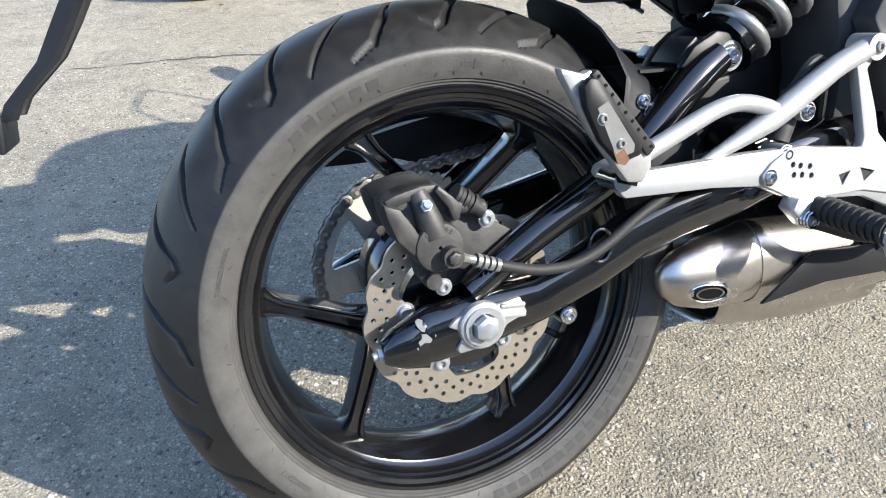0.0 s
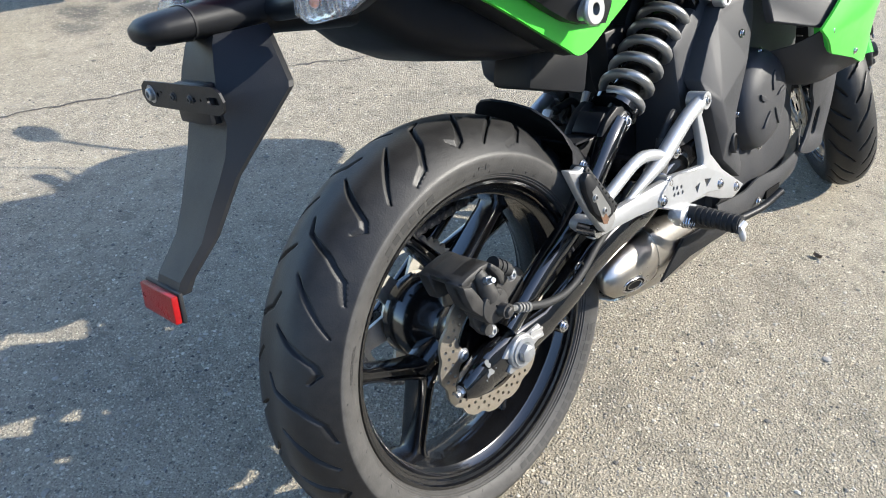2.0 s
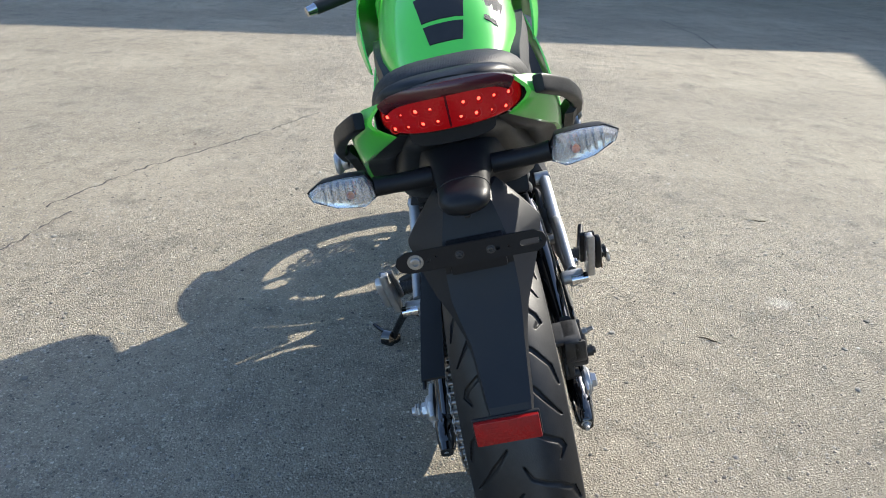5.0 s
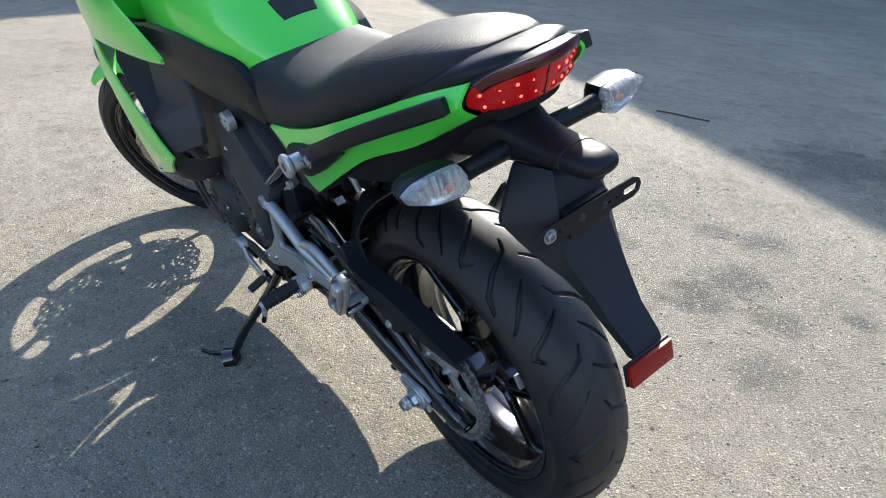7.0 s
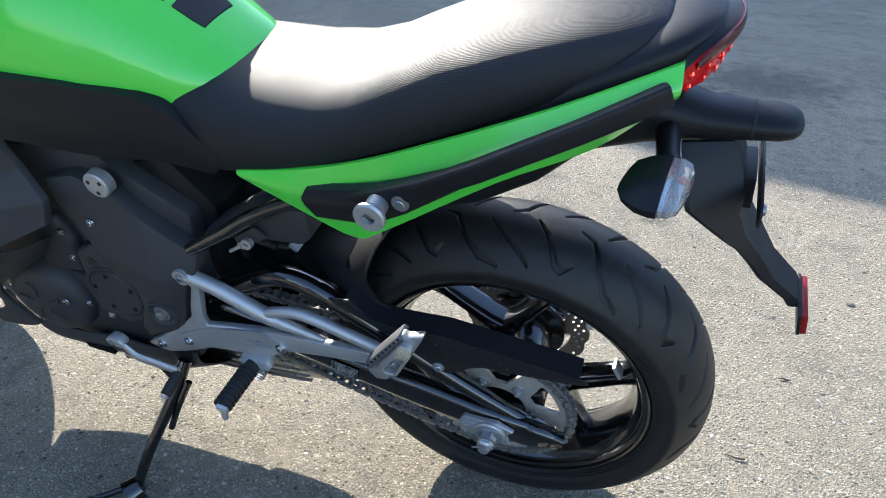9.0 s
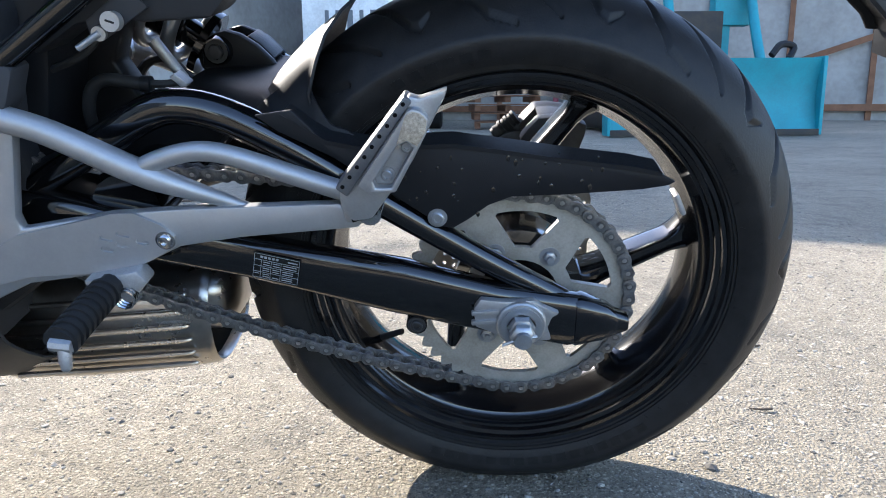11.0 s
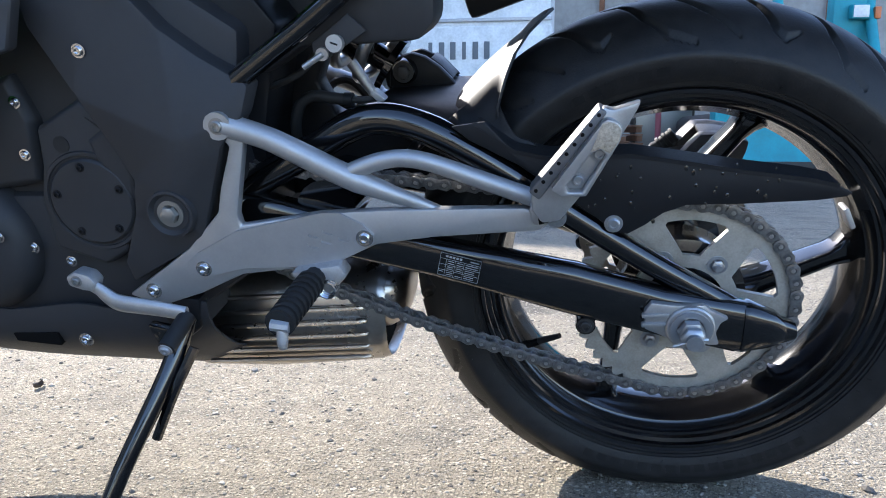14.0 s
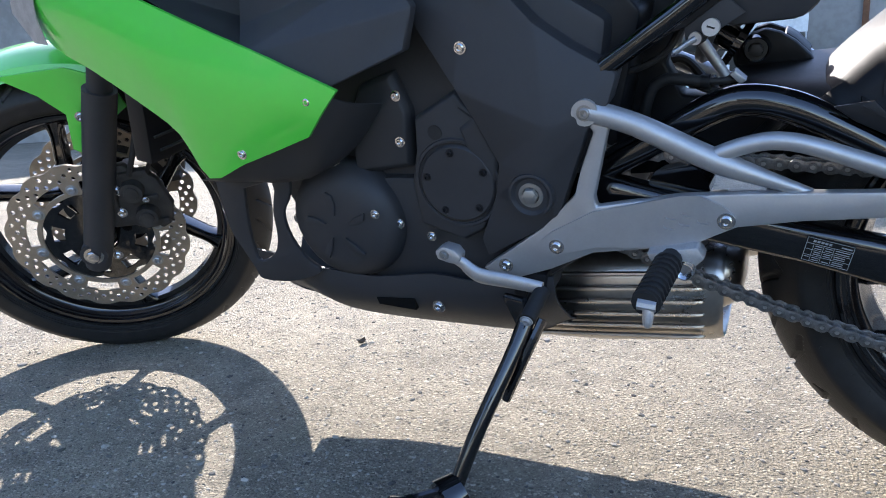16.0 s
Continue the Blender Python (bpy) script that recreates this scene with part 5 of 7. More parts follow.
bm = loft(bmesh.new(), [oval(0.366, -0.10, 0.287, 0.036, 0.053, 28, 2), oval(0.45, -0.095, 0.275, 0.038, 0.055, 28, 2), oval(0.56, -0.09, 0.255, 0.038, 0.056, 28, 2), oval(0.66, -0.085, 0.245, 0.035, 0.05, 28, 2)])
part("side_chamber", bm, STEEL, muffler)
# oval outlet on the flank of the end cap; a dark disc stands for its shaded bore
flank = Vector((-0.2, -0.95, -0.24)).normalized()
along = (Vector((1, 0, -0.1)) - flank * flank.dot(Vector((1, 0, -0.1)))).normalized()
across = along.cross(flank)
pipe = Matrix(((along.x * 2.1, flank.x, across.x, 0.287), (along.y * 2.1, flank.y, across.y, -0.1335), (along.z * 2.1, flank.z, across.z, 0.276), (0, 0, 0, 1)))
bm = revolve(bmesh.new(), [(0.0138, -0.005), (0.0132, 0.0014), (0.0122, 0.0024), (0.0112, 0.0016), (0.011, -0.004)], n=36)
part("outlet_rim", moved(bm, pipe), CHROME, muffler)
bm = revolve(bmesh.new(), [(0.0001, 0.001), (0.0113, 0.001), (0.0113, -0.004), (0.0001, -0.004)], n=36)
bore = part("outlet_bore", moved(bm, pipe), HOLE_SHADE, muffler)
bm = revolve(bmesh.new(), [(0.0086, 0.0005), (0.0086, 0.0021), (0.0076, 0.0021), (0.0073, 0.0005)], n=32)
part("inner_pipe", moved(bm, pipe @ Matrix.Translation((0.001, 0, 0.0008))), STEEL, bore)
bm = plate(bmesh.new(), [(0.36, 0.245), (0.44, 0.295), (0.62, 0.275), (0.62, 0.235), (0.46, 0.25)], -0.142, -0.137, bevel=0.001)
part("heat_shield", bm, PLASTIC, muffler)

# ---- engine and its covers ----
bm = block(bmesh.new(), [(0.47, 0.36), (0.49, 0.5), (0.47, 0.62), (0.62, 0.72), (0.86, 0.7), (0.98, 0.56), (0.96, 0.40), (0.92, 0.29), (0.6, 0.27)], -0.118, 0.118, 0.012)
engine = part("engine", bm, COVER, moto, "dark grey engine between black covers")


# added out of view, sized to block sun through the gap behind the fork
radiator = part("radiator", box(bmesh.new(), (0.034, 0.25, 0.26), Matrix.Translation((1.145, 0.05, 0.6)) @ pose(0, 0, 0, 0, -12, 0), 0.006), PLASTIC, moto, "unseen black radiator core, blocking sun behind the front wheel")
for k in range(12):
    part("cooling_fin", box(bmesh.new(), (0.004, 0.23, 0.004), Matrix.Translation((1.163 + 0.0042 * (k - 5.5), 0.05, 0.6 + 0.02 * (k - 5.5))), 0.0008, 1), CALIPER, radiator)
part("sump", block(bmesh.new(), [(0.56, 0.27), (0.57, 0.4), (0.7, 0.44), (0.9, 0.44), (0.925, 0.38), (0.917, 0.31), (0.86, 0.262)], -0.134, 0.13, 0.01), COVER, engine)


def faceted(parent, name, outer, y_edge, inner, y_in, mat, label="", s=1, base=0.02):
    """A moulded cover: an outline at y_edge rising over a slope to a smaller face at y_in."""
    bm = bmesh.new()
    rings = []
    for pts, y in ((outer, y_edge - base), (outer, y_edge), (inner, y_in)):
        rings.append([(x, s * y, z) for x, z in pts])
    loft(bm, rings)
    bmesh.ops.recalc_face_normals(bm, faces=bm.faces)
    bmesh.ops.bevel(bm, geom=[e for e in bm.edges if e.calc_face_angle(0) > radians(18)], offset=0.0025, segments=2, profile=0.5, affect="EDGES", clamp_overlap=True)
    return part(name, bm, mat, parent, label)


def shrink(pts, k):
    cx, cz = sum(p[0] for p in pts) / len(pts), sum(p[1] for p in pts) / len(pts)
    return [(cx + (x - cx) * k, cz + (z - cz) * k) for x, z in pts]


def facets(parent, name, verts, faces, mat, label="", s=1, depth=0.03, soft=0.003):
    """A moulded cover of flat faces meeting in soft creases, its border turned inwards."""
    bm = bmesh.new()
    pts = {k: bm.verts.new((x, s * y, z)) for k, (x, y, z) in verts.items()}
    for names in faces:
        bm.faces.new([pts[k] for k in names])
    for e in [e for e in bm.edges if len(e.link_faces) == 1]:
        a, b = e.verts
        for v in (a, b):
            if v not in pts:
                pts[v] = bm.verts.new((v.co.x, v.co.y - s * depth, v.co.z))
        bm.faces.new((a, b, pts[b], pts[a]))
    bmesh.ops.recalc_face_normals(bm, faces=bm.faces)
    bmesh.ops.bevel(bm, geom=[e for e in bm.edges if len(e.link_faces) == 2 and e.calc_face_angle(0) > radians(3)], offset=soft, segments=2, profile=0.5, affect="EDGES", clamp_overlap=True)
    return part(name, bm, mat, parent, label, sharp=25)


COVER_POINTS = {"A": (0.695, 0.146, 0.672), "B": (0.684, 0.154, 0.632), "C": (0.641, 0.164, 0.562), "D": (0.619, 0.164, 0.521), "E": (0.597, 0.162, 0.47), "F": (0.607, 0.158, 0.428), "G": (0.634, 0.156, 0.368), "H": (0.628, 0.156, 0.343), "I": (0.531, 0.158, 0.398), "J": (0.489, 0.163, 0.508),
                "K": (0.464, 0.158, 0.538), "L": (0.456, 0.148, 0.568), "M": (0.507, 0.146, 0.5985), "N": (0.545, 0.146, 0.627), "O": (0.575, 0.146, 0.662), "P": (0.62, 0.148, 0.658), "Q": (0.534, 0.170, 0.515), "R": (0.64, 0.142, 0.685), "S": (0.552, 0.170, 0.46)}


RIGHT_EDGE = {"I": (0.556, 0.158, 0.403), "J": (0.512, 0.16, 0.505), "K": (0.502, 0.156, 0.54), "L": (0.498, 0.148, 0.56), "M": (0.536, 0.146, 0.618), "N": (0.564, 0.146, 0.645)}


def frame_cover(s):
    c = facets(moto, "frame_cover", COVER_POINTS if s > 0 else {**COVER_POINTS, **RIGHT_EDGE}, ("ABP", "ARP", "RPO", "BCP", "CPN", "PON", "CNQ", "NMQ", "MLQ", "LKQ", "KJQ", "CDQ", "DEQ", "EQS", "EFS", "QJS", "JIS", "FIS", "FGI", "GHI"), COVER, "matt charcoal plastic frame cover", s)
    for px, pz in ((0.629, 0.6075),):
        bolt(c, (px, s * 0.1575, pz), (0, s, 0), 0.006)
    cup = mirrored(revolve(bmesh.new(), [(0.0285, 0.162), (0.027, 0.171), (0.024, 0.1715), (0.02, 0.167), (0.0005, 0.167), (0.0005, 0.158)], (0.558, 0.434), 32), s)
    if s > 0:
        part("pivot_cup", cup, COVER, c)
        bolt(c, (0.558, s * 0.167, 0.434), (0, s, 0), 0.0105, "hex", SPRING)
    else:
        cup.free()
        rim = revolve(bmesh.new(), [(0.0135, 0.15), (0.0135, 0.1665), (0.0115, 0.168), (0.0105, 0.166), (0.0105, 0.15)], n=28)
        slotted = Matrix.Translation((0.588, 0, 0.424)) @ pose(0, 0, 0, 0, -12, 0) @ Matrix.Diagonal((0.8, -1, 1.5, 1))
        hole = part("oval_opening", moved(rim, slotted), COVER, c)
        # dark disc painting the depth of the oval opening
        part("opening_depth", moved(revolve(bmesh.new(), [(0.0001, 0.1655), (0.0107, 0.1655), (0.0107, 0.15), (0.0001, 0.15)], n=24), slotted), HOLE_SHADE, hole)
    k = part("knob", mirrored(revolve(bmesh.new(), [(0.0005, 0.153), (0.019, 0.153), (0.0215, 0.151), (0.022, 0.135), (0.0005, 0.135)], (0.587, 0.682), 28, closed=False), s), CAST, c, "bright round frame bolt cap")
    # rubber-black discs, slightly proud, in place of shaded recesses
    for a in range(3):
        part("recess", mirrored(rod(bmesh.new(), (0.587 + 0.012 * math.cos(a * 2.09 + 0.5), 0.1525, 0.682 + 0.012 * math.sin(a * 2.09 + 0.5)), (0.587 + 0.012 * math.cos(a * 2.09 + 0.5), 0.1536, 0.682 + 0.012 * math.sin(a * 2.09 + 0.5)), 0.0035), s), RUBBER, k)
    return c


frame_cover(1)
frame_cover(-1)

# left: sprocket cover with a round cap, and the generator cover
out = [(0.708, 0.526), (0.648, 0.558), (0.622, 0.526), (0.596, 0.47), (0.608, 0.426), (0.63, 0.378), (0.663, 0.36), (0.722, 0.38), (0.726, 0.44), (0.713, 0.483)]
spc = faceted(moto, "sprocket_cover", out, 0.144, shrink(out, 0.95), 0.151, COVER, "charcoal sprocket cover with round cap")
faceted(spc, "upper_facet", [(0.648, 0.512), (0.623, 0.528), (0.599, 0.475), (0.606, 0.44), (0.64, 0.49)], 0.151, [(0.642, 0.508), (0.624, 0.52), (0.604, 0.475), (0.609, 0.45), (0.638, 0.488)], 0.1545, COVER)
# flat dark disc painting the hole's inner shade
part("access_hole", plate(bmesh.new(), circle(0.681, 0.507, 0.0095, 18), 0.1505, 0.1518), RUBBER, spc)
part("round_cap", revolve(bmesh.new(), [(0.0005, 0.1555), (0.048, 0.1555), (0.0505, 0.1535), (0.051, 0.1515), (0.0535, 0.1515), (0.0545, 0.1535), (0.058, 0.1535), (0.06, 0.15), (0.06, 0.145)], (0.659, 0.441), 56, closed=False), COVER, spc)
part("cover_seam", tube(bmesh.new(), [(0.645, 0.1512, 0.537), (0.6155, 0.1512, 0.514), (0.6035, 0.1512, 0.487), (0.603, 0.1512, 0.459), (0.611, 0.1512, 0.435)], 0.0011, 6, 4), RUBBER, spc)
part("cap_groove", revolve(bmesh.new(), [(0.0508, 0.1518), (0.0536, 0.1518), (0.0536, 0.149), (0.0508, 0.149)], (0.659, 0.441), 56), RUBBER, spc)
for k in range(5):
    a = radians(85 + 72 * k)
    bolt(spc, (0.659 + 0.041 * math.cos(a), 0.1555, 0.441 + 0.041 * math.sin(a)), (0, 1, 0), 0.0042, "socket", PLASTIC)
out = [(0.79, 0.566), (0.74, 0.58), (0.722, 0.53), (0.73, 0.455), (0.82, 0.442), (0.815, 0.52)]
mid = faceted(moto, "side_block", out, 0.128, shrink(out, 0.88), 0.138, COVER)
for p in ((0.735, 0.138, 0.551), (0.74, 0.138, 0.491), (0.712, 0.145, 0.362), (0.781, 0.166, 0.4)):
    bolt(mid, p, (0, 1, 0), 0.0056)


def round_cover(s, cx, cz, r, y):
    bm = mirrored(revolve(bmesh.new(), [(0.0005, y + 0.03), (r * 0.55, y + 0.03), (r * 0.8, y + 0.024), (r * 0.93, y + 0.014), (r, y), (r * 1.03, y - 0.03)], (cx, cz), 56, closed=False), s)
    c = part("crankcase_cover", bm, COVER, moto, "matt black round engine cover with raised ribs")
    for k in range(5):
        a = radians(20 + 72 * k)
        ca, sa = math.cos(a), math.sin(a)
        dart = [(cx + r * u * ca - v * sa, cz + r * u * sa + v * ca) for u, v in ((0.2, -0.001), (0.42, -0.008), (0.6, -0.0105), (0.55, 0.0), (0.4, 0.0025))]
        part("raised_rib", mirrored(plate(bmesh.new(), dart, y + 0.027, y + 0.0335, bevel=0.001), s), COVER, c)
    for k in range(4):
        a = radians(0 + 90 * k)
        bolt(c, (cx + r * 0.97 * math.cos(a), s * (y + 0.006), cz + r * 0.97 * math.sin(a)), (0, s, 0), 0.0062)


round_cover(1, 0.846, 0.377, 0.088, 0.136)
round_cover(-1, 0.725, 0.462, 0.095, 0.142)


# belly pan with its upright struts
def belly(s):
    cols = []
    for x, zt, zb in ((0.545, 0.318, 0.262), (0.6, 0.31, 0.236), (0.66, 0.302, 0.232), (0.72, 0.308, 0.232), (0.81, 0.296, 0.232), (0.9, 0.303, 0.236), (0.956, 0.296, 0.242), (1.0, 0.298, 0.25), (1.04, 0.297, 0.258), (1.07, 0.295, 0.262), (1.1, 0.29, 0.272)):
        k = 1 if x < 0.9 else max(0.45, 1 - (x - 0.9) * 2.2)
        cols.append([(x, s * 0.152 * k, zt), (x, s * 0.153 * k, zt - (zt - zb) * 0.4), (x, s * 0.137 * k, zb + 0.004), (x, s * 0.075 * k, zb - 0.05), (x, 0, zb - 0.092 + (0.045 if x < 0.58 else 0))])
    p = part("belly_pan", skin(bmesh.new(), cols, 0.004, 3, s), COVER, moto, "matt black belly pan under the engine")
    bolt(p, (0.715, s * 0.153, 0.258), (0, s, 0), 0.0075)
    v = mirrored(plate(bmesh.new(), [(0.752, 0.266), (0.815, 0.262), (0.812, 0.252), (0.752, 0.248)], 0.14, 0.1535), s)
    # flat dark piece for the shade within the vent
    part("vent", v, HOLE_SHADE, p)
    out = [(1.03, 0.458), (0.96, 0.473), (0.9, 0.470), (0.906, 0.43), (0.93, 0.398), (0.933, 0.358), (0.92, 0.324), (0.897, 0.302), (0.95, 0.282), (1.01, 0.28), (1.022, 0.30), (1.042, 0.352), (1.04, 0.40)]
    gap = [(0.985, 0.437), (0.93, 0.447), (0.948, 0.40), (0.957, 0.36), (0.975, 0.327), (1.008, 0.312), (1.012, 0.34), (1.0, 0.39)] if s > 0 else slot(0.965, 0.35, 0.06, 0.028, 1.5)
    out, gap = [[(q.x, q.y) for q in spline([Vector((*v, 0)) for v in loop + loop[:1]], 3)[:-1]] for loop in (out, gap)]
    part("fairing_strut", mirrored(plate(bmesh.new(), out, 0.155, 0.162, [gap], bevel=0.0015, warp=lambda c: Vector((c.x, c.y + 0.16 * max(0, c.z - 0.33), c.z))), s), COVER, p)


belly(1)
belly(-1)


# ---- fairing ----
def fairing(s):
    cols = [[(0.745, s * 0.247, 0.586), (0.768, s * 0.252, 0.562), (0.797, s * 0.247, 0.533)],
            [(0.79, s * 0.25, 0.609), (0.82, s * 0.258, 0.572), (0.85, s * 0.249, 0.516)],
            [(0.84, s * 0.25, 0.633), (0.875, s * 0.262, 0.58), (0.905, s * 0.25, 0.499)],
            [(0.92, s * 0.25, 0.669), (0.945, s * 0.264, 0.595), (0.97, s * 0.248, 0.479)],
            [(1.0, s * 0.248, 0.706), (1.01, s * 0.262, 0.64), (0.998, s * 0.25, 0.54)],
            [(1.08, s * 0.242, 0.742), (1.08, s * 0.255, 0.68), (1.053, s * 0.246, 0.58)],
            [(1.16, s * 0.232, 0.78), (1.17, s * 0.244, 0.72), (1.135, s * 0.238, 0.627)],
            [(1.24, s * 0.21, 0.82), (1.27, s * 0.215, 0.76), (1.22, s * 0.218, 0.66)],
            [(1.36, s * 0.14, 0.86), (1.4, s * 0.13, 0.8), (1.36, s * 0.15, 0.72)]]
    p = part("side_fairing", skin(bmesh.new(), cols, 0.005, 3, s), GREEN, moto, "bright green side fairing with scuffed nose")
    for q in ((0.785, 0.25, 0.576), (0.90, 0.252, 0.514)):
        bolt(p, (q[0], s * (q[1] + 0.001), q[2]), (0, s, 0), 0.0055)
    inner = {"a": (0.772, 0.243, 0.584), "b": (0.685, 0.186, 0.613), "c": (0.668, 0.184, 0.66), "d": (0.875, 0.243, 0.631), "e": (0.705, 0.168, 0.705), "f": (0.735, 0.172, 0.80), "g": (0.86, 0.186, 0.825), "h": (0.9, 0.2, 0.66)}
    panel = facets(p, "inner_panel", inner, ("abcd", "dce", "deh", "efgh"), COVER, "", s, 0.012)
    bolt(panel, (0.79, s * 0.181, 0.79), (0, s, 0), 0.006)
    # dark facets stand for the shaded duct opening
    duct = {"a": (0.875, 0.24, 0.632), "b": (0.9, 0.165, 0.66), "c": (0.86, 0.16, 0.82), "d": (1.07, 0.18, 0.85), "e": (1.08, 0.22, 0.74)}
    facets(p, "air_duct", duct, ("abe", "bcde"), RUBBER, "", s, 0.01)
    cols = [[(0.775, s * 0.236, 0.578), (0.76, s * 0.2, 0.559), (0.75, s * 0.15, 0.545)], [(0.80, s * 0.238, 0.535), (0.81, s * 0.2, 0.50), (0.80, s * 0.15, 0.49)], [(0.9, s * 0.24, 0.502), (0.86, s * 0.2, 0.462), (0.86, s * 0.155, 0.455)], [(0.97, s * 0.24, 0.478), (0.945, s * 0.205, 0.458), (0.94, s * 0.16, 0.45)], [(1.0, s * 0.238, 0.472), (1.01, s * 0.2, 0.456), (1.02, s * 0.17, 0.45)]]
    part("lower_infill", skin(bmesh.new(), cols, 0.004, 3, s), COVER, p)
    # upper wing beside the tank, drawn out to a point
    cols = [[(0.69, s * 0.202, 0.815), (0.692, s * 0.203, 0.81), (0.69, s * 0.202, 0.804)], [(0.74, s * 0.212, 0.862), (0.755, s * 0.22, 0.832), (0.77, s * 0.218, 0.803)], [(0.86, s * 0.222, 0.93), (0.885, s * 0.242, 0.87), (0.91, s * 0.235, 0.805)],
            [(1.0, s * 0.22, 0.985), (1.03, s * 0.245, 0.9), (1.07, s * 0.24, 0.80)], [(1.15, s * 0.2, 1.0), (1.18, s * 0.225, 0.91), (1.2, s * 0.222, 0.8)], [(1.36, s * 0.11, 0.98), (1.42, s * 0.1, 0.92), (1.38, s * 0.12, 0.85)]]
    part("upper_wing", skin(bmesh.new(), cols, 0.005, 3, s), GREEN, p)
    return p


fl = fairing(1)
fairing(-1)
bm = plate(bmesh.new(), [(1.19, 0.74), (1.25, 0.755), (1.27, 0.71), (1.235, 0.668), (1.2, 0.665), (1.205, 0.70)], 0.2465, 0.2476, warp=lambda c: Vector((c.x, c.y - 0.22 * max(0, c.x - 1.17), c.z)))
part("scuff", bm, CAST, fl, "paint scraped to bare grey plastic")
# nose and screen
bm = loft(bmesh.new(), [oval(1.02, 0, 0.9, 0.19, 0.09, 24), oval(1.2, 0, 0.91, 0.185, 0.11, 24), oval(1.34, 0, 0.905, 0.145, 0.105, 24), oval(1.43, 0, 0.88, 0.1, 0.085, 24), oval(1.49, 0, 0.85, 0.06, 0.05, 24), oval(1.515, 0, 0.84, 0.02, 0.02, 24)])
nose = part("nose_cowl", bm, GREEN, moto, "green nose cowl")
cols = [[(1.06, 0.165, 1.0), (1.035, 0.125, 1.19), (1.05, 0.085, 1.235), (1.06, 0, 1.25), (1.05, -0.085, 1.235), (1.035, -0.125, 1.19), (1.06, -0.165, 1.0)],
        [(1.2, 0.15, 1.0), (1.19, 0.11, 1.1), (1.195, 0.07, 1.15), (1.2, 0, 1.17), (1.195, -0.07, 1.15), (1.19, -0.11, 1.1), (1.2, -0.15, 1.0)],
        [(1.36, 0.1, 0.975), (1.375, 0.07, 1.0), (1.385, 0.04, 1.01), (1.39, 0, 1.012), (1.385, -0.04, 1.01), (1.375, -0.07, 1.0), (1.36, -0.1, 0.975)]]
glass = part("windscreen", skin(bmesh.new(), cols, 0.003, 4), TINT, nose, "lightly tinted clear windscreen")
glass.visible_shadow = False
part("screen_edge", tube(bmesh.new(), cols[0], 0.004, 8), PLASTIC, glass)
for s in (1, -1):
    stalk = part("mirror_stalk", tube(bmesh.new(), [(1.22, s * 0.15, 1.0), (1.19, s * 0.2, 1.05), (1.155, s * 0.27, 1.1), (1.135, s * 0.315, 1.13)], 0.0075, 10), PLASTIC, nose)
    bm = bmesh.new()
    bmesh.ops.create_icosphere(bm, subdivisions=3, radius=1, matrix=Matrix.Translation((1.125, s * 0.37, 1.148)) @ pose(0, 0, 0, s * 12, 0, 0) @ Matrix.Diagonal((0.025, 0.078, 0.042, 1)))
    part("mirror", bm, PLASTIC, stalk)

# ---- handlebar ends ----
for s in (1, -1):
    bar = part("handlebar", tube(bmesh.new(), [(0.96, s * 0.05, 0.99), (0.92, s * 0.18, 0.985), (0.85, s * 0.32, 0.97)], 0.012, 12), GLOSS, moto)
    part("grip", tube(bmesh.new(), [(0.905, s * 0.22, 0.982), (0.85, s * 0.32, 0.97)], 0.0165, 14, 1), RUBBER, bar)
    part("bar_end", tube(bmesh.new(), [(0.85, s * 0.32, 0.97), (0.838, s * 0.342, 0.967)], [0.015, 0.012], 14, 1), CHROME, bar)
    part("control_lever", tube(bmesh.new(), [(0.95, s * 0.12, 0.99), (0.96, s * 0.2, 0.98), (0.9, s * 0.32, 0.96)], 0.006, 8), CHROME, bar)


# ---- tank, seat and tail ----
def hump(x, zb, zt, hw, n=20, flat=2.4, foot=0.9):
    """A cross-section at x: feet at zb, crown at zt."""
    ring = []
    for q in range(n + 1):
        a = math.pi * q / n
        c, si = math.cos(a), math.sin(a)
        ring.append((x, hw * math.copysign(abs(c) ** (2 / flat), c), zb + (zt - zb) * abs(si) ** (2 / flat)))
    return ring + [(x, -hw * foot, zb - 0.006), (x, hw * foot, zb - 0.006)]


bm = loft(bmesh.new(), [hump(0.345, 0.826, 0.838, 0.06), hump(0.36, 0.822, 0.853, 0.08), hump(0.385, 0.82, 0.872, 0.1), hump(0.42, 0.817, 0.9, 0.118), hump(0.47, 0.814, 0.947, 0.135), hump(0.53, 0.812, 0.987, 0.15), hump(0.6, 0.81, 1.02, 0.16), hump(0.72, 0.81, 1.05, 0.17), hump(0.86, 0.81, 1.05, 0.165), hump(0.98, 0.82, 1.015, 0.13)])
tank = part("fuel_tank", bm, GREEN, moto, "glossy green fuel tank with black pads")


def on_tank(x, y):
    """Height of the tank's crown at x, y."""
    xs, zt, hw = (0.345, 0.36, 0.385, 0.42, 0.47, 0.53, 0.6, 0.72), (0.838, 0.853, 0.872, 0.9, 0.947, 0.987, 1.02, 1.05), (0.06, 0.08, 0.1, 0.118, 0.135, 0.15, 0.16, 0.17)
    h, w, zb = np.interp(x, xs, zt), np.interp(x, xs, hw), 0.815
    return zb + (h - zb) * (1 - min(0.999, abs(y) / w) ** 2.4) ** (1 / 2.4)


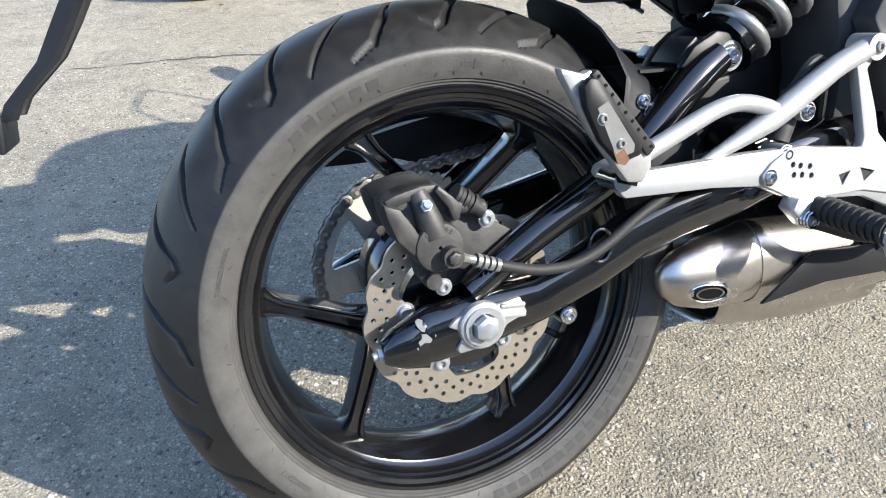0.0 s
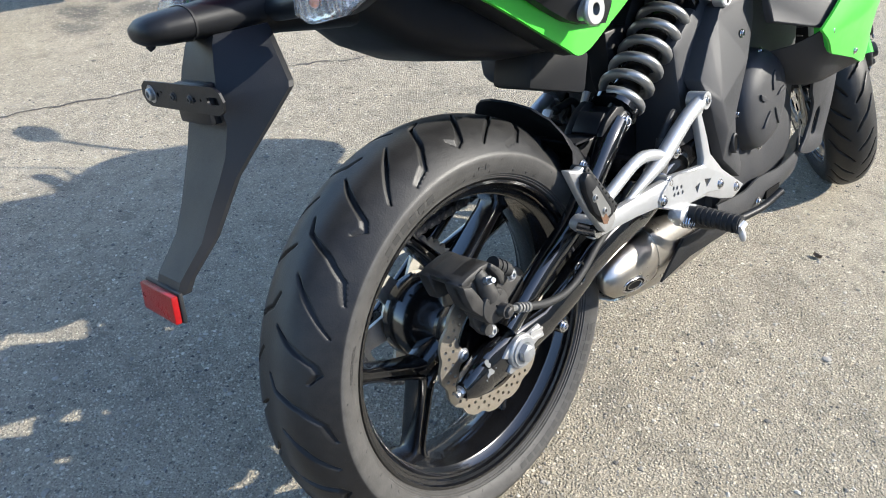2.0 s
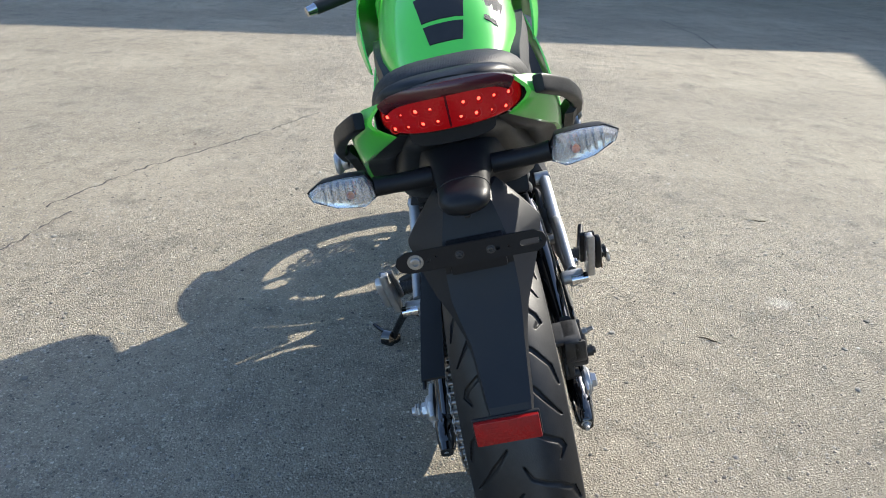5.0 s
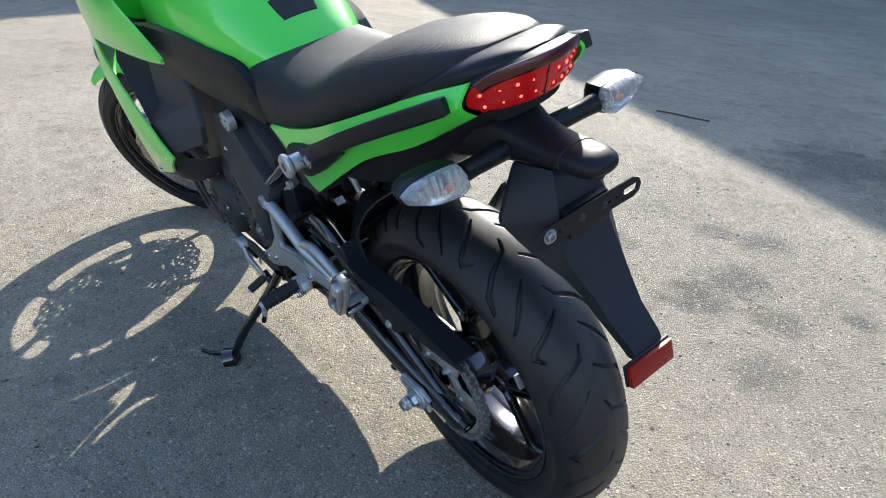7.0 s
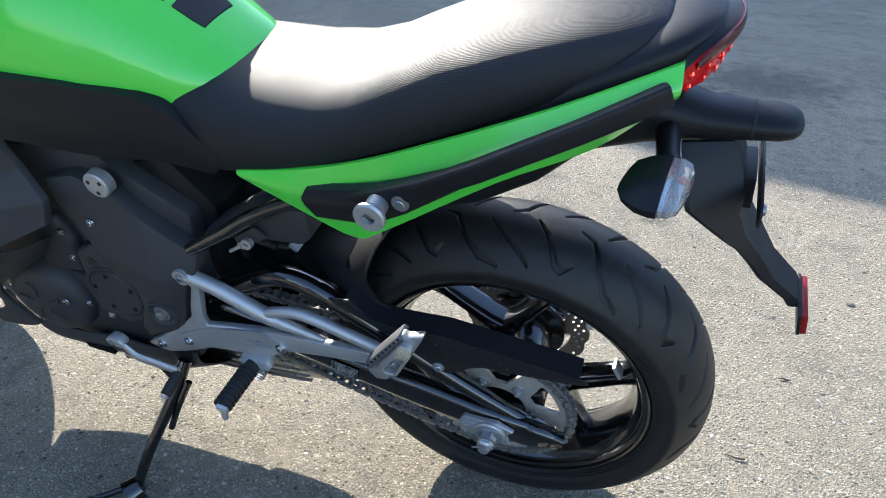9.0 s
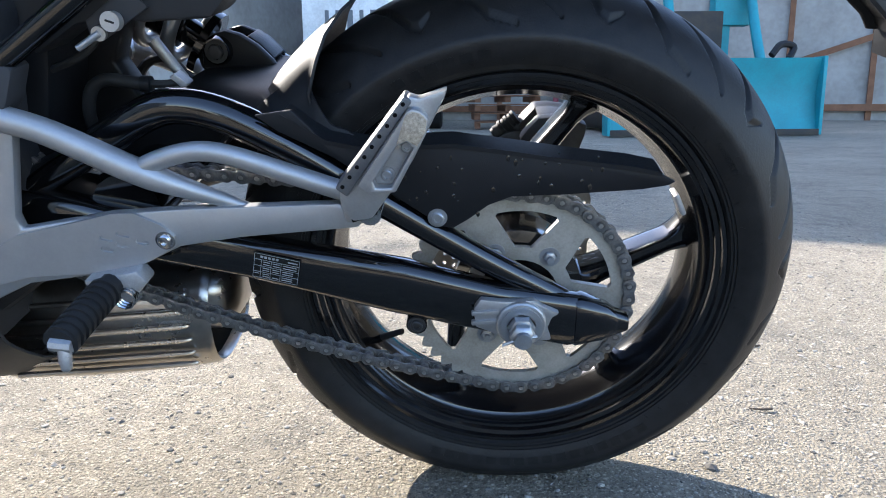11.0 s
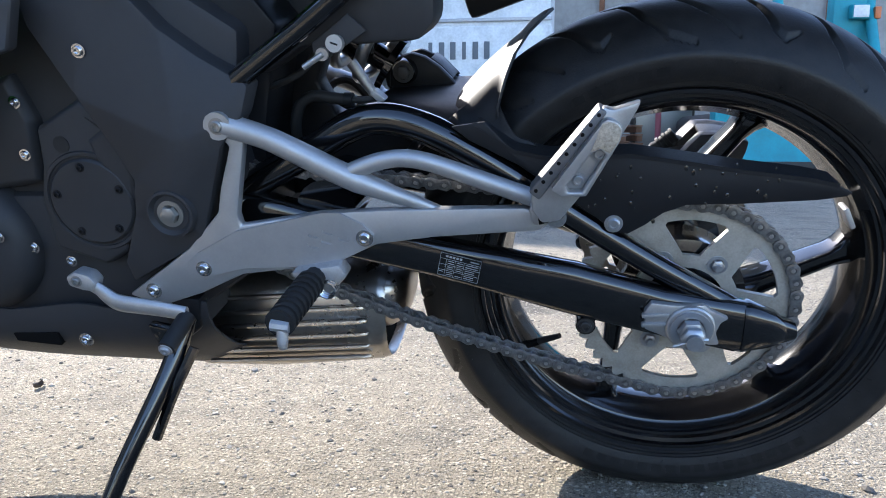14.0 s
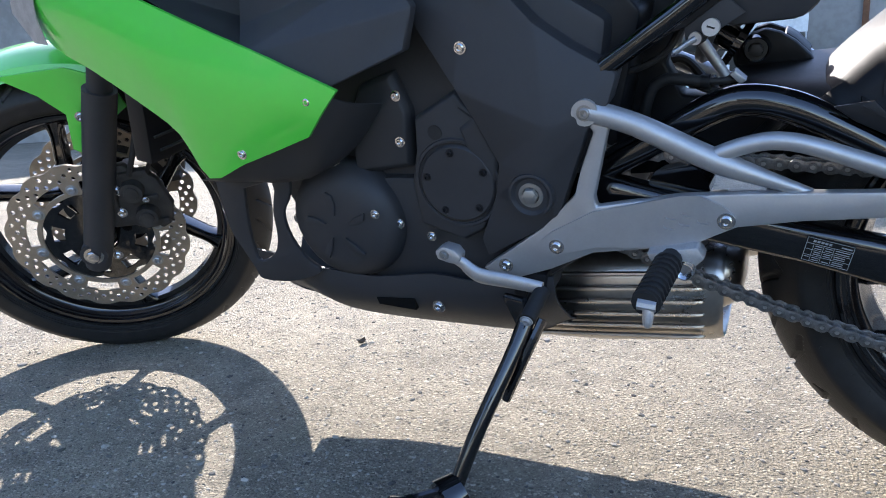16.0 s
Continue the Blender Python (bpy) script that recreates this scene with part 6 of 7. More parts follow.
for x0, x1, w0, w1 in ((0.405, 0.44, 0.034, 0.042), (0.449, 0.505, 0.044, 0.054), (0.515, 0.6, 0.054, 0.05)):
    bm = bmesh.new()
    grid = [[(x, y, on_tank(x, y) + 0.0022) for y in np.linspace(-w, w, 7)] for x, w in ((x0, w0), ((x0 + x1) / 2, (w0 + w1) / 2), (x1, w1))]
    loft(bm, [[Vector(p) for p in row] + [Vector((p[0], p[1], p[2] - 0.004)) for p in row[::-1]] for row in grid])
    part("tank_pad", bm, RUBBER, tank)
for s in (1, -1):
    bm = bmesh.new()
    grid = [[(x, s * y, on_tank(x, y) + 0.0015) for y in np.linspace(a, b, 6)] for x, a, b in ((0.45, 0.085, 0.11), (0.52, 0.09, 0.128), (0.62, 0.1, 0.147))]
    loft(bm, [[Vector(p) for p in row] + [Vector((p[0], p[1], p[2] - 0.003)) for p in row[::-1]] for row in grid])
    if s < 0:
        part("knee_grip", bm, KNEE, tank)
    else:
        bm.free()
    cols = [[(0.36, s * 0.135, 0.755), (0.365, s * 0.14, 0.745), (0.375, s * 0.138, 0.73)], [(0.43, s * 0.142, 0.83), (0.44, s * 0.152, 0.79), (0.45, s * 0.148, 0.745)], [(0.52, s * 0.158, 0.852), (0.54, s * 0.168, 0.80), (0.56, s * 0.162, 0.748)],
            [(0.64, s * 0.176, 0.865), (0.66, s * 0.184, 0.82), (0.69, s * 0.18, 0.768)], [(0.78, s * 0.19, 0.865), (0.8, s * 0.196, 0.83), (0.82, s * 0.194, 0.785)], [(0.9, s * 0.198, 0.85), (0.91, s * 0.2, 0.82), (0.92, s * 0.2, 0.80)]]
    part("tank_side_panel", skin(bmesh.new(), cols, 0.02, 3, s), PLASTIC if s > 0 else KNEE, moto, "dark panel along the tank's flank")
    if s > 0:
        part("frame_rail", tube(bmesh.new(), [(0.475, 0.138, 0.57), (0.40, 0.138, 0.62), (0.30, 0.135, 0.685), (0.1, 0.12, 0.77)], 0.011, 12), GLOSS, moto)

seat_rows = ((0.49, 0.80, 0.815, 0.09), (0.47, 0.785, 0.842, 0.118), (0.42, 0.762, 0.852, 0.132), (0.36, 0.742, 0.85, 0.14), (0.29, 0.752, 0.846, 0.142), (0.22, 0.77, 0.85, 0.14), (0.17, 0.786, 0.864, 0.138), (0.12, 0.805, 0.888, 0.135), (0.06, 0.828, 0.914, 0.13),
             (-0.02, 0.86, 0.935, 0.119), (-0.08, 0.884, 0.947, 0.106), (-0.125, 0.902, 0.952, 0.092), (-0.155, 0.914, 0.952, 0.076), (-0.172, 0.922, 0.949, 0.056), (-0.178, 0.928, 0.945, 0.04))
bm = loft(bmesh.new(), [hump(x, zb, zt, hw, 20, 3.2, 0.95) for x, zb, zt, hw in seat_rows])
seat = part("seat", bm, SEAT, moto, "stepped black vinyl dual seat", sharp=60)
bm = loft(bmesh.new(), [hump(x, zb, zt, hw, 20, 3.0, 0.9) for x, zb, zt, hw in ((0.02, 0.832, 0.862, 0.116), (-0.06, 0.868, 0.898, 0.11), (-0.12, 0.894, 0.924, 0.103), (-0.165, 0.914, 0.944, 0.092), (-0.196, 0.926, 0.951, 0.078), (-0.217, 0.932, 0.951, 0.054), (-0.226, 0.936, 0.948, 0.03))])
part("seat_tail_trim", bm, PLASTIC, moto)


def tail_side(s):
    cols = [[(0.334, s * 0.143, 0.747), (0.332, s * 0.146, 0.743), (0.328, s * 0.145, 0.738)],
            [(0.24, s * 0.146, 0.766), (0.24, s * 0.158, 0.738), (0.24, s * 0.156, 0.709)],
            [(0.15, s * 0.147, 0.793), (0.152, s * 0.165, 0.738), (0.165, s * 0.161, 0.684)],
            [(0.06, s * 0.143, 0.828), (0.075, s * 0.164, 0.78), (0.118, s * 0.162, 0.707)],
            [(-0.05, s * 0.134, 0.873), (-0.045, s * 0.153, 0.839), (-0.02, s * 0.152, 0.796)],
            [(-0.13, s * 0.12, 0.906), (-0.13, s * 0.138, 0.876), (-0.12, s * 0.124, 0.838)],
            [(-0.197, s * 0.086, 0.926), (-0.198, s * 0.104, 0.902), (-0.19, s * 0.078, 0.878)]]
    t = part("tail_cowl", skin(bmesh.new(), cols, 0.006, 4, s), GREEN, moto, "glossy green tail side cowl")
    lip = [[(x, s * (abs(y) - 0.003), z + 0.002), (x, s * (abs(y) - 0.03), z - 0.002), (x, s * (abs(y) - 0.055), z + 0.004)] for x, y, z in (c[2] for c in cols[2:])]
    part("cowl_lip", skin(bmesh.new(), lip, 0.003, 3, s), PLASTIC, t)
    bm = beam(bmesh.new(), [((0.17, s * 0.168, 0.748), 0.007, 0.01), ((0.12, s * 0.182, 0.771), 0.0085, 0.012), ((0.05, s * 0.189, 0.804), 0.0085, 0.012), ((-0.01, s * 0.183, 0.833), 0.0085, 0.0118), ((-0.06, s * 0.17, 0.856), 0.0085, 0.0118), ((-0.11, s * 0.154, 0.877), 0.0085, 0.0118), ((-0.16, s * 0.13, 0.8965), 0.0085, 0.0118), ((-0.186, s * 0.116, 0.907), 0.0082, 0.0115), ((-0.189, s * 0.1145, 0.908), 0.007, 0.0102)], 24, 5.5)
    grab = part("grab_rail", bm, PLASTIC, moto, "black plastic passenger grab rail")
    bm = skin(bmesh.new(), [[(0.222, s * 0.163, 0.751), (0.226, s * 0.169, 0.738), (0.212, s * 0.167, 0.713)], [(0.12, s * 0.178, 0.782), (0.122, s * 0.19, 0.762), (0.115, s * 0.181, 0.736)], [(0.01, s * 0.182, 0.828), (0.008, s * 0.188, 0.818), (0.005, s * 0.178, 0.806)]], 0.014, 3, s)
    part("grab_root", bm, PLASTIC, grab)
    bolt(grab, (0.078, s * 0.194, 0.781), (0, s, 0), 0.0085, "socket", SPRING)
    bm = mirrored(revolve(bmesh.new(), [(0.0075, 0.203), (0.0175, 0.203), (0.0195, 0.2005), (0.0195, 0.197), (0.0165, 0.193), (0.0135, 0.191), (0.0125, 0.155), (0.0005, 0.155), (0.0005, 0.195), (0.0075, 0.195)], (0.141, 0.744), 32, closed=False), s)
    if s > 0:
        moved(bm, Matrix.Translation((-0.034, 0.018, 0.03)))
    part("bobbin", bm, ALLOY, grab, "turned aluminium luggage bobbin")


tail_side(1)
tail_side(-1)


def lens_x(y, z=0.904):
    return -0.236 + 0.046 * (abs(y) / 0.09) ** 2 - 0.35 * (z - 0.904 - lift(y))


def lift(y):
    return 0.011 * (1 - (y / 0.0915) ** 2)


prof = [(p[1], p[2]) for p in oval(0, -0.0035, 0.9035, 0.088, 0.0305, 56, 2.7)]
prof = [(y, z + lift(y)) for y, z in prof]
bm = bmesh.new()
loft(bm, [[(lens_x(y * k, lift(y * k) + 0.904 + (z - lift(y) - 0.904) * k) + d, y * k, lift(y * k) + 0.904 + (z - lift(y) - 0.904) * k) for y, z in prof] for d, k in ((0.05, 1.02), (0.006, 1.02), (0.0015, 0.99), (-0.001, 0.94), (-0.003, 0.7), (-0.004, 0.3))])
lamp = part("tail_light", bm, LIT_RED, moto, "red tail light with lit diodes")
bm = bmesh.new()
loft(bm, [[(lens_x(y, z) + d, y * k, 0.904 + (z - 0.904) * k) for y, z in prof] for d, k in ((0.045, 1.02), (0.006, 1.035), (0.003, 1.02), (0.006, 1.0))], cap=False)
part("lamp_surround", bm, PLASTIC, lamp)
band = [(lens_x(y, 0.9265 + lift(y)) - 0.0012, y, 0.9265 + lift(y) - 0.009 * (abs(y) / 0.08) ** 6) for y in np.linspace(-0.08, 0.08, 15)]
part("upper_band", tube(bmesh.new(), band, 0.0085, 10, 2, 0.35, (1, 0, 0)), DARK_RED, lamp)
part("lens_rib", tube(bmesh.new(), [(lens_x(0, z) - 0.0035, 0, z) for z in (0.888, 0.914, 0.938)], 0.0013, 6), DARK_RED, lamp)
for s in (1, -1):
    for k in range(4):
        for row, z in ((0, 0.888), (1, 0.906)):
            y = s * (0.014 + 0.0185 * k + 0.006 * row)
            if abs(y) > 0.07 and row == 0:
                continue
            z += lift(y)
            x = lens_x(y, z) - 0.0016 - (0.0014 if abs(y) < 0.05 else 0)
            ring = [(x + 0.0012, y + 0.0062 * math.cos(a), z + 0.0062 * math.sin(a)) for a in np.linspace(0, 2 * math.pi, 19)]
            cup = part("reflector_cup", tube(bmesh.new(), ring, 0.0009, 6, 1), LIT_RED, lamp)
            bm = bmesh.new()
            bmesh.ops.create_icosphere(bm, subdivisions=2, radius=0.0024, matrix=Matrix.Translation((x + 0.0012, y, z)))
            part("diode", bm, LED, cup)

bm = loft(bmesh.new(), [oval(0.24, 0, 0.702, 0.13, 0.02, 24, 4), oval(0.18, 0, 0.714, 0.128, 0.032, 24, 4), oval(0.1, 0, 0.736, 0.122, 0.046, 24, 4), oval(0.02, 0, 0.765, 0.112, 0.056, 24, 4), oval(-0.05, 0, 0.8, 0.097, 0.058, 24, 3.5), oval(-0.1, 0, 0.83, 0.084, 0.046, 24, 3), oval(-0.15, 0, 0.862, 0.074, 0.026, 24), oval(-0.2, 0, 0.876, 0.055, 0.016, 24)])
under = part("undertail", bm, PLASTIC, moto, "matt black undertail")
nose_rows = ((-0.02, 0.802, 0.092, 0.034, 3), (-0.08, 0.82, 0.075, 0.045, 3), (-0.13, 0.828, 0.058, 0.046, 2.8), (-0.165, 0.827, 0.047, 0.039, 2.6), (-0.2, 0.821, 0.038, 0.029, 2.4), (-0.235, 0.8195, 0.0335, 0.0205, 2.4), (-0.277, 0.821, 0.0315, 0.0175, 2.3), (-0.306, 0.8215, 0.0305, 0.016, 2.3), (-0.32, 0.8215, 0.0265, 0.0135, 2.2), (-0.327, 0.8215, 0.019, 0.009, 2.2), (-0.33, 0.8215, 0.008, 0.004, 2.2))
bm = loft(bmesh.new(), [oval(x, 0, z, hy, hz, 28, p) for x, z, hy, hz, p in nose_rows])
part("plate_light_housing", bm, PLASTIC, under)
part("housing_seam", loft(bmesh.new(), [oval(-0.277, 0, 0.821, 0.0323, 0.0183, 28, 2.3), oval(-0.2795, 0, 0.8212, 0.0322, 0.0182, 28, 2.3)]), RUBBER, under)
# dark stub painted in for the shade of the hole
part("screw_hole", rod(bmesh.new(), (-0.318, 0.0, 0.8092), (-0.315, 0.0, 0.805), 0.0042), RUBBER, under)
bm = box(bmesh.new(), (0.13, 0.07, 0.06), Matrix.Translation((0.195, -0.065, 0.655)) @ pose(0, 0, 0, 0, 18, 0), 0.008)
part("battery_box", bm, PLASTIC, under, sharp=20)

flap_rows = ((0.806, -0.262, 0.026, -0.212, 0.04), (0.798, -0.268, 0.03, -0.214, 0.048), (0.775, -0.277, 0.036, -0.221, 0.068), (0.752, -0.284, 0.041, -0.227, 0.086), (0.746, -0.286, 0.042, -0.229, 0.087), (0.72, -0.284, 0.043, -0.2525, 0.077),
             (0.69, -0.296, 0.043, -0.278, 0.062), (0.668, -0.3095, 0.041, -0.2955, 0.051), (0.64, -0.3275, 0.037, -0.3127, 0.043), (0.612, -0.345, 0.034, -0.332, 0.038), (0.58, -0.379, 0.03, -0.369, 0.034), (0.566, -0.386, 0.028, -0.377, 0.031))
bm, flap_rings = bmesh.new(), []
for z, xr, fw, xe, hw in flap_rows:
    pull = 0.008 * min(1, max(0, (0.69 - z) / 0.05))
    fl_, hl = fw - pull, hw - pull
    flap_ring = [(xr, fl_, z), (xe, hl, z), (xe + 0.006, hl, z), (xe + 0.006, hl - 0.003, z), (xe + 0.004, hl - 0.005, z), (xr + 0.006, fl_ - 0.004, z), (xr + 0.006, -fw + 0.004, z), (xe + 0.004, -hw + 0.005, z), (xe + 0.006, -hw + 0.003, z), (xe + 0.006, -hw, z), (xe, -hw, z), (xr, -fw, z)]
    flap_rings.append(flap_ring)
loft(bm, flap_rings)
flap = part("plate_hanger", bm, HANGER, moto, "long matt black number plate hanger", sharp=20)
part("raised_panel", box(bmesh.new(), (0.016, 0.07, 0.042), Matrix.Translation((-0.287, 0.0, 0.743)) @ pose(0, 0, 0, 0, 3, 0), 0.003), PLASTIC, flap)
bm = plate(bmesh.new(), [(-0.072, 0.737), (0.084, 0.739), (0.095, 0.744), (0.099, 0.753), (0.095, 0.762), (0.084, 0.767), (-0.072, 0.765), (-0.082, 0.76), (-0.086, 0.751), (-0.082, 0.742)], 0, 0.0025,
           [slot(-0.066, 0.751, 0.026, 0.008), circle(0.058, 0.753, 0.0028, 10), circle(0.048, 0.756, 0.0014, 8), circle(-0.04, 0.751, 0.0018, 8), slot(-0.026, 0.751, 0.007, 0.005)])
moved(bm, Matrix.Translation((-0.302, 0.0, 0)) @ Matrix(((0, 1, 0, 0), (1, 0, 0, 0), (0, 0, 1, 0), (0, 0, 0, 1))))
stripo = part("plate_bracket", bm, PLASTIC, flap, "slotted black steel plate bracket")
for y, z in ((0.074, 0.753), (0.02, 0.752), (-0.018, 0.751)):
    bolt(stripo, (-0.302, y, z), (-1, 0, 0), 0.0078 if y > 0.05 else 0.0045, "socket", SPRING if y > 0.05 else CALIPER)
refl = part("rear_reflector", box(bmesh.new(), (0.008, 0.079, 0.031), Matrix.Translation((-0.393, 0.004, 0.556)) @ pose(0, 0, 0, 0, 8, 0), 0.002), RED, flap, "red rectangular rear reflector")
part("reflector_back", box(bmesh.new(), (0.005, 0.083, 0.034), Matrix.Translation((-0.387, 0.004, 0.556)) @ pose(0, 0, 0, 0, 8, 0), 0.002), HANGER, refl)


def signal(s):
    st = part("signal_stalk", tube(bmesh.new(), [(-0.19, s * 0.04, 0.818), (-0.195, s * 0.09, 0.82), (-0.2, s * 0.116, 0.823)], [0.014, 0.0125, 0.0135], 12, 3), PLASTIC, under)
    edge = [(0.113, 0.811), (0.116, 0.829), (0.124, 0.8445), (0.155, 0.8455), (0.186, 0.8425), (0.203, 0.8315), (0.199, 0.82), (0.17, 0.8055), (0.13, 0.8)]

    def section(x, k, dz=0.0):
        return [(x + 0.008 * (y - 0.116) / 0.085, s * (0.152 + (y - 0.152) * k), 0.824 + (z - 0.824) * k * 0.9 + dz) for y, z in edge]

    shell = part("turn_signal", loft(bmesh.new(), [section(-0.203, 1.03), section(-0.196, 1.03), section(-0.182, 0.94), section(-0.168, 0.7, 0.001), section(-0.162, 0.4, 0.002)]), PLASTIC, under, "turn signal with clear lens in black housing", sharp=30)
    ln = part("lens", loft(bmesh.new(), [section(-0.2035, 0.99), section(-0.214, 0.97), section(-0.222, 0.84), section(-0.225, 0.6)]), CLEAR, shell, "clear faceted lens", sharp=20)
    bm = loft(bmesh.new(), [section(-0.2045, 0.9), section(-0.2085, 0.9), section(-0.2075, 0.5)])
    for k in range(7):
        y = 0.124 + 0.0095 * k
        box(bm, (0.004, 0.0035, 0.026 - 0.0016 * k), Matrix.Translation((-0.2105 + 0.0009 * k, s * y, 0.824)), 0.001)
    part("reflector", bm, CHROME, shell)
    bm = bmesh.new()
    bmesh.ops.create_icosphere(bm, subdivisions=2, radius=0.0055, matrix=Matrix.Translation((-0.2125, s * 0.145, 0.823)))
    part("bulb", bm, AMBER, shell)


signal(1)
signal(-1)

# ---- shock absorber on the right ----
lo, hi = Vector((0.337, -0.074, 0.537)), Vector((0.58, -0.075, 0.70))
ax = (hi - lo).normalized()
shock = part("shock_absorber", rod(bmesh.new(), lo, hi, 0.016), GLOSS, moto, "grey coil-over rear shock absorber")
u = ax.cross(Vector((0, 1, 0))).normalized()
v = ax.cross(u)
turns, n = 6.0, 132
coil = [lo + ax * (0.03 + 0.215 * k / n) + 0.036 * (math.cos(2 * math.pi * turns * k / n) * u + math.sin(2 * math.pi * turns * k / n) * v) for k in range(n + 1)]
part("coil_spring", tube(bmesh.new(), coil, 0.0082, 10, 1), SPRING, shock)
part("damper_body", rod(bmesh.new(), lo + ax * 0.05, lo + ax * 0.25, 0.023), GLOSS, shock)
part("spring_seat", rod(bmesh.new(), lo + ax * 0.018, lo + ax * 0.027, 0.04), GLOSS, shock)
part("spring_collar", rod(bmesh.new(), lo + ax * 0.245, lo + ax * 0.262, 0.044), GLOSS, shock)
part("lower_eye", rod(bmesh.new(), lo - Vector((0, 0.02, 0)), lo + Vector((0, 0.03, 0)), 0.021), PLASTIC, shock)
part("eye_washer", rod(bmesh.new(), lo + Vector((0, -0.019, 0)), lo + Vector((0, -0.031, 0)), 0.0205, 0.0165, 24), SPRING, shock)
bolt(shock, lo + Vector((0, -0.031, 0)), (0, -1, 0), 0.0105)

# ---- what shows between frame and wheel ----
lock = part("helmet_lock", rod(bmesh.new(), (0.363, 0.131, 0.606), (0.363, 0.14, 0.607), 0.0086, n=28), ALLOY, moto, "small bright helmet lock")
# thin dark bar for the shaded key slot
part("keyway", box(bmesh.new(), (0.008, 0.001, 0.0018), Matrix.Translation((0.363, 0.1402, 0.607)) @ pose(0, 0, 0, 0, -20, 0), 0.0003), RUBBER, lock)
part("hook", rod(bmesh.new(), (0.378, 0.132, 0.596), (0.399, 0.135, 0.5835), 0.0032), ZINC, lock)
part("hook_ring", rod(bmesh.new(), (0.379, 0.128, 0.5955), (0.379, 0.1325, 0.5955), 0.0066), ZINC, lock)
part("lock_bracket", plate(bmesh.new(), [(0.332, 0.617), (0.35, 0.634), (0.39, 0.606), (0.388, 0.588), (0.374, 0.591)], 0.124, 0.1285, bevel=0.001), COVER, lock)
bm = block(bmesh.new(), [(0.46, 0.588), (0.335, 0.672), (0.262, 0.672), (0.264, 0.622), (0.281, 0.605), (0.345, 0.602), (0.37, 0.607), (0.405, 0.6), (0.45, 0.572)], 0.06, 0.12, 0.008)
part("airbox_side", bm, COVER, moto)
clevis = part("shock_clevis", block(bmesh.new(), [(0.352, 0.528), (0.35, 0.55), (0.339, 0.565), (0.322, 0.5705), (0.305, 0.565), (0.288, 0.5535), (0.272, 0.537), (0.266, 0.527)], -0.048, -0.034, 0.004), PLASTIC, moto, "black steel clevis that holds the shock's lower eye")
part("cheek", block(bmesh.new(), [(0.35, 0.528), (0.348, 0.547), (0.336, 0.562), (0.32, 0.566), (0.29, 0.553), (0.27, 0.532)], -0.104, -0.094, 0.003), PLASTIC, clevis)
part("web", block(bmesh.new(), [(0.3, 0.5625), (0.288, 0.554), (0.272, 0.537), (0.276, 0.532), (0.292, 0.547), (0.303, 0.556)], -0.094, -0.048, 0.002), PLASTIC, clevis)
part("collar", rod(bmesh.new(), (0.331, -0.034, 0.5485), (0.331, -0.026, 0.5485), 0.0165, 0.0145, 24), GLOSS, clevis)
bolt(clevis, (0.331, -0.026, 0.5485), (0, 1, 0), 0.0088, "hex", CALIPER)
hose = part("breather_hose", tube(bmesh.new(), [(0.448, 0.05, 0.488), (0.443, 0.058, 0.51), (0.434, 0.06, 0.53), (0.418, 0.06, 0.5385), (0.398, 0.06, 0.5365), (0.379, 0.06, 0.534)], 0.0066, 10), RUBBER, moto, "black rubber breather hose")
part("hose_collar", rod(bmesh.new(), (0.382, 0.06, 0.5342), (0.372, 0.06, 0.5338), 0.0082, n=14), PLASTIC, hose)
part("hose_stem", tube(bmesh.new(), [(0.374, 0.06, 0.534), (0.356, 0.058, 0.5335), (0.34, 0.05, 0.535)], 0.0042, 8), RUBBER, hose)
part("clip", block(bmesh.new(), [(0.352, 0.541), (0.346, 0.545), (0.334, 0.534), (0.34, 0.529)], 0.045, 0.063, 0.001), CAST, hose)
part("hose_tail", tube(bmesh.new(), [(0.395, 0.048, 0.531), (0.384, 0.046, 0.524), (0.372, 0.044, 0.519), (0.36, 0.03, 0.515)], 0.004, 8), RUBBER, hose)
part("cable", tube(bmesh.new(), [(0.47, 0.08, 0.55), (0.436, 0.085, 0.562), (0.415, 0.08, 0.575), (0.40, 0.07, 0.6)], 0.004, 8), RUBBER, moto)
# unidentified piece in the gap; a pale metal stands for sun on it
part("stay_rod", rod(bmesh.new(), (0.388, 0.0, 0.566), (0.361, 0.0, 0.525), 0.0068, 0.0058, 14), CAST, moto, "pale rod, its sunlit brightness put into the colour")
# dark plate added in place of the unlit void behind the shock
part("rear_frame_plate", block(bmesh.new(), [(0.478, 0.37), (0.47, 0.5), (0.44, 0.62), (0.5, 0.7), (0.6, 0.68), (0.6, 0.38)], -0.03, 0.09, 0.006), PLASTIC, moto)

# ---- steered front end ----
WB, TRAIL, RAKE, STEER_DEG, FZ = 1.504, 0.105, radians(22.5), 35.5, 0.3075
pivot = Vector((WB + TRAIL, 0, 0))
steer = Matrix.Translation(pivot + Vector((0, 0.016, 0))) @ Matrix.Rotation(radians(STEER_DEG), 4, Vector((-math.sin(RAKE), 0, math.cos(RAKE)))) @ Matrix.Translation(-pivot)
hubm = steer @ Matrix.Translation((WB, 0, FZ))
front = wheel("front_wheel", tyre_mesh(0.3185, 0.0605, 0.244, 0.046, 0.278, 900, 60, FRONT_GROOVES), 0.2465, 0.046, 31,
              [(0.03, -0.06), (0.03, 0.06), (0.012, 0.062), (0.012, -0.062)], "black six-spoke front wheel turned to the left")
front.matrix_basis = hubm
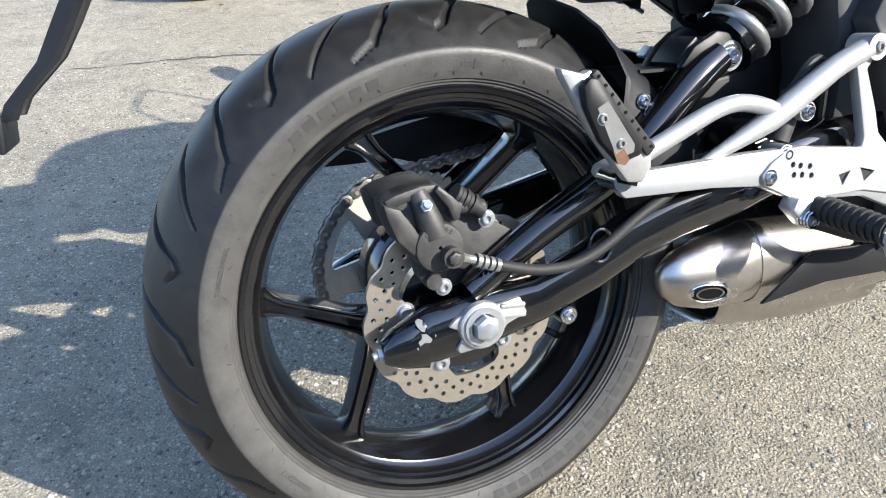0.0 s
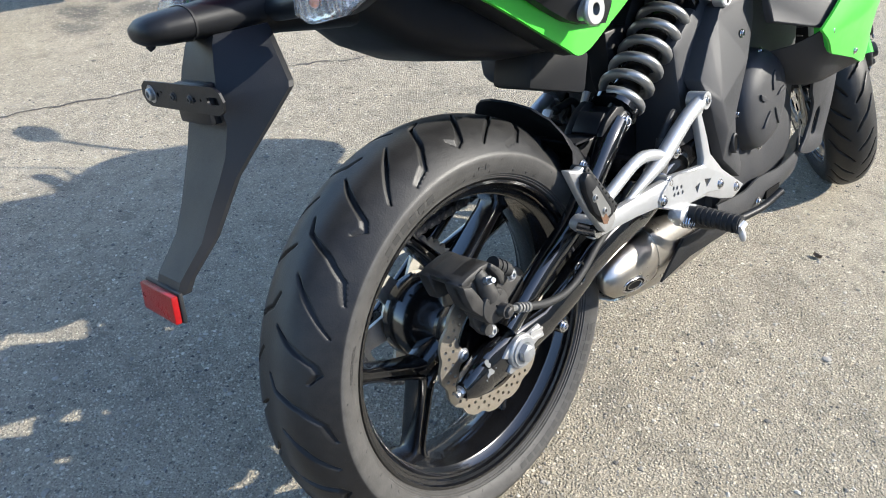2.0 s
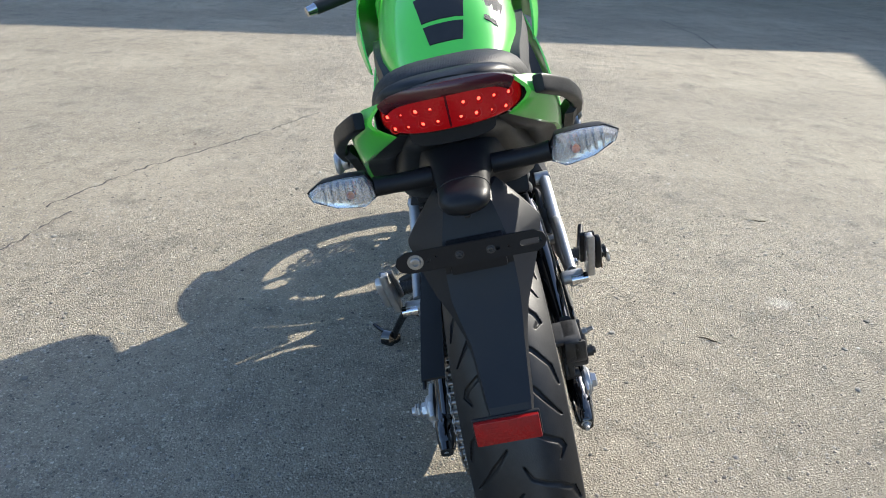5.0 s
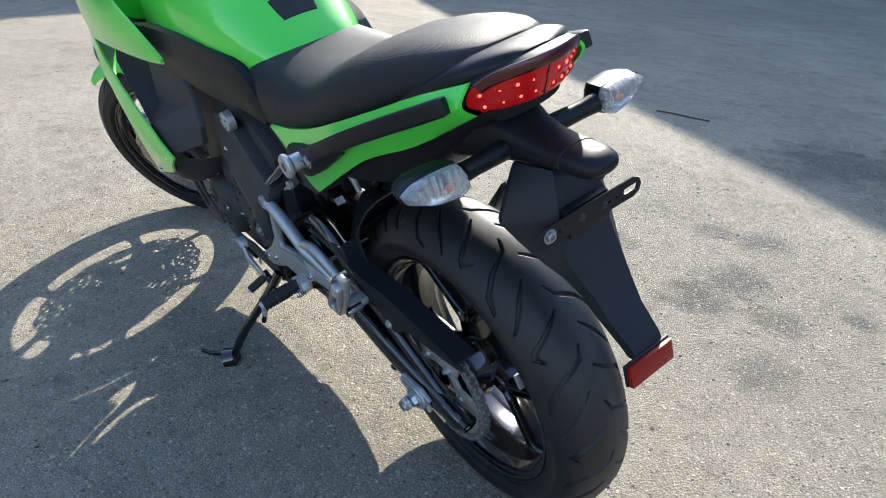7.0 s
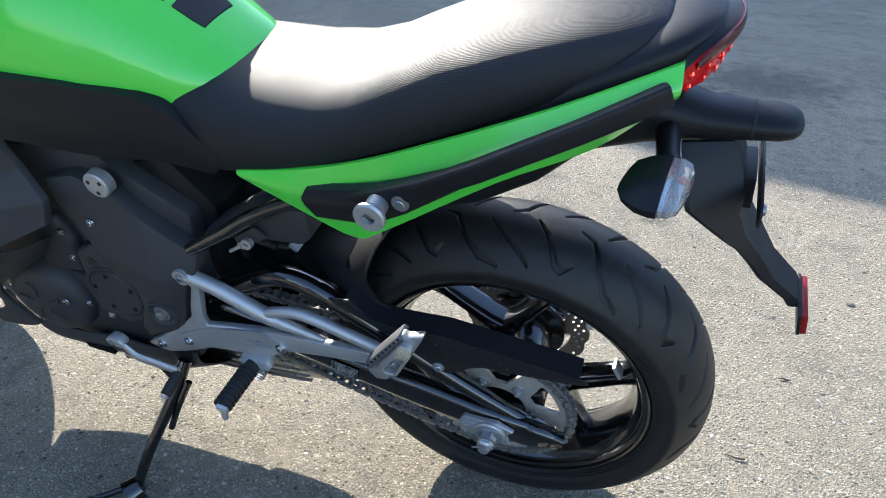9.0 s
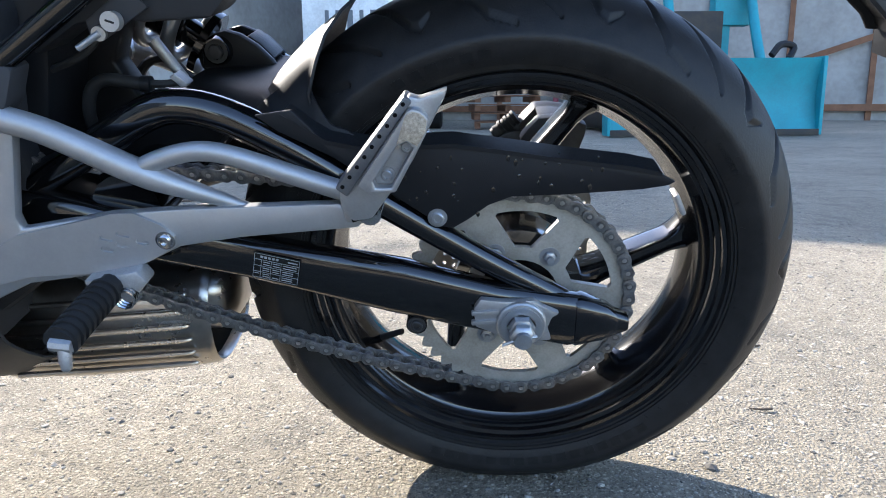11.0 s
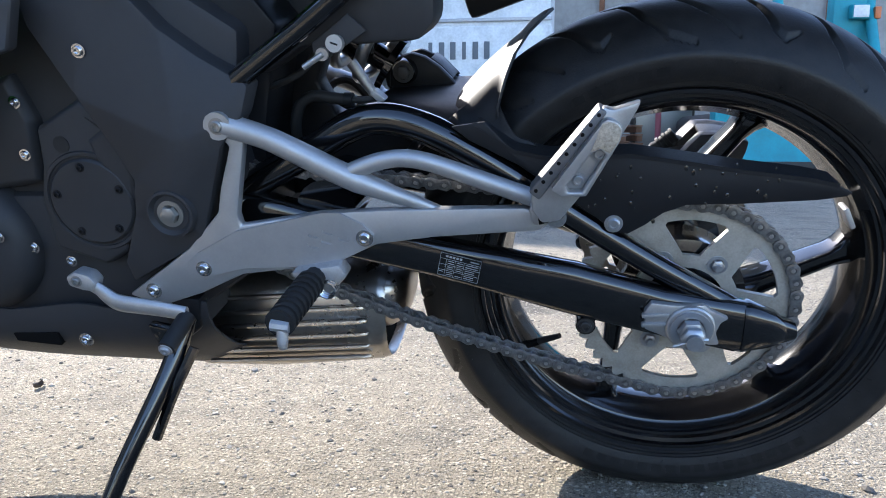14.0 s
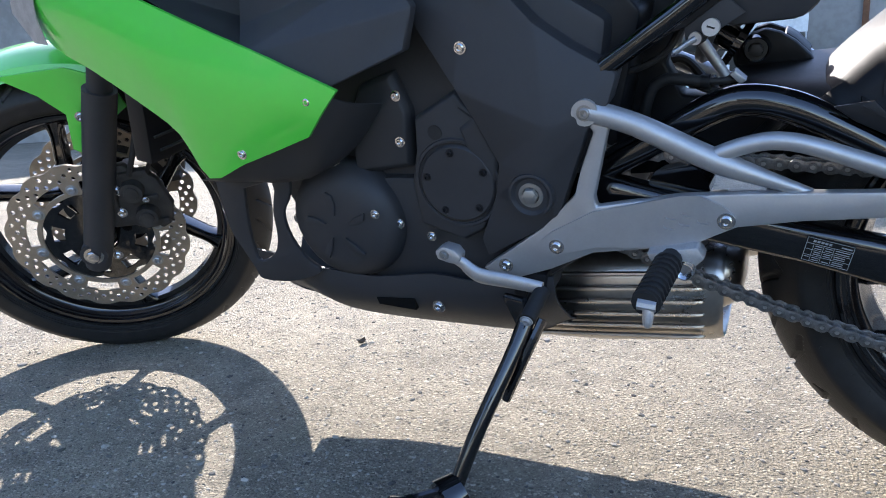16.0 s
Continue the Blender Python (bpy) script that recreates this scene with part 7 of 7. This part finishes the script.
for s in (1, -1):
    y = s * 0.072 - 0.0025
    disc = petal_disc(0.162, 0.099, 16, 0.006, [(0.1505, 32, 0.0044, 0.098), (0.141, 32, 0.0046, 0.0), (0.1325, 32, 0.0042, 0.098)], [(0.1075, 0.1265, 8, 0.5, 0.39)], y, 0.005)
    part("brake_disc", disc, DISC, front, "drilled wave-edged steel front brake disc")
    bm = petal_disc(0.104, 0.03, 8, 0.012, [], [(0.062, 0.084, 8, 0.42, 0.39)], y - s * 0.003, 0.005)
    part("disc_carrier", bm, GLOSS, front)
    for k in range(8):
        a = 2 * math.pi * k / 8
        bolt(front, (0.1105 * math.cos(a), y + (0.005 if s > 0 else 0), 0.1105 * math.sin(a)), (0, s, 0), 0.0085, "socket", ZINC)
for s in (1, -1):
    up = Vector((-math.sin(RAKE + 0.052), 0, math.cos(RAKE + 0.052)))
    foot_p = Vector((0.012, s * 0.108, -0.035))
    leg = part("fork_leg", tube(bmesh.new(), [foot_p, foot_p + up * 0.06, foot_p + up * 0.3, foot_p + up * 0.36], [0.022, 0.026, 0.0275, 0.0275], 20, 3), COVER, moto, "black front fork leg")
    leg.matrix_basis = hubm
    part("fork_tube", rod(bmesh.new(), foot_p + up * 0.36, foot_p + up * 0.68, 0.0205), COVER, leg)
    part("axle_lug", tube(bmesh.new(), [(0, s * 0.075, 0), (0, s * 0.13, 0)], 0.024, 20, 1), COVER, leg)
    bolt(leg, (0, s * 0.13, 0), (0, s, 0), 0.012, "hex")
    bolt(leg, (-0.035, s * 0.118, -0.018), (0, s, 0), 0.0075)
    ya, yb = (0.084, 0.104) if s > 0 else (-0.104, -0.084)
    bm = block(bmesh.new(), [(-0.045, 0.03), (-0.055, 0.075), (-0.06, 0.125), (-0.085, 0.15), (-0.115, 0.15), (-0.12, 0.138), (-0.138, 0.134), (-0.158, 0.11), (-0.166, 0.05), (-0.15, 0.012), (-0.128, 0.004), (-0.122, 0.018), (-0.1, 0.012), (-0.085, 0.024)], ya, yb, 0.006)
    for px, pz in ((-0.118, 0.045), (-0.112, 0.1)):
        rod(bm, (px, s * 0.09, pz), (px, s * 0.122, pz), 0.022, 0.019, 22)
        rod(bm, (px, s * 0.12, pz), (px, s * 0.1245, pz), 0.014, 0.012, 18)
    for pz in (0.02, 0.072, 0.125):
        block(bm, [(-0.15, pz - 0.006), (-0.15, pz + 0.008), (-0.1, pz + 0.012), (-0.1, pz - 0.004)], s * 0.05 if s > 0 else -0.11, 0.11 if s > 0 else -0.05, 0.004)
    rod(bm, (-0.06, s * 0.1, 0.045), (-0.085, s * 0.112, 0.13), 0.009, 0.008, 12)
    cal = part("front_caliper", bm, CALIPER, leg)
    for px, pz in ((-0.075, 0.06), (-0.085, 0.105), (-0.13, 0.08)):
        bolt(cal, (px, s * (0.106 if px > -0.1 else 0.118), pz), (0, s, 0), 0.0085 if px > -0.1 else 0.005)
    part("front_hose", tube(bmesh.new(), [(-0.12, s * 0.11, 0.13), (-0.15, s * 0.11, 0.18), (-0.2, s * 0.09, 0.28), (-0.26, s * 0.06, 0.42)], 0.005, 8), RUBBER, leg)
prof = [(0.322, -0.07), (0.34, -0.06), (0.35, -0.03), (0.353, 0), (0.35, 0.03), (0.34, 0.06), (0.322, 0.07), (0.322, 0.067), (0.338, 0.057), (0.347, 0.028), (0.35, 0), (0.347, -0.028), (0.338, -0.057), (0.322, -0.067)]
fender = part("front_mudguard", revolve(bmesh.new(), prof, n=30, a0=62, a1=165), GREEN, moto, "glossy green front mudguard")
fender.matrix_basis = hubm
for s in (1, -1):
    out = [(0.02, 0.335), (-0.09, 0.325), (-0.15, 0.29), (-0.16, 0.24), (-0.12, 0.22), (-0.07, 0.17), (-0.045, 0.19), (-0.06, 0.25), (-0.03, 0.29)]
    c = part("mudguard_cheek", mirrored(plate(bmesh.new(), out, 0.066, 0.071, bevel=0.001, warp=lambda c: Vector((c.x, c.y + 0.06 * max(0, 0.31 - c.z) * 2, c.z))), s), GREEN, fender)
    bolt(c, (-0.085, s * 0.088, 0.245), (0, s, 0), 0.0075)
clamp = part("fork_clamp", box(bmesh.new(), (0.06, 0.25, 0.035), Matrix.Translation(Vector((0.012, 0, -0.035)) + Vector((-math.sin(RAKE), 0, math.cos(RAKE))) * 0.6), 0.01), GLOSS, moto)
clamp.matrix_basis = hubm

# ---- the yard round it ----
def slab(name, size, m, mat, label, category, kind="structure", bevel=0.0, parent=None):
    return tagged(part(name, box(bmesh.new(), size, m, bevel), mat, parent), label, category, kind=kind)


# cracks and loose stones on the asphalt
def crack(points, wide, seed):
    rnd = random.Random(seed)
    line = []
    for a, b in zip(points, points[1:]):
        a, b = Vector((*a, 0.0)), Vector((*b, 0.0))
        n = max(2, int((b - a).length / 0.03))
        side = Vector((-(b - a).y, (b - a).x, 0)).normalized()
        line += [a.lerp(b, k / n) + side * rnd.uniform(-0.012, 0.012) for k in range(n)]
    bm = bmesh.new()
    prev = None
    for k, p in enumerate(line):
        t = (line[min(k + 1, len(line) - 1)] - line[max(0, k - 1)]).normalized()
        side = Vector((-t.y, t.x, 0)) * wide * rnd.uniform(0.15, 1.0)
        pair = [bm.verts.new(p + side + Vector((0, 0, 0.0025))), bm.verts.new(p - side + Vector((0, 0, 0.0025)))]
        if prev:
            bm.faces.new((prev[0], prev[1], pair[1], pair[0]))
        prev = pair
    return tagged(part("ground_crack", bm, CRACK, None), "dark weathered crack across the asphalt", "crack", kind="structure")


CRACKS = [([(-0.5, 2.1), (-0.1, 2.07), (0.42, 1.94), (0.6, 1.92), (0.85, 1.82), (1.14, 1.67), (1.5, 1.6)], 0.006), ([(1.5, 1.72), (1.78, 1.62), (2.02, 1.51), (2.68, 1.11), (3.12, 0.9)], 0.006), ([(8.43, -2.6), (7.18, -2.66), (6.17, -2.55)], 0.01)]
for k, (points, wide) in enumerate(CRACKS):
    crack(points, wide, k)


def pebbles(name, count, area, sizes, mat, label, seed):
    rnd = np.random.default_rng(seed)
    base = bmesh.new()
    bmesh.ops.create_icosphere(base, subdivisions=1, radius=1)
    bv = np.array([v.co for v in base.verts])
    bf = np.array([[v.index for v in f.verts] for f in base.faces])
    base.free()
    n = len(bv)
    size = rnd.uniform(*sizes, (count, 1, 1)) * np.where(rnd.random((count, 1, 1)) > 0.93, 1.7, 1.0)
    jit = bv[None] * rnd.uniform(0.7, 1.3, (count, n, 1)) * size * np.array([1, 1, 0.55])
    a = rnd.uniform(0, 6.28, count)
    ca, sa = np.cos(a)[:, None], np.sin(a)[:, None]
    x, y = jit[..., 0] * 1.3, jit[..., 1]
    px, py = rnd.uniform(area[0], area[1], count), rnd.uniform(area[2], area[3], count)
    v = np.stack([ca * x - sa * y + px[:, None], sa * x + ca * y + py[:, None], jit[..., 2] + size[..., 0] * 0.12], -1).reshape(-1, 3)
    f = (bf[None] + (np.arange(count) * n)[:, None, None]).reshape(-1, 3)
    me = bpy.data.meshes.new(name)
    me.from_pydata(v.tolist(), [], f.tolist())
    me.materials.append(mat)
    return tagged(new(name, me), label, "gravel", kind="stuff")


def stone_material():
    m = material("pale_aggregate", (0.3, 0.28, 0.25), 0.9)
    nt = m.node_tree
    geo, ramp = nt.nodes.new("ShaderNodeNewGeometry"), nt.nodes.new("ShaderNodeValToRGB")
    e = ramp.color_ramp.elements
    e[0].color, e[1].color = (0.06, 0.056, 0.05, 1), (0.4, 0.37, 0.31, 1)
    k = e.new(0.5)
    k.color = (0.25, 0.232, 0.2, 1)
    nt.links.new(geo.outputs["Random Per Island"], ramp.inputs[0])
    nt.links.new(ramp.outputs[0], nt.nodes["Principled BSDF"].inputs["Base Color"])
    return m


AGG = stone_material()
pebbles("surface_grit", 42000, (-1.3, 3.2, -1.9, 2.2), (0.001, 0.0029), AGG, "fine pale and dark grit bedded in the asphalt", 3)
pebbles("loose_gravel", 2600, (-1.5, 5.0, -3.2, 3.5), (0.0022, 0.0055), AGG, "scattered loose gravel on the asphalt", 5)


def twig(x, y, length, turn, seed):
    rnd = random.Random(seed)
    pts = [(length * (q - 0.5), rnd.uniform(-0.12, 0.12) * length, 0.0025 + rnd.uniform(0, 0.002)) for q in (0, 0.3, 0.6, 1)]
    o = tagged(part("twig", tube(bmesh.new(), pts, [0.0018, 0.0023, 0.0018, 0.001], 6, 3), DEBRIS, None), "short dry twig lying on the asphalt", "twig", "litter on the yard")
    o.matrix_basis = pose(x, y, 0, 0, 0, turn)


for k, (x, y, length, turn) in enumerate([(0.73, 1.67, 0.05, 10), (1.08, 2.23, 0.05, 0), (2.39, 1.42, 0.08, 20), (1.66, -1.12, 0.05, 80), (0.71, -0.58, 0.05, 60), (-0.413, -0.154, 0.035, 4), (-0.52, -0.46, 0.025, 10)]):
    twig(x, y, length, turn, k)

stick = tagged(part("stick", tube(bmesh.new(), [(-0.15, 0, 0.005), (-0.05, 0.006, 0.006), (0.06, -0.003, 0.006), (0.152, 0.002, 0.005)], [0.0045, 0.005, 0.0045, 0.004], 7, 3), DEBRIS, None), "long straight dry stick lying on the asphalt", "twig", "litter on the yard")
stick.matrix_basis = pose(1.51, -2.634, 0, 0, 0, 17.8)


def dry_leaf(x, y, size, seed):
    """A curled scrap of leaf."""
    rnd = random.Random(seed)
    grid = [[(size * (u - 0.5), size * 0.6 * (v - 0.5) * math.sin(math.pi * (0.12 + 0.76 * u)), size * (0.25 * (2 * v - 1) ** 2 + 0.2 * (2 * u - 1) ** 2 + rnd.uniform(0, 0.1)) + 0.001) for v in np.linspace(0, 1, 5)] for u in np.linspace(0, 1, 6)]
    bm = loft(bmesh.new(), [[Vector(p) for p in row] + [Vector((p[0], p[1], p[2] - 0.0012)) for p in row[::-1]] for row in grid])
    o = tagged(part("dry_leaf", bm, DEBRIS, None, sharp=60), "curled brown dry leaf lying on the asphalt", "leaf", "litter on the yard")
    o.matrix_basis = pose(x, y, 0, 0, 0, 40 * seed)


dry_leaf(1.085, -0.145, 0.022, 2)

# the plastered boundary wall with timber posts and a raking brace
WALL = Matrix.Translation((-8.4, -17.0, 0)) @ pose(0, 0, 0, 0, 0, -18)
wall = tagged(part("wall_south", moved(box(bmesh.new(), (30, 0.3, 7.0), Matrix.Translation((-3, -0.15, 3.5)), 0), WALL), CONCRETE, None), "stained pale plaster wall behind timber posts", "wall", kind="structure")
for x in (-5.53, -3.74, -1.95, -0.16, 1.63, 3.42, 5.21, 7.0, 8.8):
    slab("wall_post", (0.12, 0.1, 6.0), WALL @ Matrix.Translation((x - 0.9, 0.06, 3.0)), WOOD, "weathered red-brown timber post", "post")
for x, z, tilt in ((0.2, 1.8, 18.6),):
    slab("wall_brace", (3.2, 0.06, 0.14), WALL @ Matrix.Translation((x - 0.9, 0.14, z)) @ pose(0, 0, 0, 0, tilt, 0), WOOD, "weathered timber brace nailed over the posts", "brace")
slab("wall_sill", (29, 0.14, 0.16), WALL @ Matrix.Translation((-3, 0.1, 0.3)), WOOD, "weathered timber kick rail", "rail")

# unseen buildings, placed and sized to throw the yard's broad shade
def shade_block(m, wide, deep, storeys, high, label):
    b = tagged(new("building"), label, "building")
    h = high
    b.matrix_basis = m
    part("wall", box(bmesh.new(), (wide, deep, h), Matrix.Translation((0, 0, h / 2)), 0), CONCRETE, b)
    part("roof", box(bmesh.new(), (wide, deep, 0.25), Matrix.Translation((0, 0, h + 0.125)), 0), DARKMETAL, b)
    pane = part("window", box(bmesh.new(), (1.4, 0.06, 1.4), None, 0.01), GLOSS, b)
    first = True
    for k in range(storeys):
        for c in range(int(wide // 6)):
            mm = Matrix.Translation((-wide / 2 + 3 + 6 * c, deep / 2 + 0.02, 1.6 + 2.65 * k))
            if first:
                pane.matrix_basis, first = mm, False
            else:
                again(pane, b, mm)
    return b


shade_block(Matrix.Translation((21.18, -26.32, 0)) @ pose(0, 0, 0, 0, 0, -18), 40, 20, 3, 8.3, "unseen pale plastered building added to shade the yard")
shade_block(Matrix.Translation((19.98, 3.81, 0)) @ pose(0, 0, 0, 0, 0, 94.7), 36, 12, 3, 7.8, "unseen pale plastered building added to shade the yard's end")

# teal dozer with its blade down
dozer = tagged(new("bulldozer"), "faded teal bulldozer standing with its blade down", "bulldozer")
dozer.matrix_basis = Matrix.Translation((-3.3, -9.2, 0)) @ pose(0, 0, 0, 0, 0, 3)
bm = bmesh.new()
loft(bm, [[(x, 0.10 - 0.10 * math.sin(math.pi * q), 0.04 + 1.0 * q) for q in np.linspace(0, 1, 8)] + [(x, 0.02 - 0.10 * math.sin(math.pi * q), 0.04 + 1.0 * q) for q in np.linspace(1, 0, 8)] for x in (-1.42, 0, 1.42)])
blade = part("blade", bm, TEAL, dozer)
for x in (-1.44, 1.44):
    part("blade_cheek", box(bmesh.new(), (0.05, 0.3, 1.04), Matrix.Translation((x, 0.0, 0.54)), 0.01), TEAL, blade)
part("cutting_edge", box(bmesh.new(), (2.86, 0.04, 0.09), Matrix.Translation((0, 0.13, 0.055)), 0.005), DARKMETAL, blade)
part("body", box(bmesh.new(), (1.3, 2.6, 0.8), Matrix.Translation((0.1, -2.2, 1.35)), 0.05), TEAL, dozer)
part("radiator", box(bmesh.new(), (1.0, 0.1, 0.7), Matrix.Translation((0.1, -0.86, 1.4)), 0.02), DARKMETAL, dozer)
for x in (-0.75, 0.45):
    part("lift_arm", tube(bmesh.new(), [(x, -0.15, 0.8), (x, -0.5, 1.4), (x, -0.9, 2.3)], 0.07, 10, 3), TEAL, dozer)
for x in (-0.95, 0.95):
    part("track", box(bmesh.new(), (0.45, 3.0, 0.75), Matrix.Translation((x, -2.4, 0.4)), 0.25, 3), DARKMETAL, dozer)
part("mast", box(bmesh.new(), (0.55, 0.25, 1.2), Matrix.Translation((-0.55, -0.95, 2.15)), 0.03), TEAL, dozer)
hl = part("head_lamp", box(bmesh.new(), (0.24, 0.14, 0.2), Matrix.Translation((-0.58, -0.75, 2.1)), 0.03), TEAL, dozer)
part("lamp_glass", box(bmesh.new(), (0.2, 0.02, 0.16), Matrix.Translation((-0.58, -0.675, 2.1)), 0.01), WHITE, hl)
part("marker_lamp", box(bmesh.new(), (0.08, 0.08, 0.16), Matrix.Translation((-0.8, -0.72, 2.08)), 0.015), AMBER, dozer)
part("hydraulic_hose", tube(bmesh.new(), [(-0.95, -0.4, 1.1), (-1.1, -0.45, 1.25), (-1.3, -0.5, 1.22), (-1.2, -0.4, 1.05)], 0.05, 8), RUBBER, dozer)

# white truck body with its stencilled number
truck = tagged(new("truck"), "chalky white box truck with a dark stencilled number", "truck")
truck.matrix_basis = Matrix.Translation((1.6, -12.0, 0))
part("box_body", box(bmesh.new(), (2.5, 5.0, 2.2), Matrix.Translation((0, -2.5, 2.55)), 0.03), WHITE, truck)
part("rear_board", box(bmesh.new(), (2.56, 0.06, 0.86), Matrix.Translation((0, 0.03, 1.88)), 0.015), WHITE, truck)
part("top_band", box(bmesh.new(), (2.54, 0.05, 0.06), Matrix.Translation((0, 0.03, 2.42)), 0.01), CAST, truck)
for k in range(6):
    part("stencil_bar", box(bmesh.new(), (0.1 if k % 3 else 0.07, 0.012, 0.3), Matrix.Translation((0.85 - 0.2 * k, 0.064, 1.9)), 0.004), MARK, truck)
part("chassis", box(bmesh.new(), (1.6, 4.6, 0.35), Matrix.Translation((0, -2.5, 1.1)), 0.03), DARKMETAL, truck)
part("bumper", box(bmesh.new(), (2.3, 0.12, 0.16), Matrix.Translation((0, 0.0, 0.72)), 0.02), WHITE, truck)
np_ = part("number_plate", box(bmesh.new(), (0.52, 0.015, 0.115), Matrix.Translation((0.1, 0.07, 0.95)), 0.004), WHITE, truck)
for k in range(6):
    part("plate_bar", box(bmesh.new(), (0.045, 0.006, 0.07), Matrix.Translation((0.3 - 0.075 * k, 0.079, 0.95)), 0.002), MARK, np_)
for x in (-0.95, 0.95):
    tl = part("rear_lamp", box(bmesh.new(), (0.22, 0.06, 0.12), Matrix.Translation((x, 0.05, 0.95)), 0.01), LENS_RED, truck)
    wh_ = part("wheel", moved(revolve(bmesh.new(), [(0.2, -0.14), (0.42, -0.14), (0.46, -0.1), (0.46, 0.1), (0.42, 0.14), (0.2, 0.14)], n=32), pose(x, -0.95, 0.46, 0, 0, 90)), RUBBER, truck)
    part("wheel_disc", moved(revolve(bmesh.new(), [(0.001, -0.08), (0.21, -0.1), (0.21, 0.1), (0.001, 0.08)], n=24), pose(x, -0.95, 0.46, 0, 0, 90)), WHITE, wh_)

# stacked odds and ends by the truck
def pallet(m):
    p = tagged(new("pallet"), "stacked weathered timber pallet on the ground", "pallet", "pallets by the truck")
    p.matrix_basis = m
    for k in range(5):
        part("deck_board", box(bmesh.new(), (1.2, 0.1, 0.022), Matrix.Translation((0, -0.4 + 0.2 * k, 0.13)), 0.003), WOOD, p)
    for x in (-0.55, 0, 0.55):
        part("bearer", box(bmesh.new(), (0.1, 0.8, 0.1), Matrix.Translation((x, 0, 0.065)), 0.004), WOOD, p)


for k in range(4):
    pallet(Matrix.Translation((-0.7 + 0.03 * k, -12.6, 0.155 * k)) @ pose(0, 0, 0, 0, 0, 4 * k))
cab = tagged(new("steel_cabinet"), "grey steel cabinet standing on the yard", "cabinet")
cab.matrix_basis = Matrix.Translation((-1.75, -13.4, 0))
part("body", box(bmesh.new(), (1.1, 0.6, 1.8), Matrix.Translation((0, 0, 0.9)), 0.02), DARKMETAL, cab)
part("door", box(bmesh.new(), (1.0, 0.03, 1.7), Matrix.Translation((0, 0.32, 0.9)), 0.008), SPRING, cab)
post = tagged(part("marker_post", rod(bmesh.new(), (-1.55, -12.3, 0), (-1.55, -12.3, 1.9), 0.05), PINK, None), "faded red steel marker post", "post")

# ---- a second motorcycle parked alongside ----
other = tagged(new("motorcycle"), "black motorcycle parked alongside on knobbly tyres", "motorcycle")
other.matrix_basis = Matrix.Translation((0.035, 2.905, 0)) @ pose(0, 0, 0, -14.0)
KNOBBLY = {"count": 18, "lines": [[(0, 0.05, 0.003), (5, 0.4, 0.004), (6, 0.7, 0.004)], [(10, 0.3, 0.003), (14, 0.6, 0.004), (15, 0.9, 0.003)]]}
HUB = [(0.035, -0.06), (0.035, 0.06), (0.012, 0.062), (0.012, -0.062)]
om = tyre_mesh(0.305, 0.066, 0.230, 0.046, 0.262, 540, 40, KNOBBLY)
for nm, x, steer_by in (("rear_wheel", 0.0, 0), ("front_wheel", 1.45, 29)):
    w = wheel(nm, om, 0.2325, 0.046, 10, HUB, "black spoked wheel with a knobbly tyre", other)
    w.matrix_basis = Matrix.Translation((x, 0, 0.304)) @ pose(0, 0, 0, 0, 0, steer_by)
    part("brake_disc", petal_disc(0.145, 0.1, 12, 0.006, [(0.135, 30, 0.004, 0), (0.12, 30, 0.004, 0.1)], [], -0.075, 0.005), SPRING, w)
    part("disc_carrier", petal_disc(0.105, 0.03, 6, 0.02, [], [(0.05, 0.08, 6, 0.5, 0)], -0.074, 0.004), GLOSS, w)
for s in (1, -1):
    part("fork_leg", tube(bmesh.new(), [(1.46, s * 0.1, 0.27), (1.33, s * 0.1, 0.6), (1.2, s * 0.1, 0.9)], 0.026, 14, 2), CAST, other)
    part("swing_arm", beam(bmesh.new(), [((0.0, s * 0.12, 0.304), 0.015, 0.03), ((0.5, s * 0.1, 0.4), 0.02, 0.035)]), GLOSS, other)
part("engine", block(bmesh.new(), [(0.45, 0.3), (0.5, 0.6), (0.9, 0.68), (1.0, 0.45), (0.9, 0.25)], -0.15, 0.15, 0.02), DARKMETAL, other)
part("fuel_tank", loft(bmesh.new(), [oval(x, 0, z, w, h, 20) for x, z, w, h in ((0.4, 0.8, 0.08, 0.04), (0.55, 0.85, 0.14, 0.1), (0.8, 0.88, 0.16, 0.13), (1.05, 0.86, 0.1, 0.08))]), GLOSS, other)
part("seat", loft(bmesh.new(), [oval(x, 0, z, w, h, 20) for x, z, w, h in ((-0.25, 0.85, 0.08, 0.03), (0.1, 0.8, 0.13, 0.05), (0.45, 0.8, 0.12, 0.05))]), SEAT, other)
part("side_stand", tube(bmesh.new(), [(0.6, 0.12, 0.32), (0.62, 0.3, 0.09)], 0.012, 8, 1), GLOSS, other)
